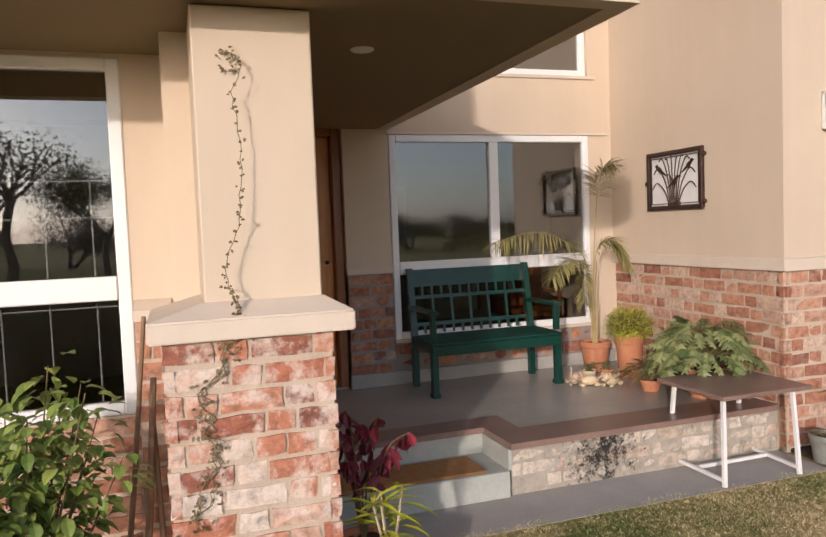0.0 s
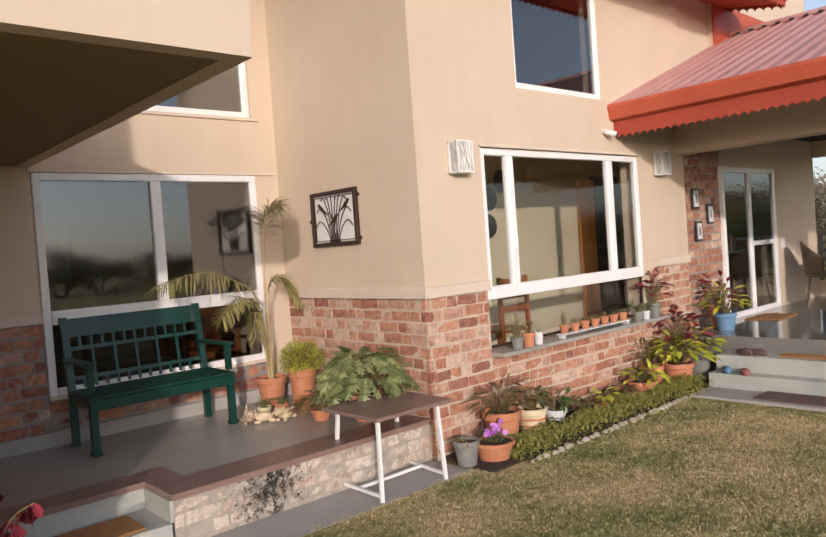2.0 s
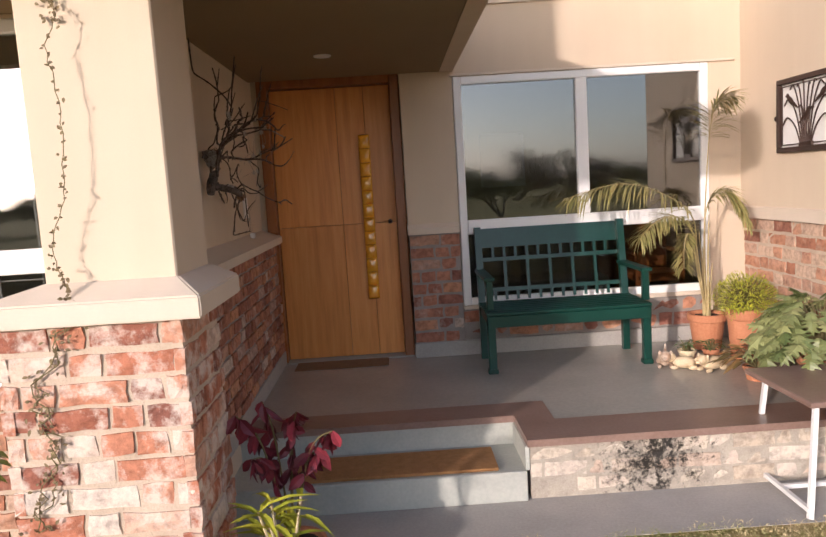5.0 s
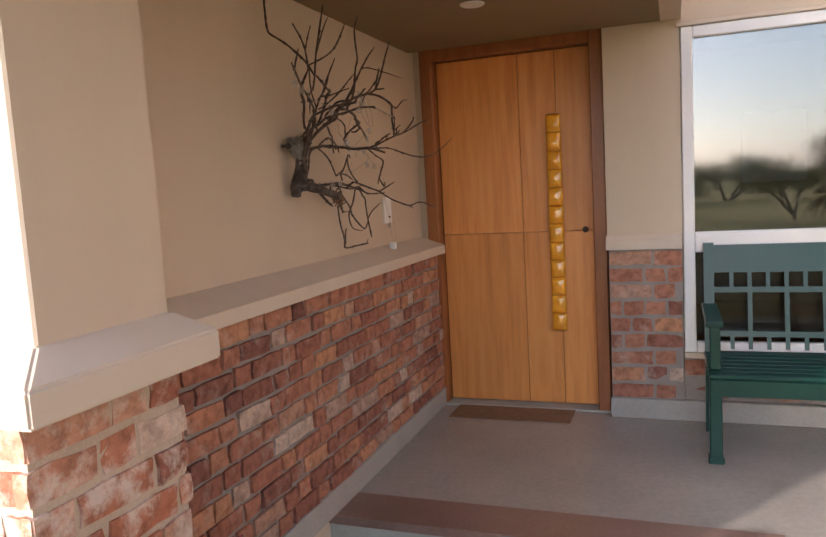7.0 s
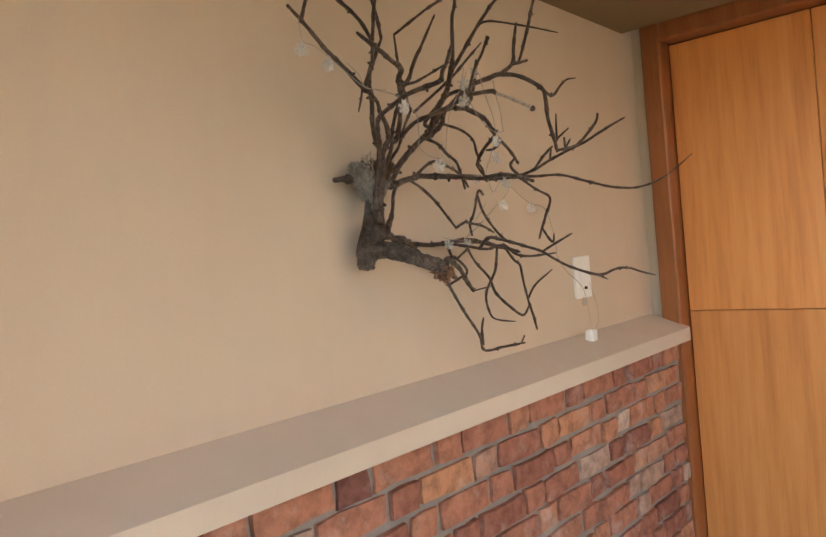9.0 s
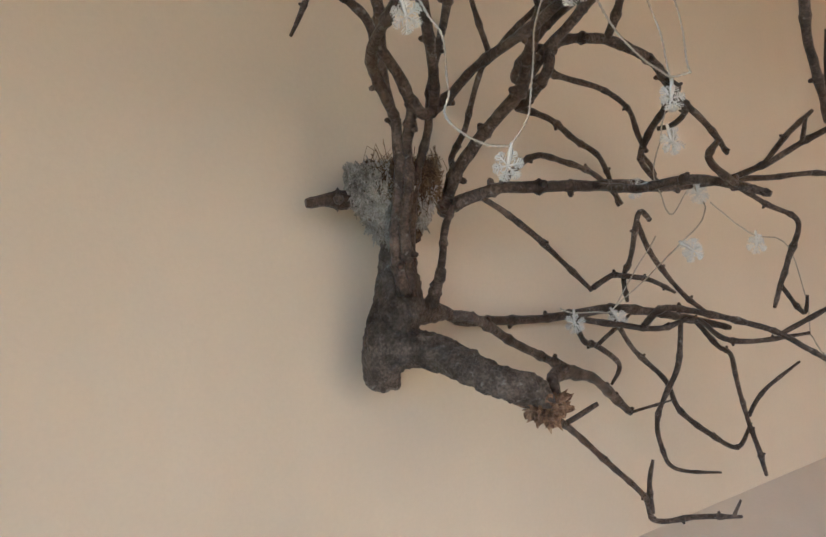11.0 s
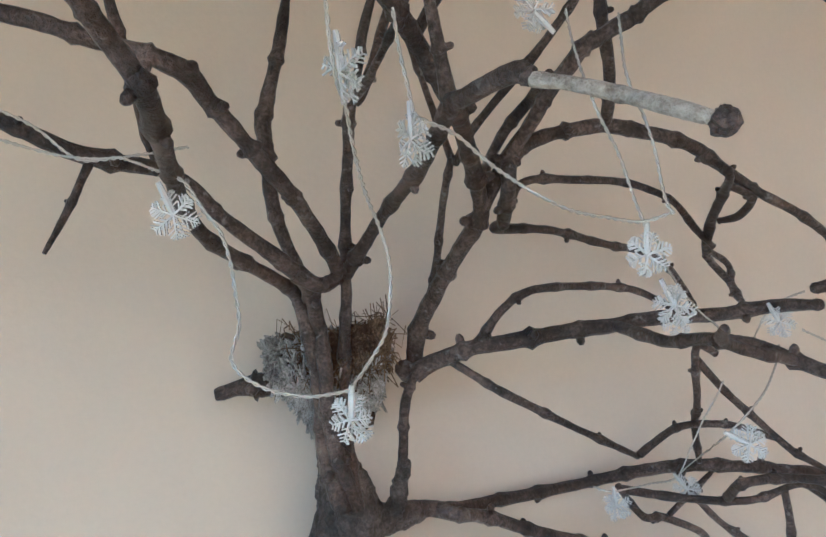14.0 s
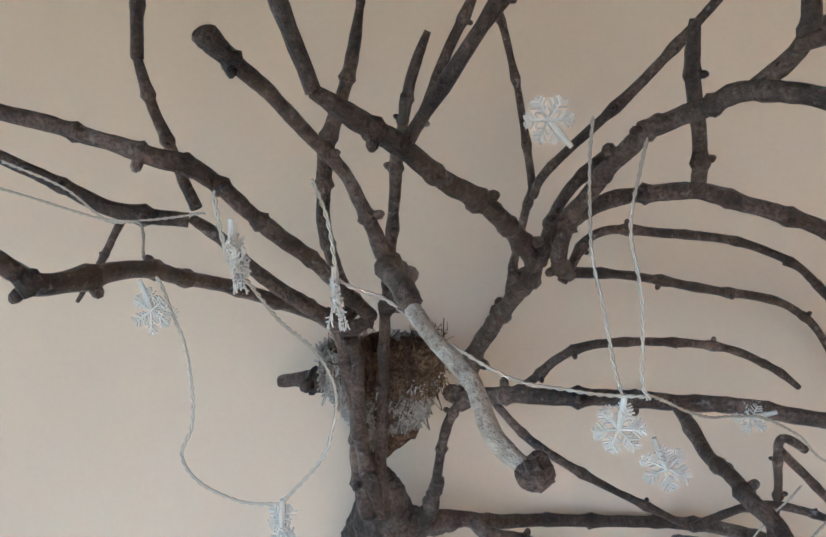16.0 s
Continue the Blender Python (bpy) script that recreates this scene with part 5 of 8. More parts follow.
# recessed ceiling lights
def downlight(x, y):
    d = thing("ceiling_light", (x, y, SOFF), "round white recessed ceiling light, switched off", "ceiling light", "porch ceiling lights")
    part("trim_ring", lathe(bmesh.new(), [(0.05, -0.008), (0.056, -0.004), (0.056, 0.0), (0.03, 0.0)], 24, (x, y, SOFF)), M_WHITE, d)
    part("lens", lathe(bmesh.new(), [(0.036, -0.0085), (0.048, -0.008), (0.048, -0.004)], 24, (x, y, SOFF)), M_SWITCH, d)


downlight(0.95, 3.35)
downlight(0.95, 5.0)


# ---------- plants and pots ----------
def leaf_mat(name, c1, c2, gloss=0.4, by_leaf=False):
    m, nt, b = material(name)
    g = nt.nodes.new("ShaderNodeNewGeometry")
    n = noise_tex(nt, g.outputs["Position"], 40, 3)
    own = nt.nodes.new("ShaderNodeObjectInfo").outputs["Random"] if by_leaf else g.outputs["Random Per Island"]
    c = ramp(nt, [(0.15, c1), (0.85, c2)], mix(nt, own, n, 0.35))
    nt.links.new(c, b.inputs["Base Color"])
    b.inputs["Roughness"].default_value = gloss
    b.inputs["Specular IOR Level"].default_value = 0.35
    b.inputs["Subsurface Weight"].default_value = 0.0
    bump(nt, b, noise_tex(nt, g.outputs["Position"], 160, 2), 0.3, 0.002)
    return m


M_LEAF = leaf_mat("mid green leaf", (0.035, 0.085, 0.02), (0.11, 0.19, 0.045))
M_YLEAF = leaf_mat("yellow green leaf", (0.22, 0.25, 0.02), (0.55, 0.52, 0.05))
M_DEEP = leaf_mat("bluish deep green leaf", (0.085, 0.115, 0.035), (0.31, 0.32, 0.13), 0.4, True)
M_REDLEAF = leaf_mat("dark red leaf", (0.06, 0.008, 0.014), (0.26, 0.035, 0.05), 0.4)
M_PALM = leaf_mat("dry green palm leaf", (0.16, 0.16, 0.045), (0.46, 0.38, 0.15), 0.5)
M_CROTON = leaf_mat("brown green leaf", (0.05, 0.055, 0.02), (0.26, 0.14, 0.05), 0.45)
M_PURPLE = leaf_mat("lilac petal", (0.30, 0.07, 0.34), (0.62, 0.30, 0.66), 0.6)
M_STEM = grainy("green brown stem", (0.10, 0.085, 0.03), (0.22, 0.17, 0.07), 12, 90, 0.7, 0.3)
M_GREYPOT = grainy("grey glazed pot", (0.15, 0.15, 0.13), (0.26, 0.26, 0.23), 6, 60, 0.45, 0.15)
M_CREAMPOT = grainy("cream painted pot", (0.55, 0.44, 0.26), (0.72, 0.62, 0.42), 8, 80, 0.6, 0.2)
M_WHITEPOT = grainy("whitewashed pot", (0.55, 0.55, 0.54), (0.72, 0.72, 0.70), 7, 80, 0.6, 0.2)
M_BLACKPOT = grainy("black plastic pot", (0.02, 0.02, 0.02), (0.045, 0.045, 0.045), 9, 60, 0.5, 0.1)


def leaf(bm, base, way, up, ln, wd, fold=0.25, droop=0.35, lobes=0):
    """One leaf of a few facets along its midrib, folded and drooping."""
    way = way.normalized()
    side = way.cross(up)
    side = side.normalized() if side.length > 1e-5 else way.orthogonal().normalized()
    nrm = side.cross(way)
    prof = [(0.0, 0.06), (0.28, 0.85), (0.6, 1.0), (0.85, 0.5), (1.0, 0.02)]
    if lobes:
        prof = []
        for i in range(lobes):
            t = i / lobes
            w = (0.45 + 0.55 * math.sin(math.pi * min(1, t * 1.15 + 0.12)))
            prof += [(t + 0.02, w * 0.35), (t + 0.55 / lobes, w)]
        prof += [(1.0, 0.05)]
    mid, lft, rgt = [], [], []
    for t, w in prof:
        c = base + way * (ln * t) + nrm * (-droop * ln * t * t)
        h = nrm * (fold * wd * 0.5 * w)
        mid.append(bm.verts.new(c))
        lft.append(bm.verts.new(c + side * wd * 0.5 * w + h))
        rgt.append(bm.verts.new(c - side * wd * 0.5 * w + h))
    for i in range(len(prof) - 1):
        bm.faces.new((mid[i], mid[i + 1], lft[i + 1], lft[i]))
        bm.faces.new((rgt[i], rgt[i + 1], mid[i + 1], mid[i]))


def pot_parts(at, r, h, mat, owner, label="", rim=True, soil=True):
    prof = [(r * 0.68, 0), (r * 0.72, 0.004), (r * 0.92, h * 0.78)]
    if rim:
        prof += [(r * 1.0, h * 0.80), (r * 1.03, h * 0.83), (r * 1.03, h * 0.97), (r * 1.0, h)]
    else:
        prof += [(r, h * 0.97), (r * 0.99, h)]
    prof += [(r * 0.9, h), (r * 0.86, h * 0.9)]
    bm = lathe(bmesh.new(), prof, 28, at)
    p = part("pot", bm, mat, owner, label, smooth=False)
    if soil:
        bm = lathe(bmesh.new(), [(r * 0.86, h * 0.86), (r * 0.87, h * 0.895), (r * 0.5, h * 0.915), (0.002, h * 0.92)], 20, at)
        for v in bm.verts:
            v.co.z += 0.006 * noise.noise(v.co * 40)
        part("soil", bm, M_SOIL, owner)
    return p


def potted(name, at, r, h, potmat, label, build, category="potted plant", group="", pot_label="", rim=True):
    t = thing(name, at, label, category, group)
    pot_parts(at, r, h, potmat, t, pot_label, rim)
    build(t, Vector(at) + Vector((0, 0, h * 0.9)))
    return t


def tuft(count, ln, wd, mat, spread, seed, rise=0.5, stem=True, droop=0.4, lobes=0, crown=None):
    """A plant maker: stems from the soil, each with leaves."""
    def build(owner, c):
        rnd = random.Random(seed)
        bs, bl = bmesh.new(), bmesh.new()
        for i in range(count):
            a = rnd.uniform(0, 2 * math.pi)
            k = math.sqrt(rnd.random())
            foot = c + Vector((math.cos(a), math.sin(a), 0)) * 0.02 * k
            reach = spread * (0.25 + 0.75 * k)
            tip = c + Vector((math.cos(a) * reach, math.sin(a) * reach, rise * (1.05 - 0.6 * k * k) * rnd.uniform(0.75, 1.1)))
            knee = foot.lerp(tip, 0.5) + Vector((0, 0, rise * 0.18))
            if stem:
                tube(bs, [foot, knee, tip], [0.004, 0.003, 0.002], 5, False)
            w = (tip - knee)
            w.z *= 0.35
            leaf(bl, tip, w + Vector((rnd.gauss(0, 0.02), rnd.gauss(0, 0.02), 0)), Vector((0, 0, 1)) + Vector((rnd.gauss(0, 0.3), rnd.gauss(0, 0.3), 0)), ln * rnd.uniform(0.7, 1.15), wd * rnd.uniform(0.75, 1.1), rnd.uniform(0.1, 0.5), droop * rnd.uniform(0.5, 1.4), lobes)
        if stem:
            part("stalk_cluster", bs, M_STEM, owner)
        else:
            bs.free()
        tagged(part("leaves", bl, mat, owner), kind="stuff")
    return build


def bushy(count, radius, ln, wd, mat, seed, squash=0.8, lift=0.0, hang=0.0):
    """A plant maker: a dense crown of small leaves on forked twigs, uneven in outline."""
    def build(owner, c):
        rnd = random.Random(seed)
        bs, bl = bmesh.new(), bmesh.new()
        mid = c + Vector((0, 0, radius * squash * 0.8 + lift))
        for i in range(count):
            d = Vector((rnd.gauss(0, 1), rnd.gauss(0, 1), rnd.gauss(0, 1))).normalized()
            r = radius * (0.45 + 0.55 * rnd.random() ** 0.5) * (1 + 0.28 * noise.noise(d * 2.3 + Vector((seed, 0, 0))))
            p = mid + Vector((d.x * r, d.y * r, d.z * r * squash))
            w = d + Vector((rnd.gauss(0, 0.6), rnd.gauss(0, 0.6), rnd.gauss(0, 0.6) - hang))
            leaf(bl, p, w, Vector((0, 0, 1)) + d * 0.3, ln * rnd.uniform(0.6, 1.2), wd * rnd.uniform(0.7, 1.2), 0.3, rnd.uniform(0.0, 0.5))
            if i % 7 == 0:
                tube(bs, [c, c.lerp(p, 0.5) + Vector((0, 0, 0.02)), p], [0.005, 0.003, 0.0015], 4, False)
        part("twigs", bs, M_STEM, owner)
        tagged(part("leaves", bl, mat, owner), kind="stuff")
    return build


# porch corner: palm, yellow bush, lobed-leaf plant, ornaments
M_PALMSTEM = grainy("tan palm stalk", (0.36, 0.27, 0.12), (0.55, 0.44, 0.22), 9, 90, 0.6, 0.2)


def palm(owner, c):
    rnd = random.Random(5)
    # each frond: the places its stalk passes, where its leaflets begin, and their length
    fronds = [([(3.60, 5.57, 1.2), (3.61, 5.52, 1.78), (3.63, 5.50, 2.00), (3.67, 5.49, 2.14), (3.76, 5.47, 2.17)], 0.47, 0.24),
              ([(3.54, 5.56, 1.0), (3.48, 5.51, 1.34), (3.22, 5.47, 1.53), (2.92, 5.44, 1.60), (2.56, 5.42, 1.52)], 0.42, 0.27),
              ([(3.59, 5.56, 1.0), (3.58, 5.50, 1.36), (3.65, 5.46, 1.50), (3.75, 5.43, 1.47), (3.84, 5.40, 1.29)], 0.44, 0.20),
              ([(3.54, 5.53, 0.95), (3.47, 5.45, 1.20), (3.34, 5.40, 1.34), (3.18, 5.36, 1.33), (3.04, 5.32, 1.22)], 0.44, 0.20),
              ([(3.53, 5.53, 0.9), (3.46, 5.44, 1.15), (3.40, 5.39, 1.22), (3.36, 5.36, 1.12), (3.35, 5.34, 0.98)], 0.5, 0.13)]
    for way, start, ln in fronds:
        bs = bmesh.new()
        path = [Vector(q) for q in catmull([tuple(c)] + way, 9)]
        tube(bs, path, [0.0062 - 0.0048 * i / len(path) for i in range(len(path))], 6, False)
        f = part("frond", bs, M_PALMSTEM, owner)
        rach = path[int(len(path) * start):]
        bl = bmesh.new()
        for i in range(len(rach) - 1):
            d = (rach[i + 1] - rach[i]).normalized()
            sd = d.cross(Vector((0, 0, 1)))
            sd = sd.normalized() if sd.length > 0.2 else Vector((1, 0, 0))
            taper = 0.5 + 0.5 * math.sin(math.pi * (i + 2) / (len(rach) + 3))
            for sg in (-1, 1):
                for j in (0.0, 0.33, 0.66):
                    b = rach[i].lerp(rach[i + 1], j)
                    leaf(bl, b, d * 0.55 + sd * sg * rnd.uniform(0.7, 1.1) + Vector((0, 0, rnd.uniform(-0.5, 0.4))), Vector((0, 0, 1)), ln * taper * rnd.uniform(0.85, 1.1), 0.0105, 0.4, rnd.uniform(0.15, 0.5))
        tagged(part("leaf_spray", bl, M_PALM, f), kind="stuff")
    # bare sheath stalks round the base
    for k in range(4):
        a = k * 1.6
        top = c + Vector((0.05 * math.cos(a), 0.05 * math.sin(a), 0.40 + 0.12 * k))
        part("stalk", tubed([c + Vector((0.02 * math.cos(a), 0.02 * math.sin(a), 0)), c.lerp(top, 0.6), top], [0.011, 0.008, 0.003], 6), M_PALMSTEM, owner)


potted("palm_plant", (3.62, 5.60, FLOOR), 0.135, 0.27, M_TERRA, "thin yellowing palm in a terracotta pot by the window", palm)
potted("bush_plant", (3.74, 5.26, FLOOR), 0.125, 0.36, M_TERRA, "round yellow-green bush in a tall terracotta pot", bushy(3200, 0.205, 0.028, 0.007, M_YLEAF, 9, 0.72))
def lobed_blade(seed):
    """A deeply cut leaf: a midrib with five pairs of pointed lobes, arched and slightly folded. It points to +y, its stalk at the origin."""
    rnd = random.Random(seed)
    bm = bmesh.new()
    ln, wd = 0.15, 0.062
    def at(u, v):
        return bm.verts.new((u, v, -0.9 * v * v / ln * 0.42 - 0.35 * abs(u) + 0.004 * math.sin(v * 90)))
    mid = [at(0, ln * k / 11) for k in range(12)]
    for sg in (-1, 1):
        rim = []
        for k in range(12):
            t = k / 11
            w = wd * (0.35 + 0.65 * math.sin(math.pi * min(1, 0.14 + t * 0.86)))
            if k % 2 == 1:
                rim.append(at(sg * w * rnd.uniform(0.9, 1.12), ln * (t + 0.07)))
            else:
                rim.append(at(sg * w * 0.34, ln * t))
        rim[-1].co.x = sg * 0.004
        for k in range(11):
            q = (mid[k], mid[k + 1], rim[k + 1], rim[k])
            bm.faces.new(q if sg < 0 else q[::-1])
    return finish(bm, "leaf", M_DEEP)


def lobed(owner, c):
    rnd = random.Random(12)
    blades_ = [lobed_blade(k) for k in range(6)]
    bs = bmesh.new()
    for i in range(200):
        a = rnd.uniform(0, 2 * math.pi)
        k = math.sqrt(rnd.random())
        tip = c + Vector((math.cos(a) * (0.04 + 0.33 * k), math.sin(a) * (0.04 + 0.29 * k), 0.10 + 0.27 * (1 - k * k) * rnd.uniform(0.75, 1.1) + 0.05 * noise.noise(Vector((a, k * 3, 1)))))
        tube(bs, [c, c.lerp(tip, 0.55) + Vector((0, 0, 0.05)), tip], [0.004, 0.003, 0.002], 4, False)
        ob = new("leaf", rnd.choice(blades_))
        size = rnd.uniform(0.75, 1.2)
        m = pose(*tip, 12 - 42 * k + rnd.gauss(0, 16), rnd.gauss(0, 18), math.degrees(a) - 90 + rnd.gauss(0, 25)) @ Matrix.Diagonal((size, size, size, 1))
        ob.parent = owner
        ob.matrix_parent_inverse = owner.matrix_world.inverted()
        ob.matrix_world = m
    part("stalk_cluster", bs, M_STEM, owner)


potted("lobed_leaf_plant", (3.78, 4.40, FLOOR), 0.14, 0.22, M_TERRA, "dense plant of deeply lobed leaves in a terracotta pot", lobed)
potted("small_fern", (3.56, 4.74, FLOOR), 0.085, 0.09, M_TERRA, "low brownish spiky plant in a small clay pot", tuft(60, 0.15, 0.028, M_CROTON, 0.18, 13, 0.12))


def dog_figure(at, s, turn, mat, label):
    """A small crouching animal ornament in one mesh."""
    bm = bmesh.new()
    def blob(c, r, sc=(1, 1, 1)):
        m = Matrix.Translation(Vector(c) * s) @ Matrix.Diagonal((*sc, 1))
        bmesh.ops.create_icosphere(bm, subdivisions=3, radius=r * s, matrix=m)
    blob((0, 0, 0.05), 0.055, (1.5, 0.9, 0.85))
    blob((0.095, 0, 0.085), 0.038, (1.05, 0.95, 0.95))
    blob((0.128, 0, 0.075), 0.02, (1.2, 0.9, 0.8))
    for y in (-0.028, 0.028):
        blob((0.085, y * 1.25, 0.10), 0.017, (0.6, 0.6, 1.4))
        blob((0.07, y * 1.3, 0.014), 0.019, (1.5, 0.8, 0.75))
        blob((-0.06, y * 1.4, 0.018), 0.024, (1.4, 0.8, 0.8))
    tube(bm, [Vector(q) * s for q in ((-0.07, 0, 0.06), (-0.105, 0, 0.085), (-0.11, 0, 0.12))], [0.012 * s, 0.01 * s, 0.005 * s], 7)
    for v in bm.verts:
        v.co += noise.noise_vector(v.co * 40) * 0.003
    bmesh.ops.transform(bm, matrix=pose(*at, 0, 0, turn), verts=bm.verts)
    return tagged(part("dog_ornament", bm, mat, None, label), label, "ornament")


M_FIG = grainy("cream glazed ornament", (0.50, 0.36, 0.20), (0.72, 0.60, 0.42), 14, 90, 0.4, 0.2)
dog_figure((3.40, 5.02, FLOOR), 1.0, 205, M_FIG, "cream glazed lying dog ornament beside the pots")
dog_figure((3.15, 5.20, FLOOR), 1.05, 250, grainy("brown white ornament", (0.30, 0.16, 0.09), (0.70, 0.60, 0.48), 22, 60, 0.4, 0.2), "brown and white rabbit ornament near the bench")
dog_figure((3.24, 5.10, FLOOR), 0.9, 160, M_FIG, "small cream animal ornament beside a basket pot")
potted("basket_pot", (3.31, 5.22, FLOOR), 0.06, 0.10, M_CREAMPOT, "small cream basket pot with short green plant", tuft(22, 0.05, 0.016, M_LEAF, 0.06, 15, 0.07))
potted("tiny_pot", (3.47, 5.20, FLOOR), 0.055, 0.10, M_TERRA, "small terracotta pot with short grassy plant", tuft(30, 0.07, 0.008, M_LEAF, 0.06, 16, 0.07))

# foot of the pillar: red-leaved plant and striped reed
def red_plant(owner, c):
    rnd = random.Random(23)
    bs, bl = bmesh.new(), bmesh.new()
    for top in ((0.66, 3.16, 0.82), (0.76, 3.20, 0.86), (0.90, 3.16, 0.82), (1.04, 3.14, 0.74), (0.86, 3.30, 0.76), (0.72, 3.10, 0.66), (0.98, 3.22, 0.62)):
        top = Vector(top)
        way = [Vector(q) for q in catmull([tuple(c), tuple(c.lerp(top, 0.5) + Vector((0, 0, 0.16))), tuple(top)], 8)]
        tube(bs, way, [0.006 - 0.004 * i / len(way) for i in range(len(way))], 6, False)
        for q in way[6:]:
            for j in range(1 + (rnd.random() < 0.4)):
                d = Vector((rnd.gauss(0, 0.55), rnd.gauss(0, 0.55), rnd.uniform(-1.5, -0.7)))
                leaf(bl, q, d, Vector((rnd.gauss(0, 0.7), rnd.gauss(-0.6, 0.7), 0.4)), rnd.uniform(0.065, 0.105), rnd.uniform(0.03, 0.048), 0.4, rnd.uniform(-0.2, 0.4))
    part("stalk_cluster", bs, M_STEM, owner)
    tagged(part("leaves", bl, M_REDLEAF, owner), kind="stuff")


potted("red_leaf_plant", (0.83, 3.24, 0.0), 0.14, 0.24, M_TERRA, "drooping dark red leafy plant in a terracotta pot", red_plant)


def reed(owner, c):
    rnd = random.Random(31)
    bs, bl = bmesh.new(), bmesh.new()
    for k in range(4):
        top = c + Vector((rnd.uniform(-0.08, 0.08), rnd.uniform(-0.05, 0.05), rnd.uniform(0.28, 0.42)))
        tube(bs, [c, top], [0.007, 0.005], 6, False)
        for i in range(8):
            b = c.lerp(top, rnd.uniform(0.45, 1.0))
            a = rnd.uniform(0, 6.28)
            leaf(bl, b, Vector((math.cos(a), math.sin(a), rnd.uniform(0.3, 1.2))), Vector((0, 0, 1)), rnd.uniform(0.12, 0.20), 0.028, 0.4, rnd.uniform(0.4, 0.9))
    part("canes", bs, grainy("pale cane", (0.42, 0.33, 0.18), (0.58, 0.48, 0.30), 12, 80, 0.6, 0.2), owner)
    tagged(part("leaves", bl, M_YLEAF, owner), kind="stuff")


potted("reed_plant", (0.86, 2.90, 0.0), 0.12, 0.24, M_BLACKPOT, "yellow-green reed plant with pale canes in a black pot", reed)


# left corner: climbing shrub, leaning sticks
def shrub(owner, c):
    rnd = random.Random(41)
    bs, bl = bmesh.new(), bmesh.new()
    for k in range(30):
        top = Vector((-0.55 + rnd.gauss(0, 0.20), 2.72 + rnd.gauss(0, 0.14), 0.55 + 0.70 * rnd.random() ** 0.8))
        if k == 0:
            top = Vector((-0.36, 2.72, 1.26))
        tube(bs, [c, c.lerp(top, 0.5) + Vector((0, 0, 0.08)), top], [0.007, 0.005, 0.002], 5, False)
        for i in range(75):
            t = rnd.uniform(0.25, 1.02)
            b = c.lerp(top, t) + Vector((0, 0, 0.08 * math.sin(math.pi * t)))
            d = Vector((rnd.gauss(0, 1), rnd.gauss(0, 1), rnd.gauss(-0.1, 0.5))).normalized()
            b = b + d * rnd.uniform(0.01, 0.09)
            leaf(bl, b, d, Vector((0, 0, 1)), rnd.uniform(0.045, 0.075), rnd.uniform(0.034, 0.052), 0.3, 0.4)
    part("stalk_cluster", bs, M_STEM, owner)
    tagged(part("leaves", bl, leaf_mat("sunny green leaf", (0.09, 0.15, 0.025), (0.32, 0.36, 0.08)), owner), kind="stuff")


sh = thing("shrub", (-0.5, 2.75, 0), "sunlit green garden shrub beside the brick pillar", "shrub")
shrub(sh, Vector((-0.5, 2.75, 0.0)))
M_STICK = grainy("weathered stick wood", (0.16, 0.09, 0.05), (0.32, 0.20, 0.12), 4, 60, 0.85, 0.4, 0.003, stretch=(10, 10, 1))
for k, (a, b, r) in enumerate([((-0.22, 2.95, 0.0), (-0.075, 3.32, 1.34), 0.012), ((-0.14, 2.92, 0.0), (-0.045, 3.18, 1.10), 0.016), ((-0.03, 2.9, 0.0), (-0.06, 3.2, 1.02), 0.013), ((-0.02, 2.8, 0.0), (-0.03, 3.05, 0.45), 0.014)]):
    bm = tubed([a, tuple(Vector(a).lerp(Vector(b), 0.5) + Vector((0.006, 0, 0))), b], [r, r * 0.95, r * 0.8], 7)
    tagged(part("garden_stake", bm, M_STICK, None), "weathered brown wooden stake leaning in the corner", "stake", "leaning stakes")

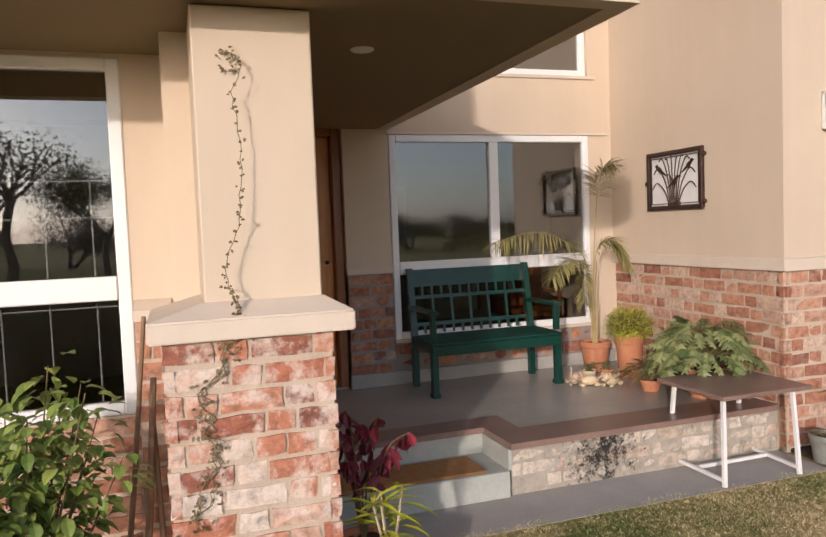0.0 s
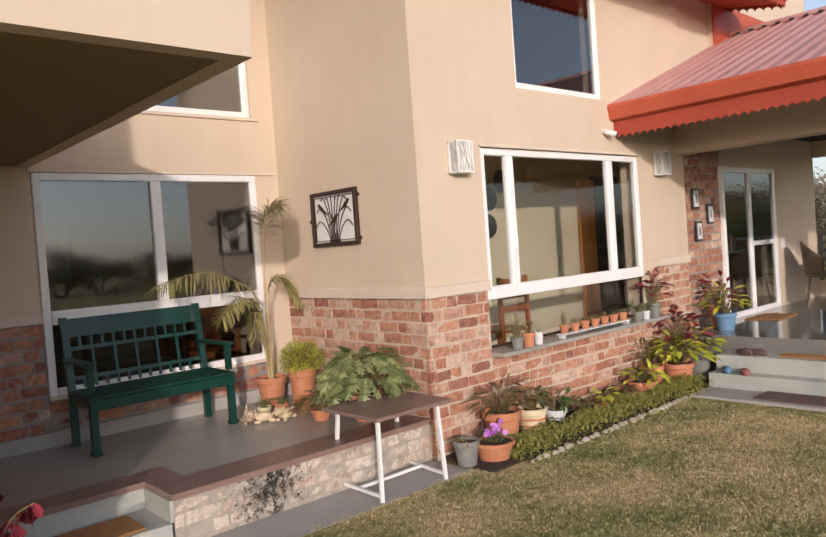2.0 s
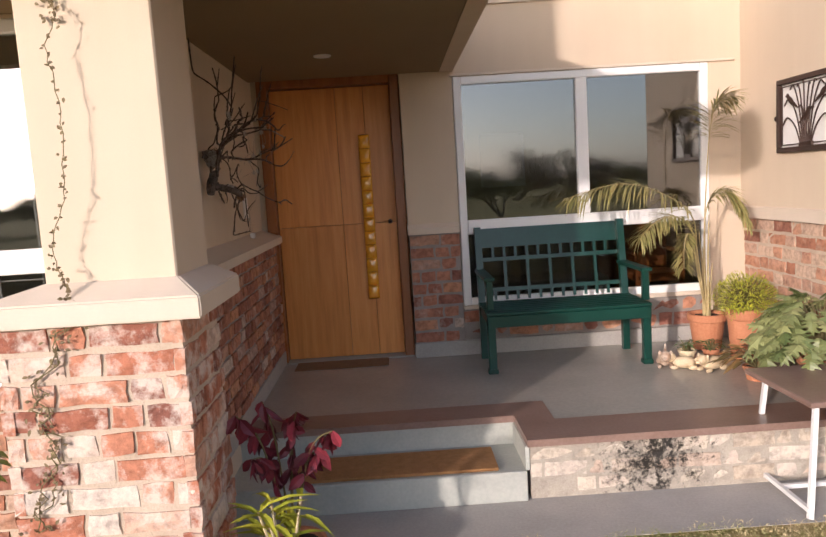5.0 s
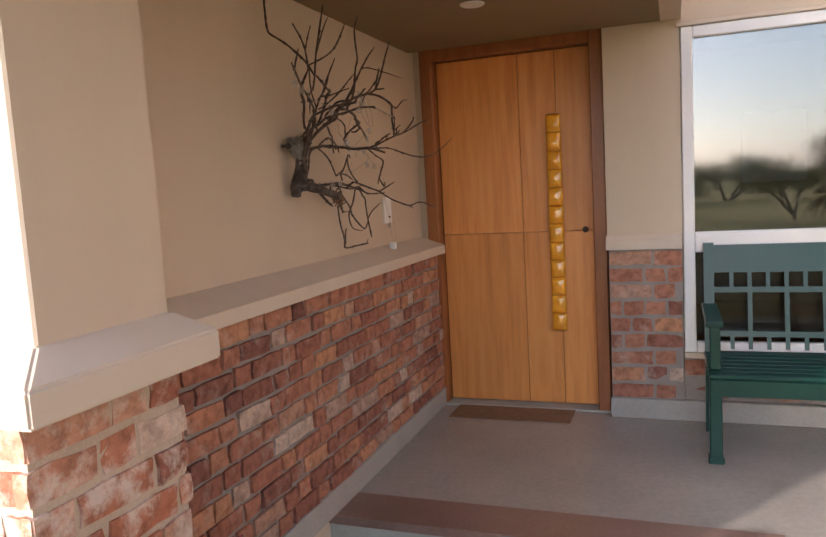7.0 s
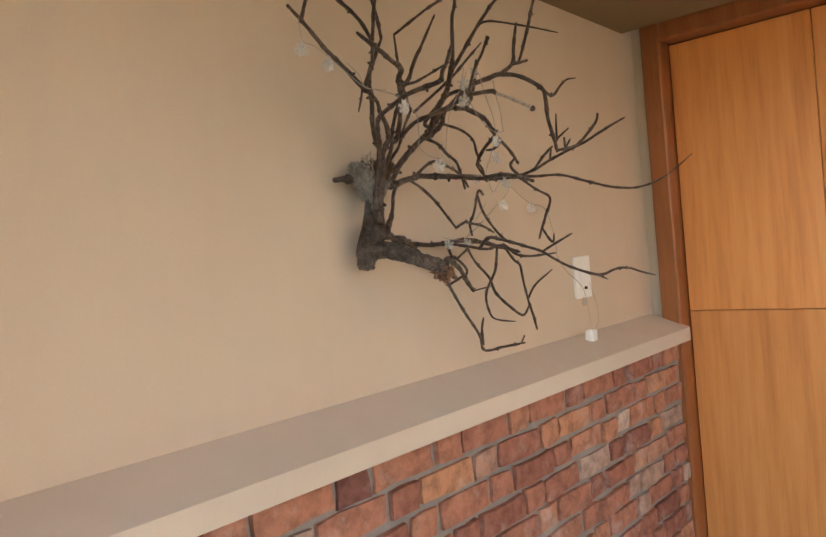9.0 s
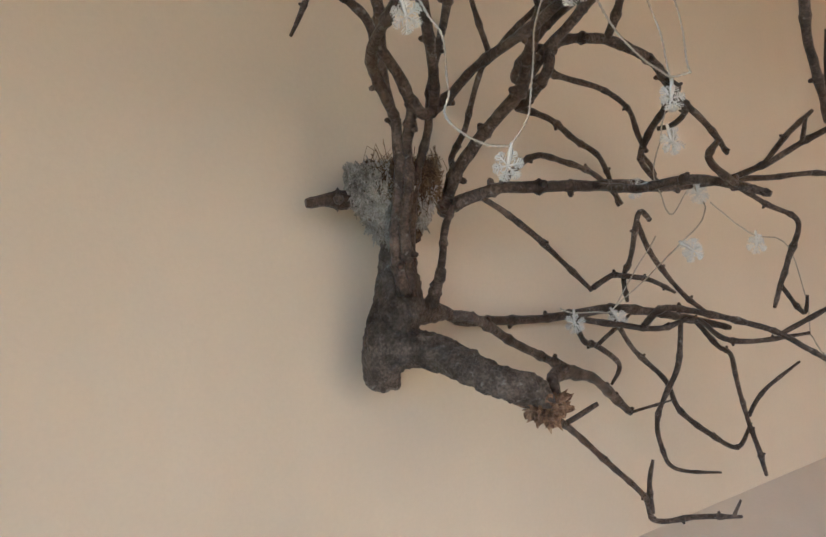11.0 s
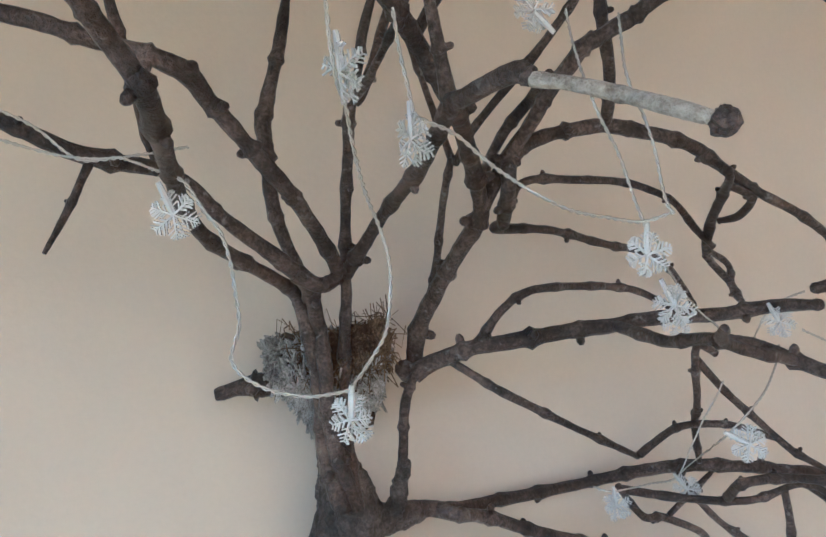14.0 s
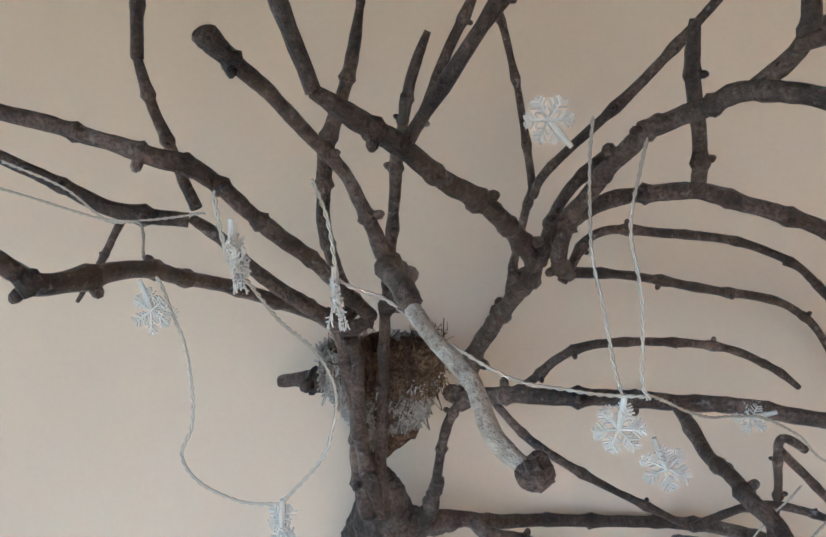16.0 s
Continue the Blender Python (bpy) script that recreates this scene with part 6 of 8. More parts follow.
# dry creeper on the pillar shaft
def creeper():
    t = thing("wall_creeper", (0.27, 2.79, CAP1), "thin dry creeper with tiny leaves climbing the pillar", "creeper")
    rnd = random.Random(51)
    bs, bl = bmesh.new(), bmesh.new()
    pts = []
    way = [(0.27, 2.70, 1.375), (0.262, 2.72, 1.432), (0.239, 2.72, 1.508), (0.248, 2.72, 1.60), (0.287, 2.72, 1.706), (0.302, 2.72, 1.817), (0.31, 2.72, 1.946), (0.302, 2.72, 2.076), (0.292, 2.72, 2.186), (0.325, 2.73, 2.28), (0.30, 2.77, 2.335), (0.27, 2.798, 2.34)]
    for q in catmull(way, 4):
        pts.append(Vector(q) + Vector((rnd.gauss(0, 0.003), 0, 0)))
    tube(bs, pts, 0.0016, 5)
    for p in pts:
        for j in range(4 if p.z < 1.5 else 1 + (rnd.random() < 0.6)):
            d = Vector((rnd.gauss(0, 1), -rnd.uniform(0.3, 1.2), rnd.gauss(0, 0.8))).normalized()
            leaf(bl, p + Vector((rnd.gauss(0, 0.008), 0, rnd.gauss(0, 0.008))), d, Vector((0, -1, 0.3)), rnd.uniform(0.009, 0.019), rnd.uniform(0.007, 0.012), 0.3, 0.4)
    for j in range(14):
        q = Vector((0.24 + 0.07 * rnd.random(), 2.785, 2.27 + 0.06 * rnd.random()))
        leaf(bl, q, Vector((rnd.gauss(0, 1), -0.5, rnd.gauss(0, 1))), Vector((0, -1, 0)), 0.014, 0.010)
    low = [(0.265, 2.71, 1.33), (0.213, 2.712, 1.23), (0.15, 2.714, 1.08), (0.152, 2.714, 0.95), (0.169, 2.714, 0.84), (0.113, 2.714, 0.72), (0.09, 2.714, 0.60)]
    for k in range(2):
        run = [Vector(q) + Vector((rnd.gauss(0, 0.018), rnd.uniform(-0.006, 0.004), 0)) for q in catmull(low, 5)]
        tube(bs, run, 0.0022, 5)
        for q in run:
            for j in range(2):
                d = Vector((rnd.gauss(0, 1), -rnd.uniform(0.1, 0.5), rnd.gauss(0, 0.8))).normalized()
                leaf(bl, q + Vector((rnd.gauss(0, 0.022), 0, rnd.gauss(0, 0.02))), d, Vector((0, -1, 0.3)), rnd.uniform(0.012, 0.024), rnd.uniform(0.007, 0.012), 0.3, 0.4)
    part("vine", bs, M_STEM, t)
    tagged(part("leaves", bl, leaf_mat("olive dry leaf", (0.10, 0.065, 0.03), (0.23, 0.17, 0.08)), t), kind="stuff")


creeper()

# ---------- bed and pots along the front wall ----------
structure("bed_soil", boxed(4.10, 7.45, 3.36, FY + 0.03, -0.05, 0.025, 0.01), M_SOIL, "dark soil bed along the front wall", "flower bed")
potted("grey_pot", (4.09, 3.62, 0.02), 0.10, 0.19, M_GREYPOT, "low grey glazed pot with sparse dry plant", tuft(8, 0.07, 0.02, M_CROTON, 0.06, 61, 0.05))


def petunia(owner, c):
    tuft(26, 0.06, 0.025, M_LEAF, 0.12, 62, 0.08)(owner, c)
    rnd = random.Random(63)
    bm = bmesh.new()
    for i in range(16):
        p = c + Vector((rnd.uniform(-0.14, 0.10), rnd.uniform(-0.1, 0.05), rnd.uniform(0.06, 0.15)))
        ax = Vector((rnd.uniform(-0.6, 0.1), -1, rnd.uniform(0.1, 0.7))).normalized()
        u = ax.orthogonal().normalized()
        w = ax.cross(u)
        cen = bm.verts.new(p - ax * 0.012)
        ring = [bm.verts.new(p + (u * math.cos(k * math.pi / 5) + w * math.sin(k * math.pi / 5)) * (0.024 if k % 2 else 0.019)) for k in range(10)]
        for k in range(10):
            bm.faces.new((cen, ring[k], ring[(k + 1) % 10]))
    tagged(part("flowers", bm, M_PURPLE, owner, "purple petunia flowers"), kind="stuff")


potted("petunia_bowl", (4.33, 3.56, 0.02), 0.16, 0.14, M_TERRA, "wide terracotta bowl with purple petunias", petunia)
potted("croton_pot", (4.60, 3.70, 0.02), 0.155, 0.30, M_TERRA, "terracotta pot with spiky brown-green croton", tuft(60, 0.17, 0.028, M_CROTON, 0.2, 64, 0.22, True, 0.3))
striped = potted("striped_pot", (4.93, 3.66, 0.02), 0.125, 0.26, M_CREAMPOT, "cream and brown striped pot with small shrub", tuft(36, 0.10, 0.04, M_CROTON, 0.14, 65, 0.2))
for zz, rr in ((0.05, 0.098), (0.11, 0.110), (0.165, 0.118)):
    part("painted_band", lathe(bmesh.new(), [(rr * 0.9, zz), (rr + 0.002, zz + 0.002), (rr + 0.006, zz + 0.018), (rr * 0.9, zz + 0.022)], 28, (4.93, 3.66, 0.02)), M_TERRA, striped, "brown painted band")
potted("white_pot", (5.33, 3.72, 0.02), 0.10, 0.16, M_WHITEPOT, "whitewashed pot with fresh green plant", tuft(60, 0.09, 0.035, M_LEAF, 0.16, 66, 0.18))
potted("small_dark_pot", (5.08, 3.56, 0.02), 0.08, 0.11, M_BLACKPOT, "small black pot with low plant", tuft(14, 0.06, 0.02, M_LEAF, 0.07, 67, 0.05))
for k, (x, y, s) in enumerate([(5.68, 3.66, 0.10), (6.02, 3.68, 0.09), (6.30, 3.66, 0.085)]):
    potted("rosette_pot", (x, y, 0.02), s, 0.10, M_TERRA if k else M_BLACKPOT, "low pot with brownish rosette plant", tuft(34, 0.10, 0.035, M_CROTON if k % 2 == 0 else M_YLEAF, 0.12, 68 + k, 0.10))
potted("yellow_leaf_pot", (6.62, 3.62, 0.02), 0.15, 0.19, M_TERRA, "terracotta bowl with yellow-green leaves", tuft(44, 0.12, 0.05, M_YLEAF, 0.2, 72, 0.12))
potted("yellow_croton", (7.30, 3.60, 0.02), 0.16, 0.26, M_TERRA, "terracotta pot with bright yellow-green foliage", tuft(90, 0.15, 0.055, M_YLEAF, 0.26, 73, 0.26))
potted("grey_jar", (7.72, 3.58, 0.02), 0.14, 0.32, M_GREYPOT, "bulging grey stone jar with yellow-green leaves", tuft(40, 0.14, 0.05, M_YLEAF, 0.2, 74, 0.24), rim=False)
potted("purple_plant", (7.62, 3.74, 0.02), 0.13, 0.34, M_TERRA, "dark purple leafy plant in a clay pot", tuft(60, 0.15, 0.07, M_REDLEAF, 0.26, 75, 0.42))
potted("purple_plant", (7.05, 3.76, 0.02), 0.12, 0.26, M_TERRA, "dark green bushy plant in a clay pot", tuft(40, 0.13, 0.05, M_CROTON, 0.2, 76, 0.25))

hb, rnd = bmesh.new(), random.Random(81)
for i in range(9500):
    x = rnd.uniform(4.36, 7.40)
    y = 3.47 + rnd.gauss(0, 0.085) - 0.01 * math.sin(x * 2)
    h = 0.17 * (1 - min(1, ((y - 3.47) / 0.22) ** 2)) * (0.8 + 0.5 * noise.noise(Vector((x * 4, y * 4, 0))))
    z = 0.02 + h * rnd.random() ** 0.6
    leaf(hb, Vector((x, y, z)), Vector((rnd.gauss(0, 1), rnd.gauss(0, 1), rnd.gauss(0.3, 0.7))), Vector((0, 0, 1)), rnd.uniform(0.02, 0.045), rnd.uniform(0.008, 0.016), 0.3, 0.3)
tagged(part("border_plants", hb, leaf_mat("mossy border leaf", (0.13, 0.15, 0.03), (0.42, 0.38, 0.09)), None), "low mossy green border plants along the bed", "border plants", kind="stuff")
M_PEBBLE = grainy("whitish edging stone", (0.32, 0.27, 0.20), (0.56, 0.50, 0.41), 12, 90, 0.85, 0.4)
for i in range(34):
    x = 4.45 + i * 0.088 + rnd.uniform(-0.02, 0.02)
    bm = bmesh.new()
    bmesh.ops.create_icosphere(bm, subdivisions=2, radius=rnd.uniform(0.018, 0.036))
    for v in bm.verts:
        v.co += v.co.normalized() * 0.012 * noise.noise(v.co * 30 + Vector((i, 0, 0)))
        v.co.z *= 0.7
    bmesh.ops.translate(bm, verts=bm.verts, vec=(x, 3.31 + rnd.uniform(-0.012, 0.012) + 0.02 * math.sin(x), 0.015))
    tagged(part("edging_stone", bm, M_PEBBLE, None), "rough whitish stone edging the flower bed", "stone", "bed edging stones")

# small pots on the window sill
tray = tagged(part("sill_tray", boxed(5.62, 6.78, FY - 0.10, FY - 0.02, W2Z0 + 0.03, W2Z0 + 0.042, 0.003), M_WHITEPOT, None), "narrow pale tray with clay pots on the sill", "tray")
for x in (5.66, 6.74):
    part("tray_foot", boxed(x - 0.012, x + 0.012, FY - 0.09, FY - 0.03, W2Z0 + 0.0, W2Z0 + 0.03), M_WHITEPOT, tray)
for k in range(7):
    potted("sill_pot", (5.70 + k * 0.165, FY - 0.06, W2Z0 + 0.042), 0.047, 0.08, M_TERRA, "tiny terracotta pot with a succulent on the tray", tuft(10, 0.04, 0.014, M_LEAF if k % 2 else M_CROTON, 0.035, 90 + k, 0.05 if k else 0.14), group="sill pots")
potted("sill_plant", (5.02, FY - 0.06, W2Z0), 0.06, 0.10, M_GREYPOT, "dry straw-coloured plant in a grey sill pot", tuft(26, 0.09, 0.014, M_PALM, 0.08, 101, 0.2))
potted("sill_plant", (5.16, FY - 0.07, W2Z0), 0.06, 0.12, M_TERRA, "terracotta sill pot with sparse plant", tuft(12, 0.06, 0.015, M_CROTON, 0.06, 102, 0.12))
potted("sill_plant", (5.30, FY - 0.07, W2Z0), 0.045, 0.11, M_WHITEPOT, "white cylinder pot on the sill", tuft(5, 0.04, 0.012, M_LEAF, 0.03, 103, 0.04), rim=False)
potted("sill_plant", (6.98, FY - 0.06, W2Z0), 0.055, 0.10, M_GREYPOT, "grey sill pot with trailing green plant", tuft(30, 0.07, 0.03, M_LEAF, 0.12, 104, 0.1))
potted("sill_plant", (7.12, FY - 0.07, W2Z0), 0.045, 0.09, M_WHITEPOT, "white sill pot with green sprigs", tuft(14, 0.06, 0.02, M_LEAF, 0.07, 105, 0.1))
potted("sill_plant", (7.32, FY - 0.06, W2Z0), 0.07, 0.15, M_GREYPOT, "grey pot with tall dark red foliage", tuft(40, 0.11, 0.055, M_REDLEAF, 0.12, 106, 0.3))

# ---------- mats ----------
M_THINMAT = grainy("thin brown fibre mat", (0.20, 0.115, 0.06), (0.32, 0.20, 0.11), 25, 220, 0.95, 0.8, 0.006)


def mat_thing(x0, x1, y0, y1, z, mat, label, thick=0.018):
    bm = bmesh.new()
    box(bm, x0, x1, y0, y1, z + 0.001, z + thick, 0.003)
    tagged(part("door_mat", bm, mat, None), label, "mat")


mat_thing(0.72, 1.80, 3.99, 4.30, 0.165, M_COIR, "orange-brown coir mat on the entrance step")
mat_thing(0.50, 1.22, 5.72, 5.98, FLOOR, M_THINMAT, "thin brown mat before the front door", 0.007)


# ---------- iron picture ----------
def iron_picture():
    t = thing("iron_picture", (PX, 4.99, 2.0), "dark iron wall picture of birds on reeds with white backing", "wall art")
    y0, y1, z0, z1 = 4.655, 5.335, 1.745, 2.235
    part("backing", boxed(PX - 0.012, PX - 0.002, y0 + 0.03, y1 - 0.03, z0 + 0.03, z1 - 0.03), M_WHITE, t, "white backing board")
    for a in ((y0, y1, z0, z0 + 0.035), (y0, y1, z1 - 0.035, z1), (y0, y0 + 0.035, z0 + 0.035, z1 - 0.035), (y1 - 0.035, y1, z0 + 0.035, z1 - 0.035)):
        part("frame_bar", boxed(PX - 0.035, PX - 0.001, *a, 0.004), M_IRON, t)
    for a in ((y0 + 0.045, y1 - 0.045, z0 + 0.048, z0 + 0.054), (y0 + 0.045, y1 - 0.045, z1 - 0.054, z1 - 0.048), (y0 + 0.045, y0 + 0.051, z0 + 0.054, z1 - 0.054), (y1 - 0.051, y1 - 0.045, z0 + 0.054, z1 - 0.054)):
        part("inner_line", boxed(PX - 0.024, PX - 0.014, *a), M_IRON, t)
    cy = (y0 + y1) / 2
    # reeds fan out from a clump; outer ones bend over
    for foot, reach, rise, fall in ((-0.05, -0.27, 0.17, 0.05), (-0.04, -0.26, 0.28, 0.04), (-0.03, -0.20, 0.37, 0.02), (-0.02, -0.12, 0.38, 0.0), (0.0, -0.05, 0.37, 0.0), (0.01, 0.03, 0.39, 0.0), (0.02, 0.10, 0.37, 0.0), (0.03, 0.18, 0.38, 0.02), (0.04, 0.25, 0.30, 0.04), (0.05, 0.27, 0.18, 0.05), (-0.02, 0.07, 0.24, 0.0), (0.02, -0.09, 0.22, 0.0)):
        p0 = (PX - 0.026, cy + foot, z0 + 0.03)
        p1 = (PX - 0.026, cy + foot + (reach - foot) * 0.30, z0 + 0.05 + rise * 0.62)
        p2 = (PX - 0.026, cy + foot + (reach - foot) * 0.72, z0 + 0.05 + rise)
        p3 = (PX - 0.026, cy + reach, z0 + 0.05 + rise - fall)
        part("reed", tubed(catmull([p0, p1, p2, p3], 6), 0.0048, 5), M_IRON, t)
    part("clump", boxed(PX - 0.032, PX - 0.012, cy - 0.075, cy + 0.075, z0 + 0.03, z0 + 0.062, 0.006), M_IRON, t)
    for dy, z, f in ((0.17, 2.085, 1), (-0.19, 2.10, -1), (-0.01, 1.98, -1)):
        bm = bmesh.new()
        c = Vector((PX - 0.028, cy + dy, z))
        bmesh.ops.create_icosphere(bm, subdivisions=2, radius=0.030, matrix=Matrix.Translation(c) @ Matrix.Rotation(radians(38 * f), 4, "X") @ Matrix.Diagonal((0.22, 1.45, 0.72, 1)))
        bmesh.ops.create_icosphere(bm, subdivisions=2, radius=0.018, matrix=Matrix.Translation(c + Vector((0, 0.036 * f, 0.032))) @ Matrix.Diagonal((0.3, 1, 1, 1)))
        tube(bm, [c + Vector((0, 0.05 * f, 0.034)), c + Vector((0, 0.066 * f, 0.030))], [0.006, 0.001], 4)
        tube(bm, [c + Vector((0, -0.03 * f, -0.02)), c + Vector((0, -0.085 * f, -0.055))], [0.011, 0.004], 4)
        part("bird_shape", bm, M_IRON, t)
    for z in (1.80, 2.17):
        bm = bmesh.new()
        bmesh.ops.create_icosphere(bm, subdivisions=2, radius=0.02, matrix=Matrix.Translation((PX - 0.018, y0 - 0.012, z)))
        part("side_knob", bm, M_IRON, t)
    bm = bmesh.new()
    bmesh.ops.create_icosphere(bm, subdivisions=2, radius=0.022, matrix=Matrix.Translation((PX - 0.018, y1 + 0.012, 1.98)))
    part("side_knob", bm, M_IRON, t)


iron_picture()


# ---------- wall lamps and camera ----------
def wall_lamp(x, z, y=FY):
    t = thing("wall_lamp", (x, y, z), "white box wall lamp with cut-out branch pattern, switched off", "wall lamp", "front wall lamps")
    w, d, h = 0.17, 0.12, 0.26
    part("back_plate", boxed(x - 0.05, x + 0.05, y - 0.012, y - 0.001, z + 0.05, z + h - 0.05), M_WHITE, t)
    part("diffuser", boxed(x - w / 2 + 0.012, x + w / 2 - 0.012, y - d + 0.012, y - 0.014, z + 0.01, z + h - 0.01), M_SWITCH, t, "frosted inner box")
    for sx in (-1, 1):
        for yy in (y - d, y - 0.022):
            part("corner_post", boxed(x + sx * (w / 2) - 0.006, x + sx * (w / 2) + 0.006, yy, yy + 0.012, z, z + h), M_WHITE, t)
    for zz in (z, z + h - 0.014):
        part("rim", boxed(x - w / 2 - 0.006, x + w / 2 + 0.006, y - d - 0.001, y - 0.008, zz, zz + 0.014), M_WHITE, t)
    rnd = random.Random(int(x * 10))
    M = grainy("grey lattice paint", (0.40, 0.40, 0.38), (0.55, 0.55, 0.52), 8, 60, 0.6, 0.1)
    for k in range(9):
        a = Vector((x + rnd.uniform(-w / 2, w / 2), y - d + 0.004, z + 0.015))
        b = Vector((x + rnd.uniform(-w / 2, w / 2), y - d + 0.004, z + h - 0.015))
        part("lattice_bar", tubed([a, a.lerp(b, 0.5) + Vector((rnd.uniform(-0.03, 0.03), 0, 0)), b], 0.0035, 4), M, t)
        a = Vector((x - w / 2 + 0.004, y - d + rnd.uniform(0.01, d - 0.02), z + 0.015))
        b = Vector((x - w / 2 + 0.004, y - d + rnd.uniform(0.01, d - 0.02), z + h - 0.015))
        part("lattice_bar", tubed([a, b], 0.0035, 4), M, t)


wall_lamp(4.47, 2.25)
wall_lamp(7.66, 2.28)
cc = thing("security_camera", (6.66, FY, 2.70), "small white security camera under the eave", "camera")
part("bracket", tubed([(6.62, FY, 2.715), (6.62, FY - 0.05, 2.71)], 0.024, 12), M_WHITE, cc)
part("body", tubed([(6.62, FY - 0.045, 2.70), (6.70, FY - 0.10, 2.675)], 0.028, 14), M_WHITE, cc)
part("lens", tubed([(6.70, FY - 0.10, 2.675), (6.712, FY - 0.108, 2.671)], 0.023, 14), M_BLACKPOT, cc)

# ---------- veranda ----------
VF = 0.48
VX = 7.95
structure("floor_veranda", boxed(VX, 12.7, -4.0, FY + 0.05, 0.0, VF, 0.004), grainy("glossy veranda stone", (0.17, 0.16, 0.14), (0.26, 0.245, 0.22), 2, 40, 0.08, 0.03), "glossy grey stone veranda floor", "floor")
structure("step_veranda_upper", boxed(VX - 0.32, VX - 0.002, -4.0, 3.35, 0.0, 0.325, 0.005), M_PALESTONE, "pale stone veranda step", "step")
structure("step_veranda_lower", boxed(VX - 0.50, VX - 0.322, -4.0, 3.35, 0.0, 0.165, 0.005), M_PALESTONE, "pale stone veranda step", "step")
structure("pavement_veranda", boxed(7.0, VX - 0.52, -4.0, 3.32, -0.1, 0.025, 0.005), M_CONC, "pale concrete strip before the veranda steps", "pavement")
tagged(part("door_mat", boxed(7.72, VX - 0.05, 2.15, 2.75, 0.327, 0.342, 0.004), M_COIR, None), "orange coir mat on the veranda step", "mat")
tagged(part("door_mat", boxed(7.08, 7.42, 1.9, 2.75, 0.027, 0.042, 0.004), M_MAT2, None), "dark brown mat on the pavement", "mat")
tagged(part("door_mat", boxed(9.3, 9.9, 3.35, 3.75, VF + 0.001, VF + 0.015, 0.004), M_COIR, None), "brown mat before the sliding door", "mat")


def shoe(x, y, z, turn, mat, label):
    bm = bmesh.new()
    bmesh.ops.create_icosphere(bm, subdivisions=3, radius=0.05, matrix=Matrix.Diagonal((2.5, 0.95, 0.8, 1)))
    for v in bm.verts:
        v.co.z = max(v.co.z, -0.02) + 0.02
        if v.co.x < -0.02 and v.co.z > 0.035:
            v.co.z += 0.012
    bmesh.ops.transform(bm, matrix=pose(x, y, z, 0, 0, turn), verts=bm.verts)
    tagged(part("shoe", bm, mat, None), label, "shoe", "shoes on the steps")


M_BLUE = grainy("blue rubber", (0.10, 0.20, 0.32), (0.16, 0.28, 0.42), 9, 60, 0.6, 0.1)
shoe(7.75, 3.1, 0.325, 60, M_MAT2, "dark brown shoe on the veranda step")
shoe(7.78, 2.98, 0.325, 70, M_MAT2, "dark brown shoe on the veranda step")
shoe(7.55, 3.2, 0.165, 30, M_BLUE, "blue slipper on the lower step")
shoe(7.52, 3.0, 0.165, 30, grainy("dull red slipper", (0.28, 0.10, 0.09), (0.40, 0.17, 0.15), 9, 60, 0.7, 0.1), "dull red slipper on the lower step")

# sliding door
sd = tagged(new("door_2"), "white framed sliding glass door on the veranda", "door", kind="structure")
sd.matrix_world = pose(9.2, FY, VF)
for a in ((9.2, 9.27, VF, 2.42), (10.78, 10.85, VF, 2.42), (9.27, 10.78, 2.35, 2.42), (9.27, 10.78, VF, VF + 0.07), (9.98, 10.05, VF + 0.07, 2.35), (10.05, 10.78, 1.38, 1.44)):
    part("door_frame", boxed(a[0], a[1], FY - 0.01, FY + 0.05, a[2], a[3], 0.005), M_UPVC, sd)
for a, b in ((9.27, 9.98), (10.05, 10.78)):
    g = part("pane", boxed(a, b, FY + 0.015, FY + 0.021, VF + 0.07, 2.35), M_GLASS, sd)
    g.visible_shadow = False
part("handle", boxed(9.30, 9.33, FY - 0.045, FY - 0.01, 1.35, 1.55, 0.004), M_IRON, sd)
# small framed pictures on the brick panel
for k, (x, z) in enumerate([(8.50, 2.02), (8.86, 1.83), (8.55, 1.63)]):
    t = thing("small_picture", (x, FY, z), "small dark framed picture on the brick panel", "picture", "veranda pictures")
    part("frame", boxed(x - 0.075, x + 0.075, FY - 0.012, FY + 0.012, z - 0.12, z + 0.12, 0.004), M_BLACKPOT, t)
    part("print", boxed(x - 0.055, x + 0.055, FY - 0.015, FY - 0.011, z - 0.095, z + 0.095), M_WHITEPOT, t, "pale print")
    part("motif", boxed(x - 0.025, x + 0.02, FY - 0.0165, FY - 0.0148, z - 0.05, z + 0.05), M_GREYPOT, t, "dark motif")
vs_ = thing("switch_plate", (11.05, FY, 1.35), "white switch plate on the veranda wall", "switch")
part("plate", boxed(11.0, 11.1, FY - 0.012, FY - 0.001, 1.3, 1.45, 0.002), M_SWITCH, vs_)

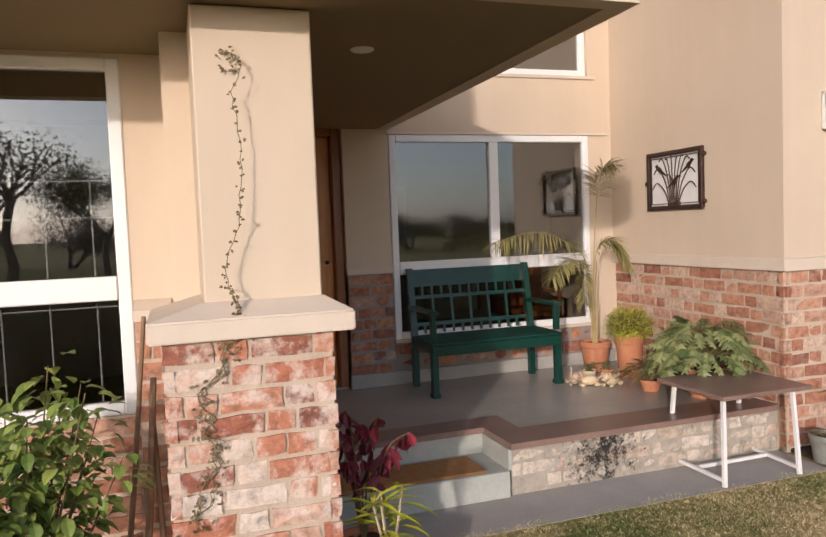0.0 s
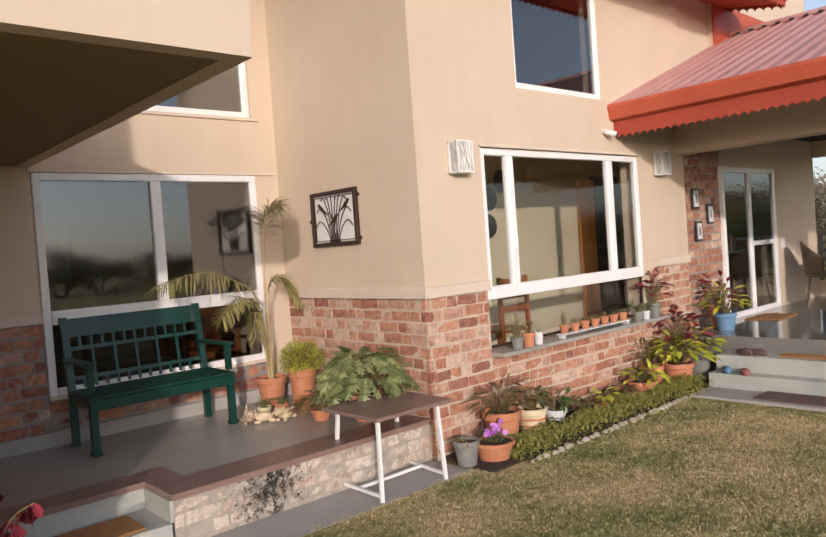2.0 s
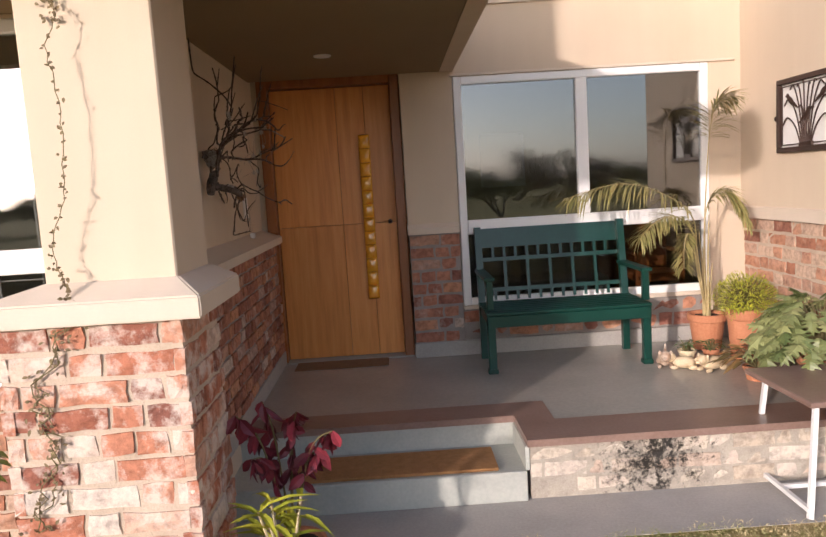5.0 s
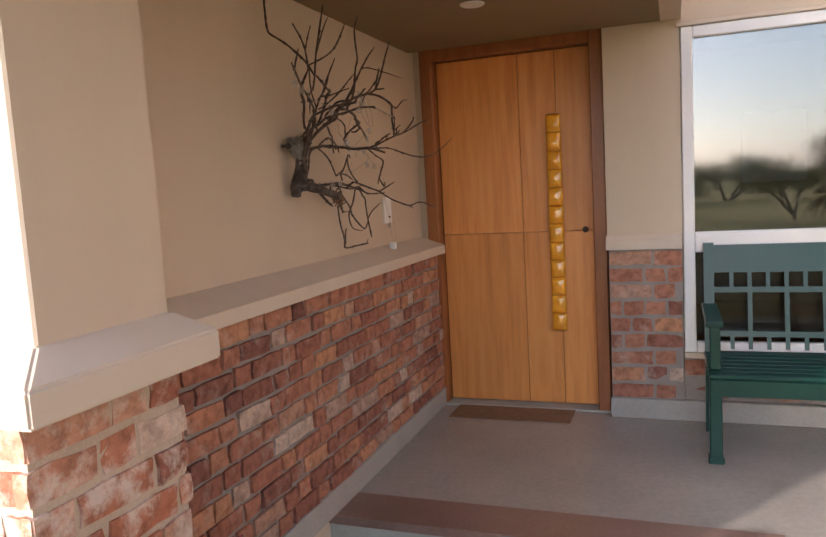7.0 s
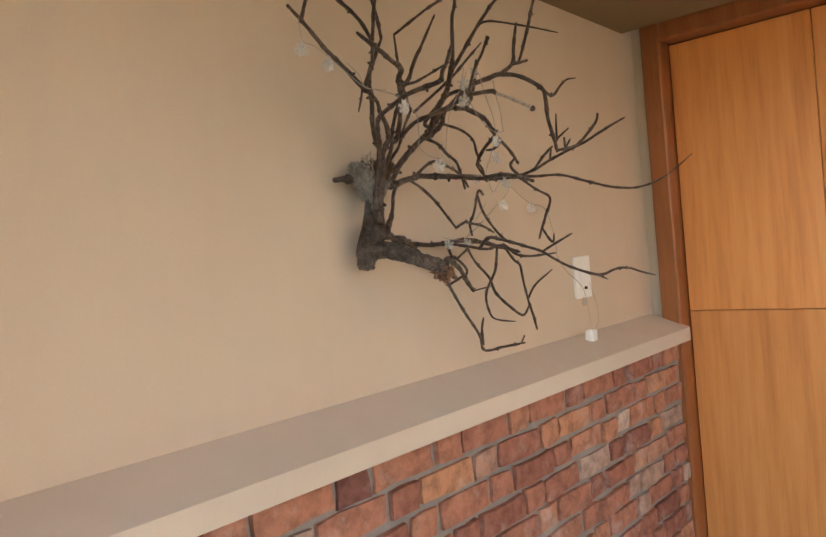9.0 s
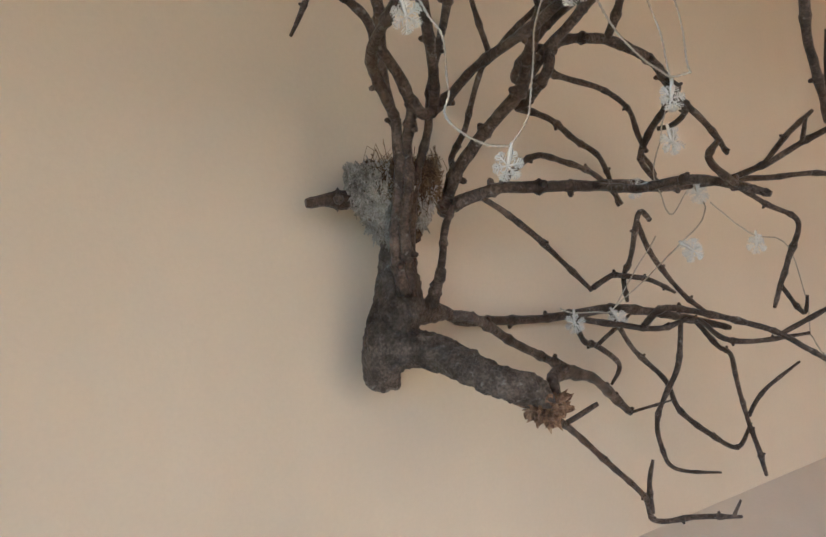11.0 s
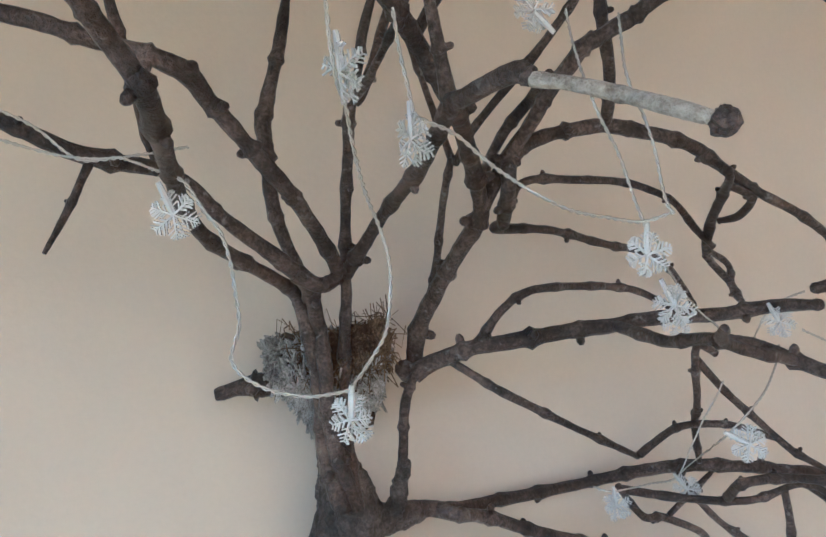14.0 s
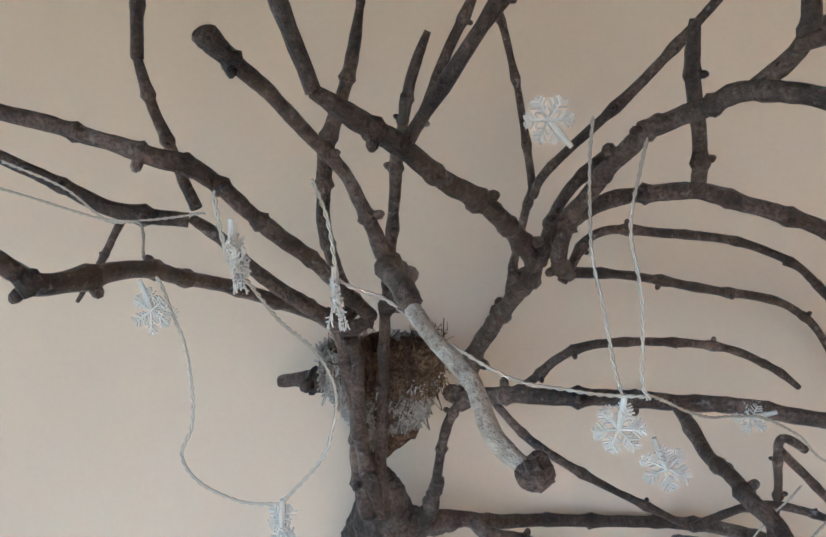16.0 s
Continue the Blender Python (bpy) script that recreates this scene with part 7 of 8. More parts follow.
# veranda beam, ceiling, roof and eave
EX = 6.80
wall("trim_veranda_beam", [(8.06, 8.32, -1.4, FY - 0.002, 2.53, 2.86), (12.30, 12.50, -1.4, FY - 0.002, 2.62, 2.86)], M_WALL, "cream veranda beam", "beam")
# The shade under the roof is painted on as a near-black ceiling colour.
wall("ceiling_veranda", [(7.0, 12.8, -1.4, FY - 0.002, 2.865, 2.90)], M_DARK, "veranda ceiling with its shade painted near-black", "ceiling")
roof = thing("veranda_roof", (EX, 0, 2.9), "faded red corrugated sheet roof with scalloped eave", "roof")
bm = bmesh.new()
rows = []
ny = 132
for i in range(ny + 1):
    y = -1.5 + (FY - 0.004 + 1.5) * i / ny
    rib = 0.022 if (i % 4) == 0 else 0.0
    rows.append([bm.verts.new((EX - 0.02, y, 2.985 + rib)), bm.verts.new((9.65, y, 4.08 + rib)), bm.verts.new((13.2, y, 2.99 + rib))])
for a, b in zip(rows, rows[1:]):
    bm.faces.new((a[0], a[1], b[1], b[0]))
    bm.faces.new((a[1], a[2], b[2], b[1]))
bm.normal_update()
bmesh.ops.solidify(bm, geom=bm.faces[:], thickness=0.012)
part("roof_sheet", bm, M_ROOF, roof)
bm = bmesh.new()
prism(bm, [(EX - 0.04, 2.84), (EX + 0.02, 2.82), (EX + 0.02, 2.98), (EX - 0.06, 2.99), (EX - 0.07, 2.96)], "y", -1.5, FY - 0.004)
part("gutter", bm, M_RED, roof, "red painted gutter")
bm = bmesh.new()
n = 66
x = EX + 0.03
up, dn = [], []
for i in range(n * 6 + 1):
    y = -1.5 + (FY - 0.01 + 1.5) * i / (n * 6)
    ph = (i % 6) / 6
    d = (0.0, 0.016, 0.012, 0.042, 0.012, 0.016)[i % 6]
    up.append(bm.verts.new((x, y, 2.835)))
    dn.append(bm.verts.new((x, y, 2.685 - d)))
for i in range(n * 6):
    bm.faces.new((up[i], up[i + 1], dn[i + 1], dn[i]))
bm.normal_update()
bmesh.ops.solidify(bm, geom=bm.faces[:], thickness=0.008)
part("scalloped_board", bm, M_DEEPRED, roof, "red scalloped eave board")
part("ridge_cap", tubed([(9.65, -1.5, 4.10), (9.65, FY - 0.01, 4.10)], 0.05, 8), M_ROOF, roof, "faded red ridge cap")
# Solid black blocks stand in for the shaded openings below the ridge cap.
for k in range(33):
    y = -1.4 + k * 0.16
    part("ridge_gap_shade", boxed(9.56, 9.60, y, y + 0.05, 4.075, 4.098), M_BLACKPOT, roof, "black block painting in a shaded gap under the cap")
part("wall_flashing", boxed(9.2, 12.2, FY - 0.03, FY - 0.004, 3.85, 4.45), M_RED, roof, "red sheet flashing against the house wall")
# upper eave of the house: sloping slab with scalloped boards along the front and the side
EV, EZ, EO = FY - 0.72, 4.22, PX - 0.95
up_roof = thing("house_roof", (6, FY, 5.0), "red sloping house roof with scalloped overhanging eaves", "roof")
bm = bmesh.new()
prism(bm, [(EV - 0.03, EZ + 0.10), (EV + 0.02, EZ + 0.08), (6.5, EZ + 0.08 + 0.21 * (6.5 - EV)), (6.5, EZ + 0.16 + 0.21 * (6.5 - EV)), (EV - 0.03, EZ + 0.18)], "x", EO, 9.6)
part("roof_slab", bm, M_RED, up_roof)


def scallops(at, count):
    """A toothed board: at(k) gives the place of its lower edge, k from 0 to 1."""
    bm = bmesh.new()
    up, dn = [], []
    for i in range(count * 6 + 1):
        q = Vector(at(i / (count * 6)))
        up.append(bm.verts.new(q + Vector((0, 0, 0.17))))
        dn.append(bm.verts.new(q + Vector((0, 0, 0.055 - (0.0, 0.018, 0.014, 0.050, 0.014, 0.018)[i % 6]))))
    for i in range(count * 6):
        bm.faces.new((up[i], up[i + 1], dn[i + 1], dn[i]))
    bm.normal_update()
    bmesh.ops.solidify(bm, geom=bm.faces[:], thickness=0.008)
    return bm


part("front_scallops", scallops(lambda k: (EO + (9.6 - EO) * k, EV, EZ), 64), M_DEEPRED, up_roof, "red scalloped eave board")
for x in (EO, 9.6):
    part("side_scallops", scallops(lambda k: (x, EV + 3.2 * k, EZ + 0.21 * 3.2 * k), 32), M_DEEPRED, up_roof, "red scalloped verge board")

# veranda railing, table, chairs
rail = thing("veranda_railing", (12.4, 0, VF), "dark metal veranda railing with thin bars", "railing")
for z, h in ((0.82, 0.03), (1.43, 0.045)):
    part("rail", boxed(12.37, 12.43, -4, FY - 0.02, z - h / 2, z + h / 2), M_BLACKPOT, rail)
for z in (0.94, 1.06, 1.18, 1.30):
    part("thin_bar", tubed([(12.40, -4, z), (12.40, FY - 0.02, z)], 0.009, 5), M_BLACKPOT, rail)
for k in range(7):
    part("post", boxed(12.375, 12.425, FY - 0.07 - k * 1.2, FY - 0.02 - k * 1.2, 0.71, 1.43), M_BLACKPOT, rail)
structure("wall_veranda_low", boxed(12.34, 12.48, -4, FY - 0.01, 0, 0.72), M_WALL, "low cream wall under the railing", "wall")
vt = thing("veranda_table", (11.2, 2.2, VF), "dark dining table with pale glass top on the veranda", "table")
part("tabletop", boxed(10.42, 11.9, 1.4, 3.02, VF + 0.745, VF + 0.765, 0.006), M_GREYPOT, vt, "pale glossy top")
part("apron", boxed(10.52, 11.8, 1.5, 2.92, VF + 0.64, VF + 0.744, 0.004), M_BLACKPOT, vt, "dark wooden apron")
for x in (10.62, 11.72):
    for y in (1.6, 2.84):
        part("leg", lathe(bmesh.new(), [(0.025, 0), (0.035, 0.04), (0.03, 0.10), (0.045, 0.20), (0.05, 0.40), (0.035, 0.46), (0.05, 0.50), (0.05, 0.64)], 12, (x, y, VF)), M_BLACKPOT, vt)


M_CANE = grainy("brown cane weave", (0.09, 0.058, 0.032), (0.17, 0.115, 0.065), 40, 160, 0.7, 0.6)


def cane_chair():
    t = thing("cane_chair", (0, 0, 0), "brown woven cane armchair with curved back", "chair", "veranda chairs")
    part("seat", lathe(bmesh.new(), [(0.22, 0.40), (0.25, 0.41), (0.25, 0.45), (0.22, 0.46)], 20), M_CANE, t)
    bm = bmesh.new()
    ring0, ring1 = [], []
    for k in range(15):
        a = math.pi * (0.05 + 0.9 * k / 14)
        h = 0.66 + 0.24 * math.sin(a) ** 1.5
        ring0.append(bm.verts.new((0.26 * math.cos(a), 0.26 * math.sin(a), 0.46)))
        ring1.append(bm.verts.new((0.30 * math.cos(a), 0.30 * math.sin(a), h)))
    for i in range(14):
        bm.faces.new((ring0[i], ring0[i + 1], ring1[i + 1], ring1[i]))
    bm.normal_update()
    bmesh.ops.solidify(bm, geom=bm.faces[:], thickness=0.02)
    part("backrest", bm, M_CANE, t)
    for sx in (-1, 1):
        for sy in (-1, 1):
            part("leg", tubed([(sx * 0.24, sy * 0.24, 0), (sx * 0.19, sy * 0.19, 0.42)], 0.014, 6), M_CANE, t)
    return t


c0 = cane_chair()
c0.matrix_world = pose(10.38, 2.44, VF, 0, 0, 130)
copy_thing(c0, pose(11.05, 3.36, VF, 0, 0, 20))
copy_thing(c0, pose(10.2, 1.4, VF, 0, 0, 85))
copy_thing(c0, pose(12.05, 2.2, VF, 0, 0, -90))
potted("veranda_plant", (8.35, 3.55, VF), 0.12, 0.2, M_BLUE, "leafy croton in a blue pot on the veranda", tuft(50, 0.13, 0.05, M_YLEAF, 0.2, 120, 0.28))
potted("veranda_plant", (8.7, 1.05, VF), 0.15, 0.22, M_BLUE, "green plant in a square blue pot on the veranda", tuft(50, 0.13, 0.05, M_LEAF, 0.22, 121, 0.35))
potted("veranda_plant", (8.55, 3.72, VF), 0.10, 0.24, M_TERRA, "dark purple plant in a clay pot by the wall", tuft(40, 0.13, 0.06, M_REDLEAF, 0.2, 122, 0.34))

# ---------- rooms behind the glass ----------
M_INWALL = plaster("inner cream wall", (0.62, 0.55, 0.40), (0.57, 0.50, 0.36))
wall("wall_room_inner", [(4.40, 9.1, 5.3, 5.4, FLOOR, 2.75), (9.1, 9.18, 4.2, 5.4, FLOOR, 2.75)], M_INWALL, "cream inner wall of the front room")
rd = tagged(new("door_3"), "brown wooden inner door of the front room", "door", kind="structure")
rd.matrix_world = pose(8.1, 5.28, FLOOR)
part("leaf", boxed(8.10, 8.42, 5.24, 5.29, FLOOR, 2.4, 0.005), M_TEAK, rd)
# Near-black board in place of the open doorway; its darkness is painted on.
part("frame", boxed(8.42, 9.05, 5.26, 5.29, FLOOR, 2.45, 0.005), M_DARK, rd)
for x, z in ((6.39, 2.17), (6.36, 1.86), (6.62, 2.37)):
    bm = lathe(bmesh.new(), [(0.02, 0), (0.10, 0.004), (0.13, 0.02), (0.135, 0.024), (0.125, 0.024), (0.02, 0.01)], 24)
    bmesh.ops.transform(bm, matrix=pose(x, 5.298, z, 90), verts=bm.verts)
    tagged(part("wall_plate", bm, M_BLACKPOT, None), "round dark decorative plate on the inner wall", "plate", "wall plates")
sc_ = thing("wall_sconce", (7.08, 5.29, 2.45), "small brass wall sconce with two cups on the inner wall", "wall lamp")
part("back_plate", boxed(7.05, 7.11, 5.27, 5.299, 2.36, 2.54, 0.004), M_FIG, sc_)
for sx in (-1, 1):
    part("arm", tubed([(7.08, 5.27, 2.42), (7.08 + sx * 0.05, 5.22, 2.40), (7.08 + sx * 0.08, 5.21, 2.45)], 0.007, 6), M_AMBER, sc_)
    part("cup", lathe(bmesh.new(), [(0.02, 0), (0.03, 0.05), (0.04, 0.10), (0.036, 0.10)], 14, (7.08 + sx * 0.08, 5.21, 2.45)), M_FIG, sc_)
ch = thing("wooden_chair", (5.73, 4.6, FLOOR), "dark brown wooden chair inside the room", "chair")
for x in (5.53, 5.93):
    for y in (4.45, 4.85):
        part("leg", boxed(x - 0.02, x + 0.02, y - 0.02, y + 0.02, FLOOR, FLOOR + (1.0 if y < 4.6 else 0.45), 0.003), M_FRAMEWOOD, ch)
part("seat", boxed(5.51, 5.95, 4.43, 4.87, FLOOR + 0.45, FLOOR + 0.48, 0.004), M_FRAMEWOOD, ch)
for z in (0.65, 0.78, 0.92):
    part("back_slat", boxed(5.55, 5.91, 4.44, 4.46, FLOOR + z, FLOOR + z + 0.06, 0.003), M_FRAMEWOOD, ch)
wall("wall_porch_room_inner", [(WX - 0.2, PX + 0.23, 8.6, 8.7, FLOOR, 2.75)], M_INWALL, "inner wall seen dimly behind the porch window")
M_CUSHION = grainy("beige cushion cloth", (0.42, 0.37, 0.29), (0.55, 0.50, 0.41), 12, 160, 0.95, 0.3)
so = thing("sofa", (2.7, 7.1, FLOOR), "beige cushioned sofa on dark wood inside the porch room", "sofa")
part("frame", boxed(1.7, 3.3, 6.85, 7.55, FLOOR + 0.05, FLOOR + 0.28, 0.02), M_FRAMEWOOD, so)
for x in (1.72, 2.52):
    part("seat_cushion", boxed(x, x + 0.76, 6.85, 7.35, FLOOR + 0.29, FLOOR + 0.42, 0.04, 3), M_CUSHION, so)
    part("back_cushion", boxed(x + 0.03, x + 0.73, 7.30, 7.50, FLOOR + 0.42, FLOOR + 0.85, 0.06, 3), M_CUSHION, so)
for x in (1.62, 3.30):
    part("arm", boxed(x, x + 0.07, 6.85, 7.5, FLOOR, FLOOR + 0.58, 0.02), M_FRAMEWOOD, so)
ac = thing("armchair", (3.6, 6.75, FLOOR), "reddish wooden armchair inside the porch room", "chair")
part("seat", boxed(3.42, 3.85, 6.55, 6.98, FLOOR + 0.38, FLOOR + 0.45, 0.02), M_FRAMEWOOD, ac)
part("backrest", boxed(3.42, 3.85, 6.95, 7.0, FLOOR + 0.45, FLOOR + 0.95, 0.02), M_FRAMEWOOD, ac)
for x in (3.42, 3.81):
    for y in (6.55, 6.94):
        part("leg", boxed(x, x + 0.04, y, y + 0.04, FLOOR, FLOOR + 0.62 - 0.24 * (y > 6.7), 0.004), M_FRAMEWOOD, ac)
    part("armrest", boxed(x - 0.01, x + 0.05, 6.53, 6.95, FLOOR + 0.62, FLOOR + 0.65, 0.006), M_FRAMEWOOD, ac)
pf = thing("indoor_picture", (2.6, 8.59, 1.9), "pale framed picture on the inner wall", "picture")
part("frame", boxed(2.35, 2.85, 8.57, 8.598, 1.6, 2.2, 0.004), M_WHITE, pf)
bl = thing("window_blind", (-1.2, 3.75, 2.3), "rolled brown bamboo blind at the top of the window", "blind")
part("roll", boxed(LWX0 + 0.05, LWX1 - 0.06, LY + 0.06, LY + 0.10, 2.22, 2.44, 0.01), M_STICK, bl)
# thin grille bars behind the side panes
gr = thing("window_grille", (-1.2, LY + 0.06, LWZ0), "thin white safety bars behind the side window", "grille")
for k in range(9):
    x = LWX1 - 0.16 - k * 0.2
    part("bar", tubed([(x, LY + 0.08, LWZ0 + 0.05), (x, LY + 0.08, 1.95)], 0.004, 5), M_WHITE, gr)
for z in (1.36, 1.78, 1.95):
    part("cross_bar", tubed([(LWX0 + 0.06, LY + 0.085, z), (LWX1 - 0.06, LY + 0.085, z)], 0.004, 5), M_WHITE, gr)


# ---------- trees round the lawn ----------
def tree_parts(seed, height, spread, leaves, leafsize, bare=False):
    rnd = random.Random(seed)
    bt, bl = bmesh.new(), bmesh.new()
    def grow(p, d, ln, r, depth):
        q = p + d * ln
        mid = p.lerp(q, 0.5) + Vector((rnd.gauss(0, 0.04), rnd.gauss(0, 0.04), 0)) * ln
        tube(bt, [p, mid, q], [r, r * 0.85, r * 0.68], 6 if depth < 2 else 4, False)
        if depth >= 4 or r < 0.012:
            for _ in range(leaves):
                b = q + Vector((rnd.gauss(0, 1), rnd.gauss(0, 1), rnd.gauss(0, 0.8))) * spread
                w = Vector((rnd.gauss(0, 1), rnd.gauss(0, 1), rnd.gauss(-0.2, 0.8)))
                w.normalize()
                sd = w.orthogonal().normalized() * leafsize * 0.3
                ln = leafsize * rnd.uniform(0.6, 1.3)
                bl.faces.new([bl.verts.new(q) for q in (b, b + w * ln * 0.5 + sd, b + w * ln, b + w * ln * 0.5 - sd)])
            return
        for k in range(3 if depth < 3 else 2):
            nd = (d + Vector((rnd.gauss(0, 0.55), rnd.gauss(0, 0.55), rnd.uniform(-0.15, 0.35)))).normalized()
            grow(p.lerp(q, rnd.uniform(0.65, 1.0)), nd, ln * rnd.uniform(0.6, 0.85), r * 0.62, depth + 1)
    grow(Vector((0, 0, 0)), Vector((0, 0, 1)), height * 0.32, height * 0.028, 0)
    return bt, bl


M_TREELEAF = leaf_mat("dusty green tree leaf", (0.075, 0.095, 0.04), (0.22, 0.23, 0.10), 0.8)
M_TREEDRY = leaf_mat("dusty brown tree leaf", (0.14, 0.115, 0.075), (0.32, 0.25, 0.165), 0.8)
M_TRUNK = grainy("tree trunk bark", (0.06, 0.045, 0.03), (0.14, 0.11, 0.08), 6, 40, 0.95, 0.8, 0.02)


def make_tree(name, seed, height, spread, leaves, size, label, mat):
    t = thing(name, (0, 0, 0), label, "tree", "garden trees")
    a, b = tree_parts(seed, height, spread, leaves, size)
    part("trunk", a, M_TRUNK, t)
    tagged(part("crown", b, mat, t), kind="stuff")
    return t


t1 = make_tree("tree", 1, 7.5, 0.5, 230, 0.125, "dusty green leafy tree beyond the garden", M_TREELEAF)
t2 = make_tree("tree", 2, 6.0, 0.30, 26, 0.12, "nearly bare branching tree at the lawn's edge", M_TREELEAF)
t3 = make_tree("tree", 3, 9.0, 0.65, 230, 0.155, "tall dusty brown tree beyond the garden", M_TREEDRY)
t1.matrix_world = pose(34, 8, -0.2)
t1.scale = (0.85, 0.85, 0.5)
t2.matrix_world = pose(-4.5, -16, 0)
t3.matrix_world = pose(42, 3, -0.2)
t3.scale = (0.85, 0.85, 0.45)
rnd = random.Random(200)
for k in range(46):
    src = rnd.choice([t1, t3])
    a = radians(-35 + 75 * k / 45)
    d = rnd.uniform(30, 46)
    s = copy_thing(src, pose(math.cos(a) * d, math.sin(a) * d + 2, -1.3, 0, 0, rnd.uniform(0, 360)))
    s.scale = (0.85, 0.85, rnd.uniform(0.50, 0.72))
for k in range(26):
    src = rnd.choice([t1, t3, t2])
    x = -60 + 4.6 * k
    copy_thing(src, pose(x + rnd.uniform(-2, 2), rnd.uniform(-46, -34), -1.7, 0, 0, rnd.uniform(0, 360))).scale = (0.9, 0.9, rnd.uniform(0.5, 0.75))
copy_thing(t2, pose(-8.5, -20, 0, 0, 0, 80))
copy_thing(t1, pose(-2.6, -26, 0, 0, 0, 80)).scale = (0.8, 0.8, 0.8)
copy_thing(t1, pose(5.6, -17, -0.8, 0, 0, 30)).scale = (0.46, 0.46, 0.46)

# ---------- lawn blades ----------
def blade_mat():
    m, nt, b = material("lawn blade")
    g = nt.nodes.new("ShaderNodeNewGeometry")
    n1, n2 = noise_tex(nt, g.outputs["Position"], 1.1, 5, 0.6), noise_tex(nt, g.outputs["Position"], 7, 4, 0.6)
    f = mix(nt, mix(nt, n1, n2, 0.35), g.outputs["Random Per Island"], 0.22)
    c = ramp(nt, [(0.37, (0.19, 0.25, 0.07)), (0.46, (0.46, 0.42, 0.18)), (0.56, (0.82, 0.65, 0.37))], f)
    nt.links.new(c, b.inputs["Base Color"])
    b.inputs["Roughness"].default_value = 0.85
    b.inputs["Specular IOR Level"].default_value = 0.1
    return m


def blades():
    rnd = np.random.default_rng(4)
    n = 210000
    x = rnd.uniform(-1.6, 7.4, n)
    y = rnd.uniform(0.4, 3.62, n)
    edge = 3.56 + 0.024 * np.sin(x * 5.1) + 0.02 * np.sin(x * 13.7 + 1) + 0.016 * np.sin(x * 31) + rnd.uniform(-0.02, 0.02, n)
    keep = (y < edge) & ~((x > 4.2) & (y > 3.36)) & ~((x < 0.75) & (y > 2.6)) & ~(x > 6.98)
    x, y = x[keep], y[keep]
    n = len(x)
    a = rnd.uniform(0, 2 * np.pi, n)
    h = rnd.uniform(0.006, 0.019, n)
    w = rnd.uniform(0.0012, 0.0026, n)
    lx, ly = rnd.normal(0, 0.014, n), rnd.normal(0, 0.014, n)
    v = np.zeros((n, 3, 3))
    v[:, 0] = np.stack([x - np.cos(a) * w, y - np.sin(a) * w, np.zeros(n)], 1)
    v[:, 1] = np.stack([x + np.cos(a) * w, y + np.sin(a) * w, np.zeros(n)], 1)
    v[:, 2] = np.stack([x + lx, y + ly, h], 1)
    me = bpy.data.meshes.new("grass")
    me.from_pydata(v.reshape(-1, 3).tolist(), [], np.arange(n * 3).reshape(-1, 3).tolist())
    me.materials.append(blade_mat())
    tagged(new("grass", me), "short mown grass blades, green and straw mixed", "grass", kind="stuff")


blades()


# ---------- bricks ----------
def brick_mesh(length, seed, depth=0.042, height=0.071):
    """A worn hand-made brick: front face of a few uneven facets, origin at the middle of its back."""
    rnd = random.Random(seed)
    bm = bmesh.new()
    nx = 3 if length > 0.15 else 2
    us = [-length / 2 + length * i / nx for i in range(nx + 1)]
    vs_ = [-height / 2, 0, height / 2]
    grid = []
    for j, v in enumerate(vs_):
        row = []
        for i, u in enumerate(us):
            edge = i in (0, nx) or j in (0, 2)
            row.append(bm.verts.new((u + rnd.uniform(-1, 1) * 0.005, -depth + (0.005 if edge else 0) + rnd.uniform(-1, 1) * 0.0032, v + rnd.uniform(-1, 1) * 0.0042)))
        grid.append(row)
    for j in range(2):
        for i in range(nx):
            bm.faces.new((grid[j][i], grid[j][i + 1], grid[j + 1][i + 1], grid[j + 1][i]))
    rim = grid[0] + [grid[1][-1]] + grid[2][::-1] + [grid[1][0]]
    back = [bm.verts.new((v.co.x * 1.012, 0, v.co.z * 1.03)) for v in rim]
    n = len(rim)
    for i in range(n):
        bm.faces.new((rim[(i + 1) % n], rim[i], back[i], back[(i + 1) % n]))
    bmesh.ops.recalc_face_normals(bm, faces=bm.faces)
    return finish(bm, "brick", M_BRICK)


STRETCHERS = [brick_mesh(0.222, i) for i in range(8)]
HEADERS = [brick_mesh(0.103, 20 + i) for i in range(6)]
JOINT = 0.016
COURSE = 0.092


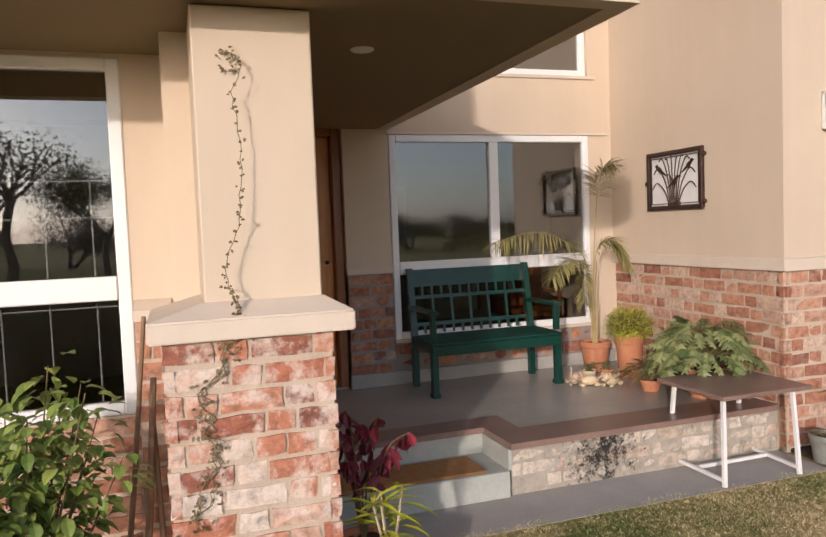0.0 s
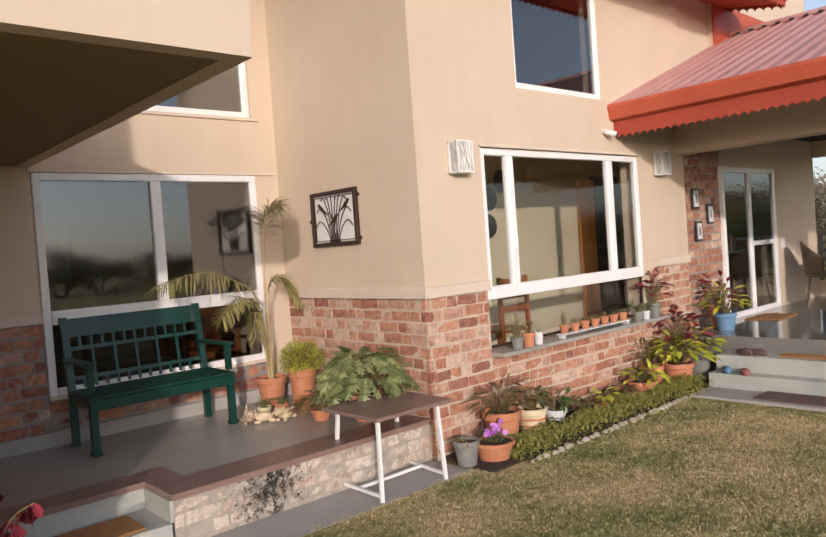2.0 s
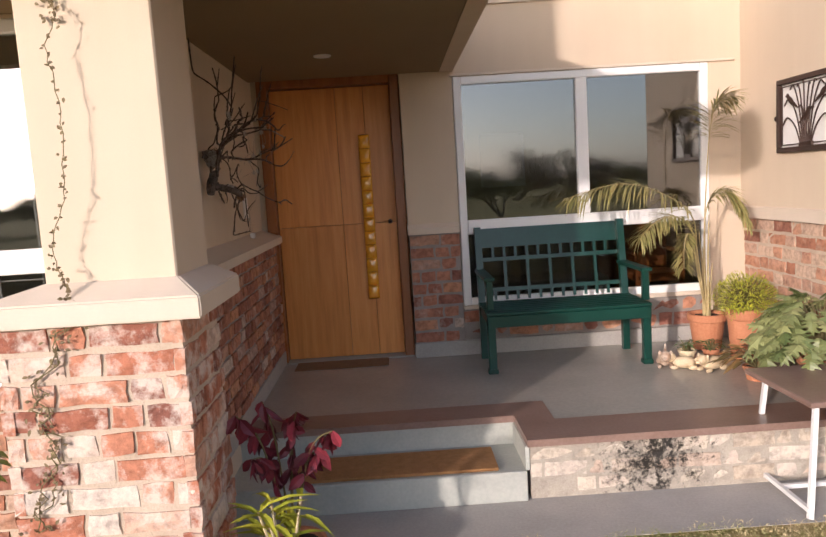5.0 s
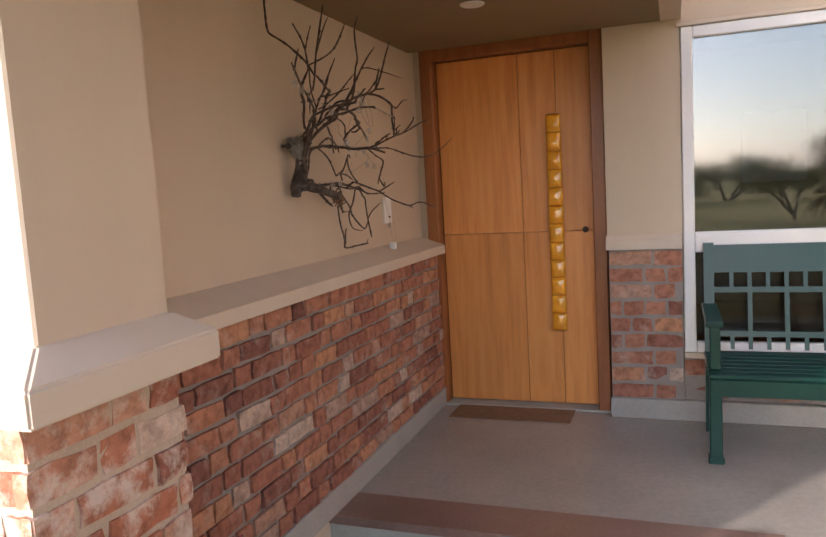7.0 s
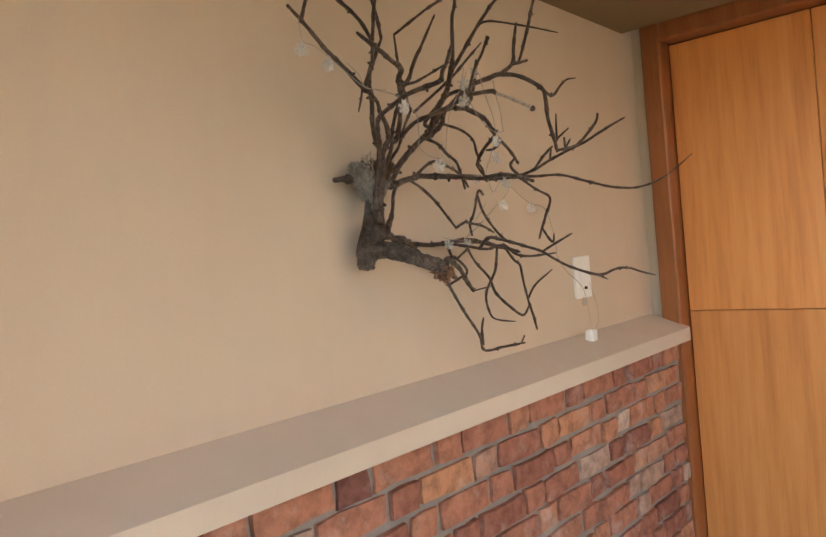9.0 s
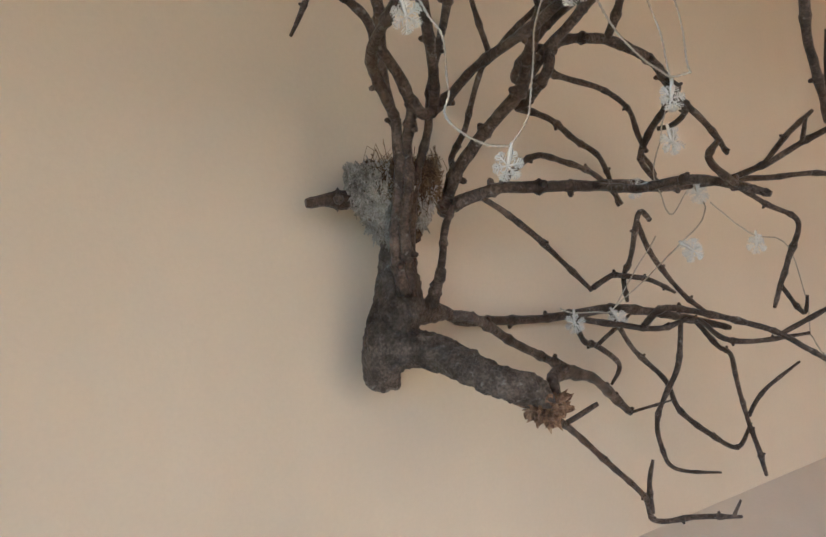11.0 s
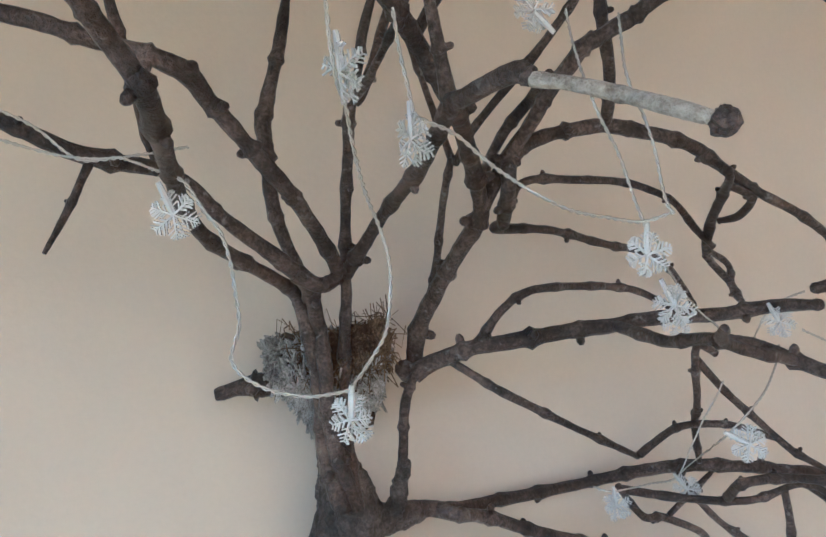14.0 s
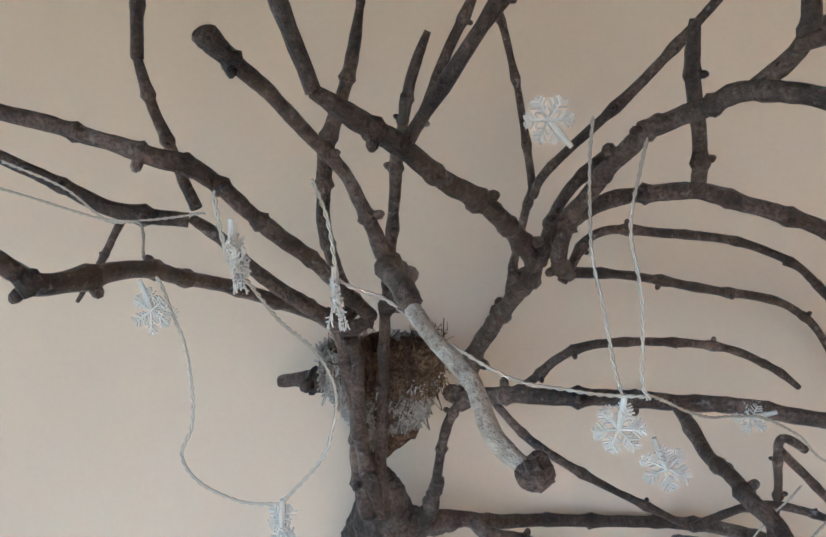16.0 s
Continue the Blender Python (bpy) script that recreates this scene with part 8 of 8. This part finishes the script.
def lay(parent, origin, along, length, z0, z1, seed, shift=0, short=1.0, mat=None, course=COURSE):
    """Courses of stretchers and headers on a wall face. origin: start of the face; along: 'x', '-x', 'y' or '-y', with the face to the right hand side of the way."""
    rnd = random.Random(seed)
    turn = {"x": 0, "y": 90, "-x": 180, "-y": -90}[along]
    d = {"x": (1, 0), "y": (0, 1), "-x": (-1, 0), "-y": (0, -1)}[along]
    n = max(1, int((z1 - z0 + 0.006) / course))
    ch = (z1 - z0) / n
    for c in range(n):
        z = z0 + ch * (c + 0.5)
        u = 0.0 if (c + shift) % 2 == 0 else -0.165
        k = (c + shift) % 2 + c // 3
        while u < length - 0.01:
            full = k % 2 == 0
            k += 1 if rnd.random() < 0.9 else 2
            ln = (0.222 if full else 0.103) * short
            a, b = max(u, 0.0), min(u + ln, length)
            if b - a > 0.028:
                me = rnd.choice(STRETCHERS if full else HEADERS)
                ob = new("brick", me)
                if mat:
                    ob.material_slots[0].link = "OBJECT"
                    ob.material_slots[0].material = mat
                mid = (a + b) / 2
                flip = rnd.random() < 0.5
                m = pose(origin[0] + d[0] * mid, origin[1] + d[1] * mid, z + rnd.uniform(-0.003, 0.003), 0, rnd.uniform(-1.2, 1.2) + (180 if flip else 0), turn + rnd.uniform(-0.8, 0.8))
                ob.matrix_world = m @ Matrix.Diagonal(((b - a) / ln * short, 1.0 + rnd.uniform(-0.14, 0.10), ch / COURSE * rnd.uniform(0.97, 1.06), 1))
                w = ob.matrix_world.copy()
                ob.parent = parent
                ob.matrix_parent_inverse = parent.matrix_world.inverted()
                ob.matrix_world = w
            u += ln + JOINT


def mortar(name, x0, x1, y0, y1, z0, z1, label, mat=M_SAND):
    return structure(name, boxed(x0, x1, y0, y1, z0, z1), mat, label, "brick wall")


# pillar base: front, right and left sides
lay(PILB, (0.003, 2.765), "x", 0.62, 0.01, CAP0 - 0.003, 11, mat=M_LIMEBRICK)
lay(PILB, (0.585, 2.725), "y", 0.475, 0.01, CAP0 - 0.003, 12, 1, mat=M_LIMEBRICK)
lay(PILB, (0.040, 3.20), "-y", 0.475, 0.01, CAP0 - 0.003, 13, 1, mat=M_LIMEBRICK)
# branch wall
mb = mortar("wall_brick_branch", 0.36, 0.396, 3.205, DY - 0.13, FLOOR + 0.0, CAP0 - 0.001, "rustic red brick dado with grey mortar under the ledge", M_MORTAR)
lay(mb, (0.372, 3.21), "y", DY - 0.14 - 3.21, FLOOR + 0.11, CAP0 - 0.003, 21, 0, 0.86, M_SHADEBRICK, 0.075)
# pier beside the door and under the porch window
mp = mortar("wall_brick_pier", DX1 + 0.012, W1X0 - 0.004, WY - 0.002, WY + 0.029, FLOOR, CAP0 - 0.001, "red brick pier between door and window", M_MORTAR)
lay(mp, (DX1 + 0.015, WY + 0.03), "x", W1X0 - DX1 - 0.022, FLOOR + 0.115, CAP0 - 0.003, 31, mat=M_SHADEBRICK)
mw = mortar("wall_brick_under_window", W1X0, W1X1, WY + 0.022, WY + 0.059, FLOOR, W1Z0 - 0.031, "red brick below the porch window", M_MORTAR)
lay(mw, (W1X0, WY + 0.056), "x", W1X1 - W1X0, FLOOR + 0.115, W1Z0 - 0.032, 32, mat=M_SHADEBRICK)
# wall with the picture
mq = mortar("wall_brick_picture", PX + 0.018, PX + 0.039, FY + 0.005, WY - 0.021, 0.02, CAP0 - 0.021, "red brick dado with pale mortar beside the porch")
lay(mq, (PX + 0.05, WY - 0.022), "-y", WY - 0.022 - FY + 0.012, FLOOR + 0.004, CAP0 - 0.022, 41)
# front of the room
mf = mortar("wall_brick_front", PX + 0.012, W2X0 - 0.004, FY + 0.014, FY + 0.039, 0.0, CAP0 - 0.021, "sunlit red brick corner with pale mortar")
lay(mf, (PX + 0.002, FY + 0.046), "x", W2X0 - PX - 0.006, 0.03, CAP0 - 0.022, 51)
mg = mortar("wall_brick_front_low", W2X0, W2X1 + 0.2, FY + 0.014, FY + 0.039, 0.0, W2Z0 - 0.036, "red brick wall below the wide window")
lay(mg, (W2X0, FY + 0.046), "x", W2X1 + 0.2 - W2X0, 0.03, W2Z0 - 0.038, 52)
mh = mortar("wall_brick_front_end", W2X1 + 0.2, 8.258, FY + 0.014, FY + 0.039, 0.0, CAP0 - 0.021, "red brick pier at the end of the front wall")
lay(mh, (W2X1 + 0.2, FY + 0.046), "x", 0.77, 0.03, CAP0 - 0.022, 53)
mi = mortar("wall_brick_veranda", 8.262, 9.198, FY + 0.034, FY + 0.059, 0.4, 2.6, "deep red brick panel beside the sliding door", M_MORTAR)
lay(mi, (8.265, FY + 0.066), "x", 0.93, 0.49, 2.6, 54)
# left wall
mj = mortar("wall_brick_left", LWX1 + 0.002, WX - 0.26, LY - 0.010, LY + 0.028, 0, CAP0 - 0.002, "shaded red brick beside the side window")
lay(mj, (LWX1 + 0.005, LY + 0.02), "x", 0.18, 0.02, CAP0 - 0.005, 61)
mk_ = mortar("wall_brick_left_low", LWX0, LWX1, LY - 0.010, LY - 0.001, 0, LWZ0 - 0.003, "shaded red brick below the side window")
lay(mk_, (LWX0 + 1.0, LY + 0.02), "x", LWX1 - LWX0 - 1.0, 0.02, LWZ0 - 0.005, 62)
# face of the porch plinth: weathered pale masonry
M_PALEBRICK = brick_material("limewashed weathered brick", [(0.0, (0.50, 0.42, 0.33)), (0.3, (0.60, 0.53, 0.43)), (0.6, (0.66, 0.60, 0.51)), (0.85, (0.52, 0.39, 0.30)), (1.0, (0.62, 0.56, 0.48))])
M_DIRTMORTAR = grainy("dirty pale mortar", (0.30, 0.26, 0.21), (0.50, 0.44, 0.36), 9, 120, 0.95, 0.6, 0.006)


def mould(mat):
    """A black mould bloom with a ragged outline, and thin grime along the whole face."""
    nt = mat.node_tree
    b = nt.nodes["Principled BSDF"]
    src = b.inputs["Base Color"].links[0].from_socket
    g = nt.nodes.new("ShaderNodeNewGeometry")
    far = nt.nodes.new("ShaderNodeVectorMath")
    far.operation = "DISTANCE"
    far.inputs[1].default_value = (2.62, 3.96, 0.19)
    nt.links.new(g.outputs["Position"], far.inputs[0])
    add = nt.nodes.new("ShaderNodeMath")
    add.operation = "MULTIPLY_ADD"
    nt.links.new(noise_tex(nt, g.outputs["Position"], 26, 8, 0.8), add.inputs[0])
    add.inputs[1].default_value = 1.5
    nt.links.new(far.outputs["Value"], add.inputs[2])
    mask = ramp(nt, [(0.80, (1, 1, 1)), (1.0, (0, 0, 0))], add.outputs[0])
    grime = ramp(nt, [(0.50, (0, 0, 0)), (0.72, (0.55, 0.55, 0.55))], noise_tex(nt, g.outputs["Position"], 13, 8, 0.75))
    c = mix(nt, src, (0.13, 0.105, 0.08), grime)
    nt.links.new(mix(nt, c, (0.03, 0.026, 0.021), mask), b.inputs["Base Color"])


mould(M_PALEBRICK)
mould(M_DIRTMORTAR)
ml = mortar("wall_plinth", 1.966, PX + 0.02, 3.985, 4.25, 0.0, FLOOR - 0.036, "weathered stained pale brick plinth of the porch")
ml.data.materials[0] = M_DIRTMORTAR
lay(ml, (1.968, 4.02), "x", PX - 1.97, 0.022, FLOOR - 0.037, 71, mat=M_PALEBRICK)
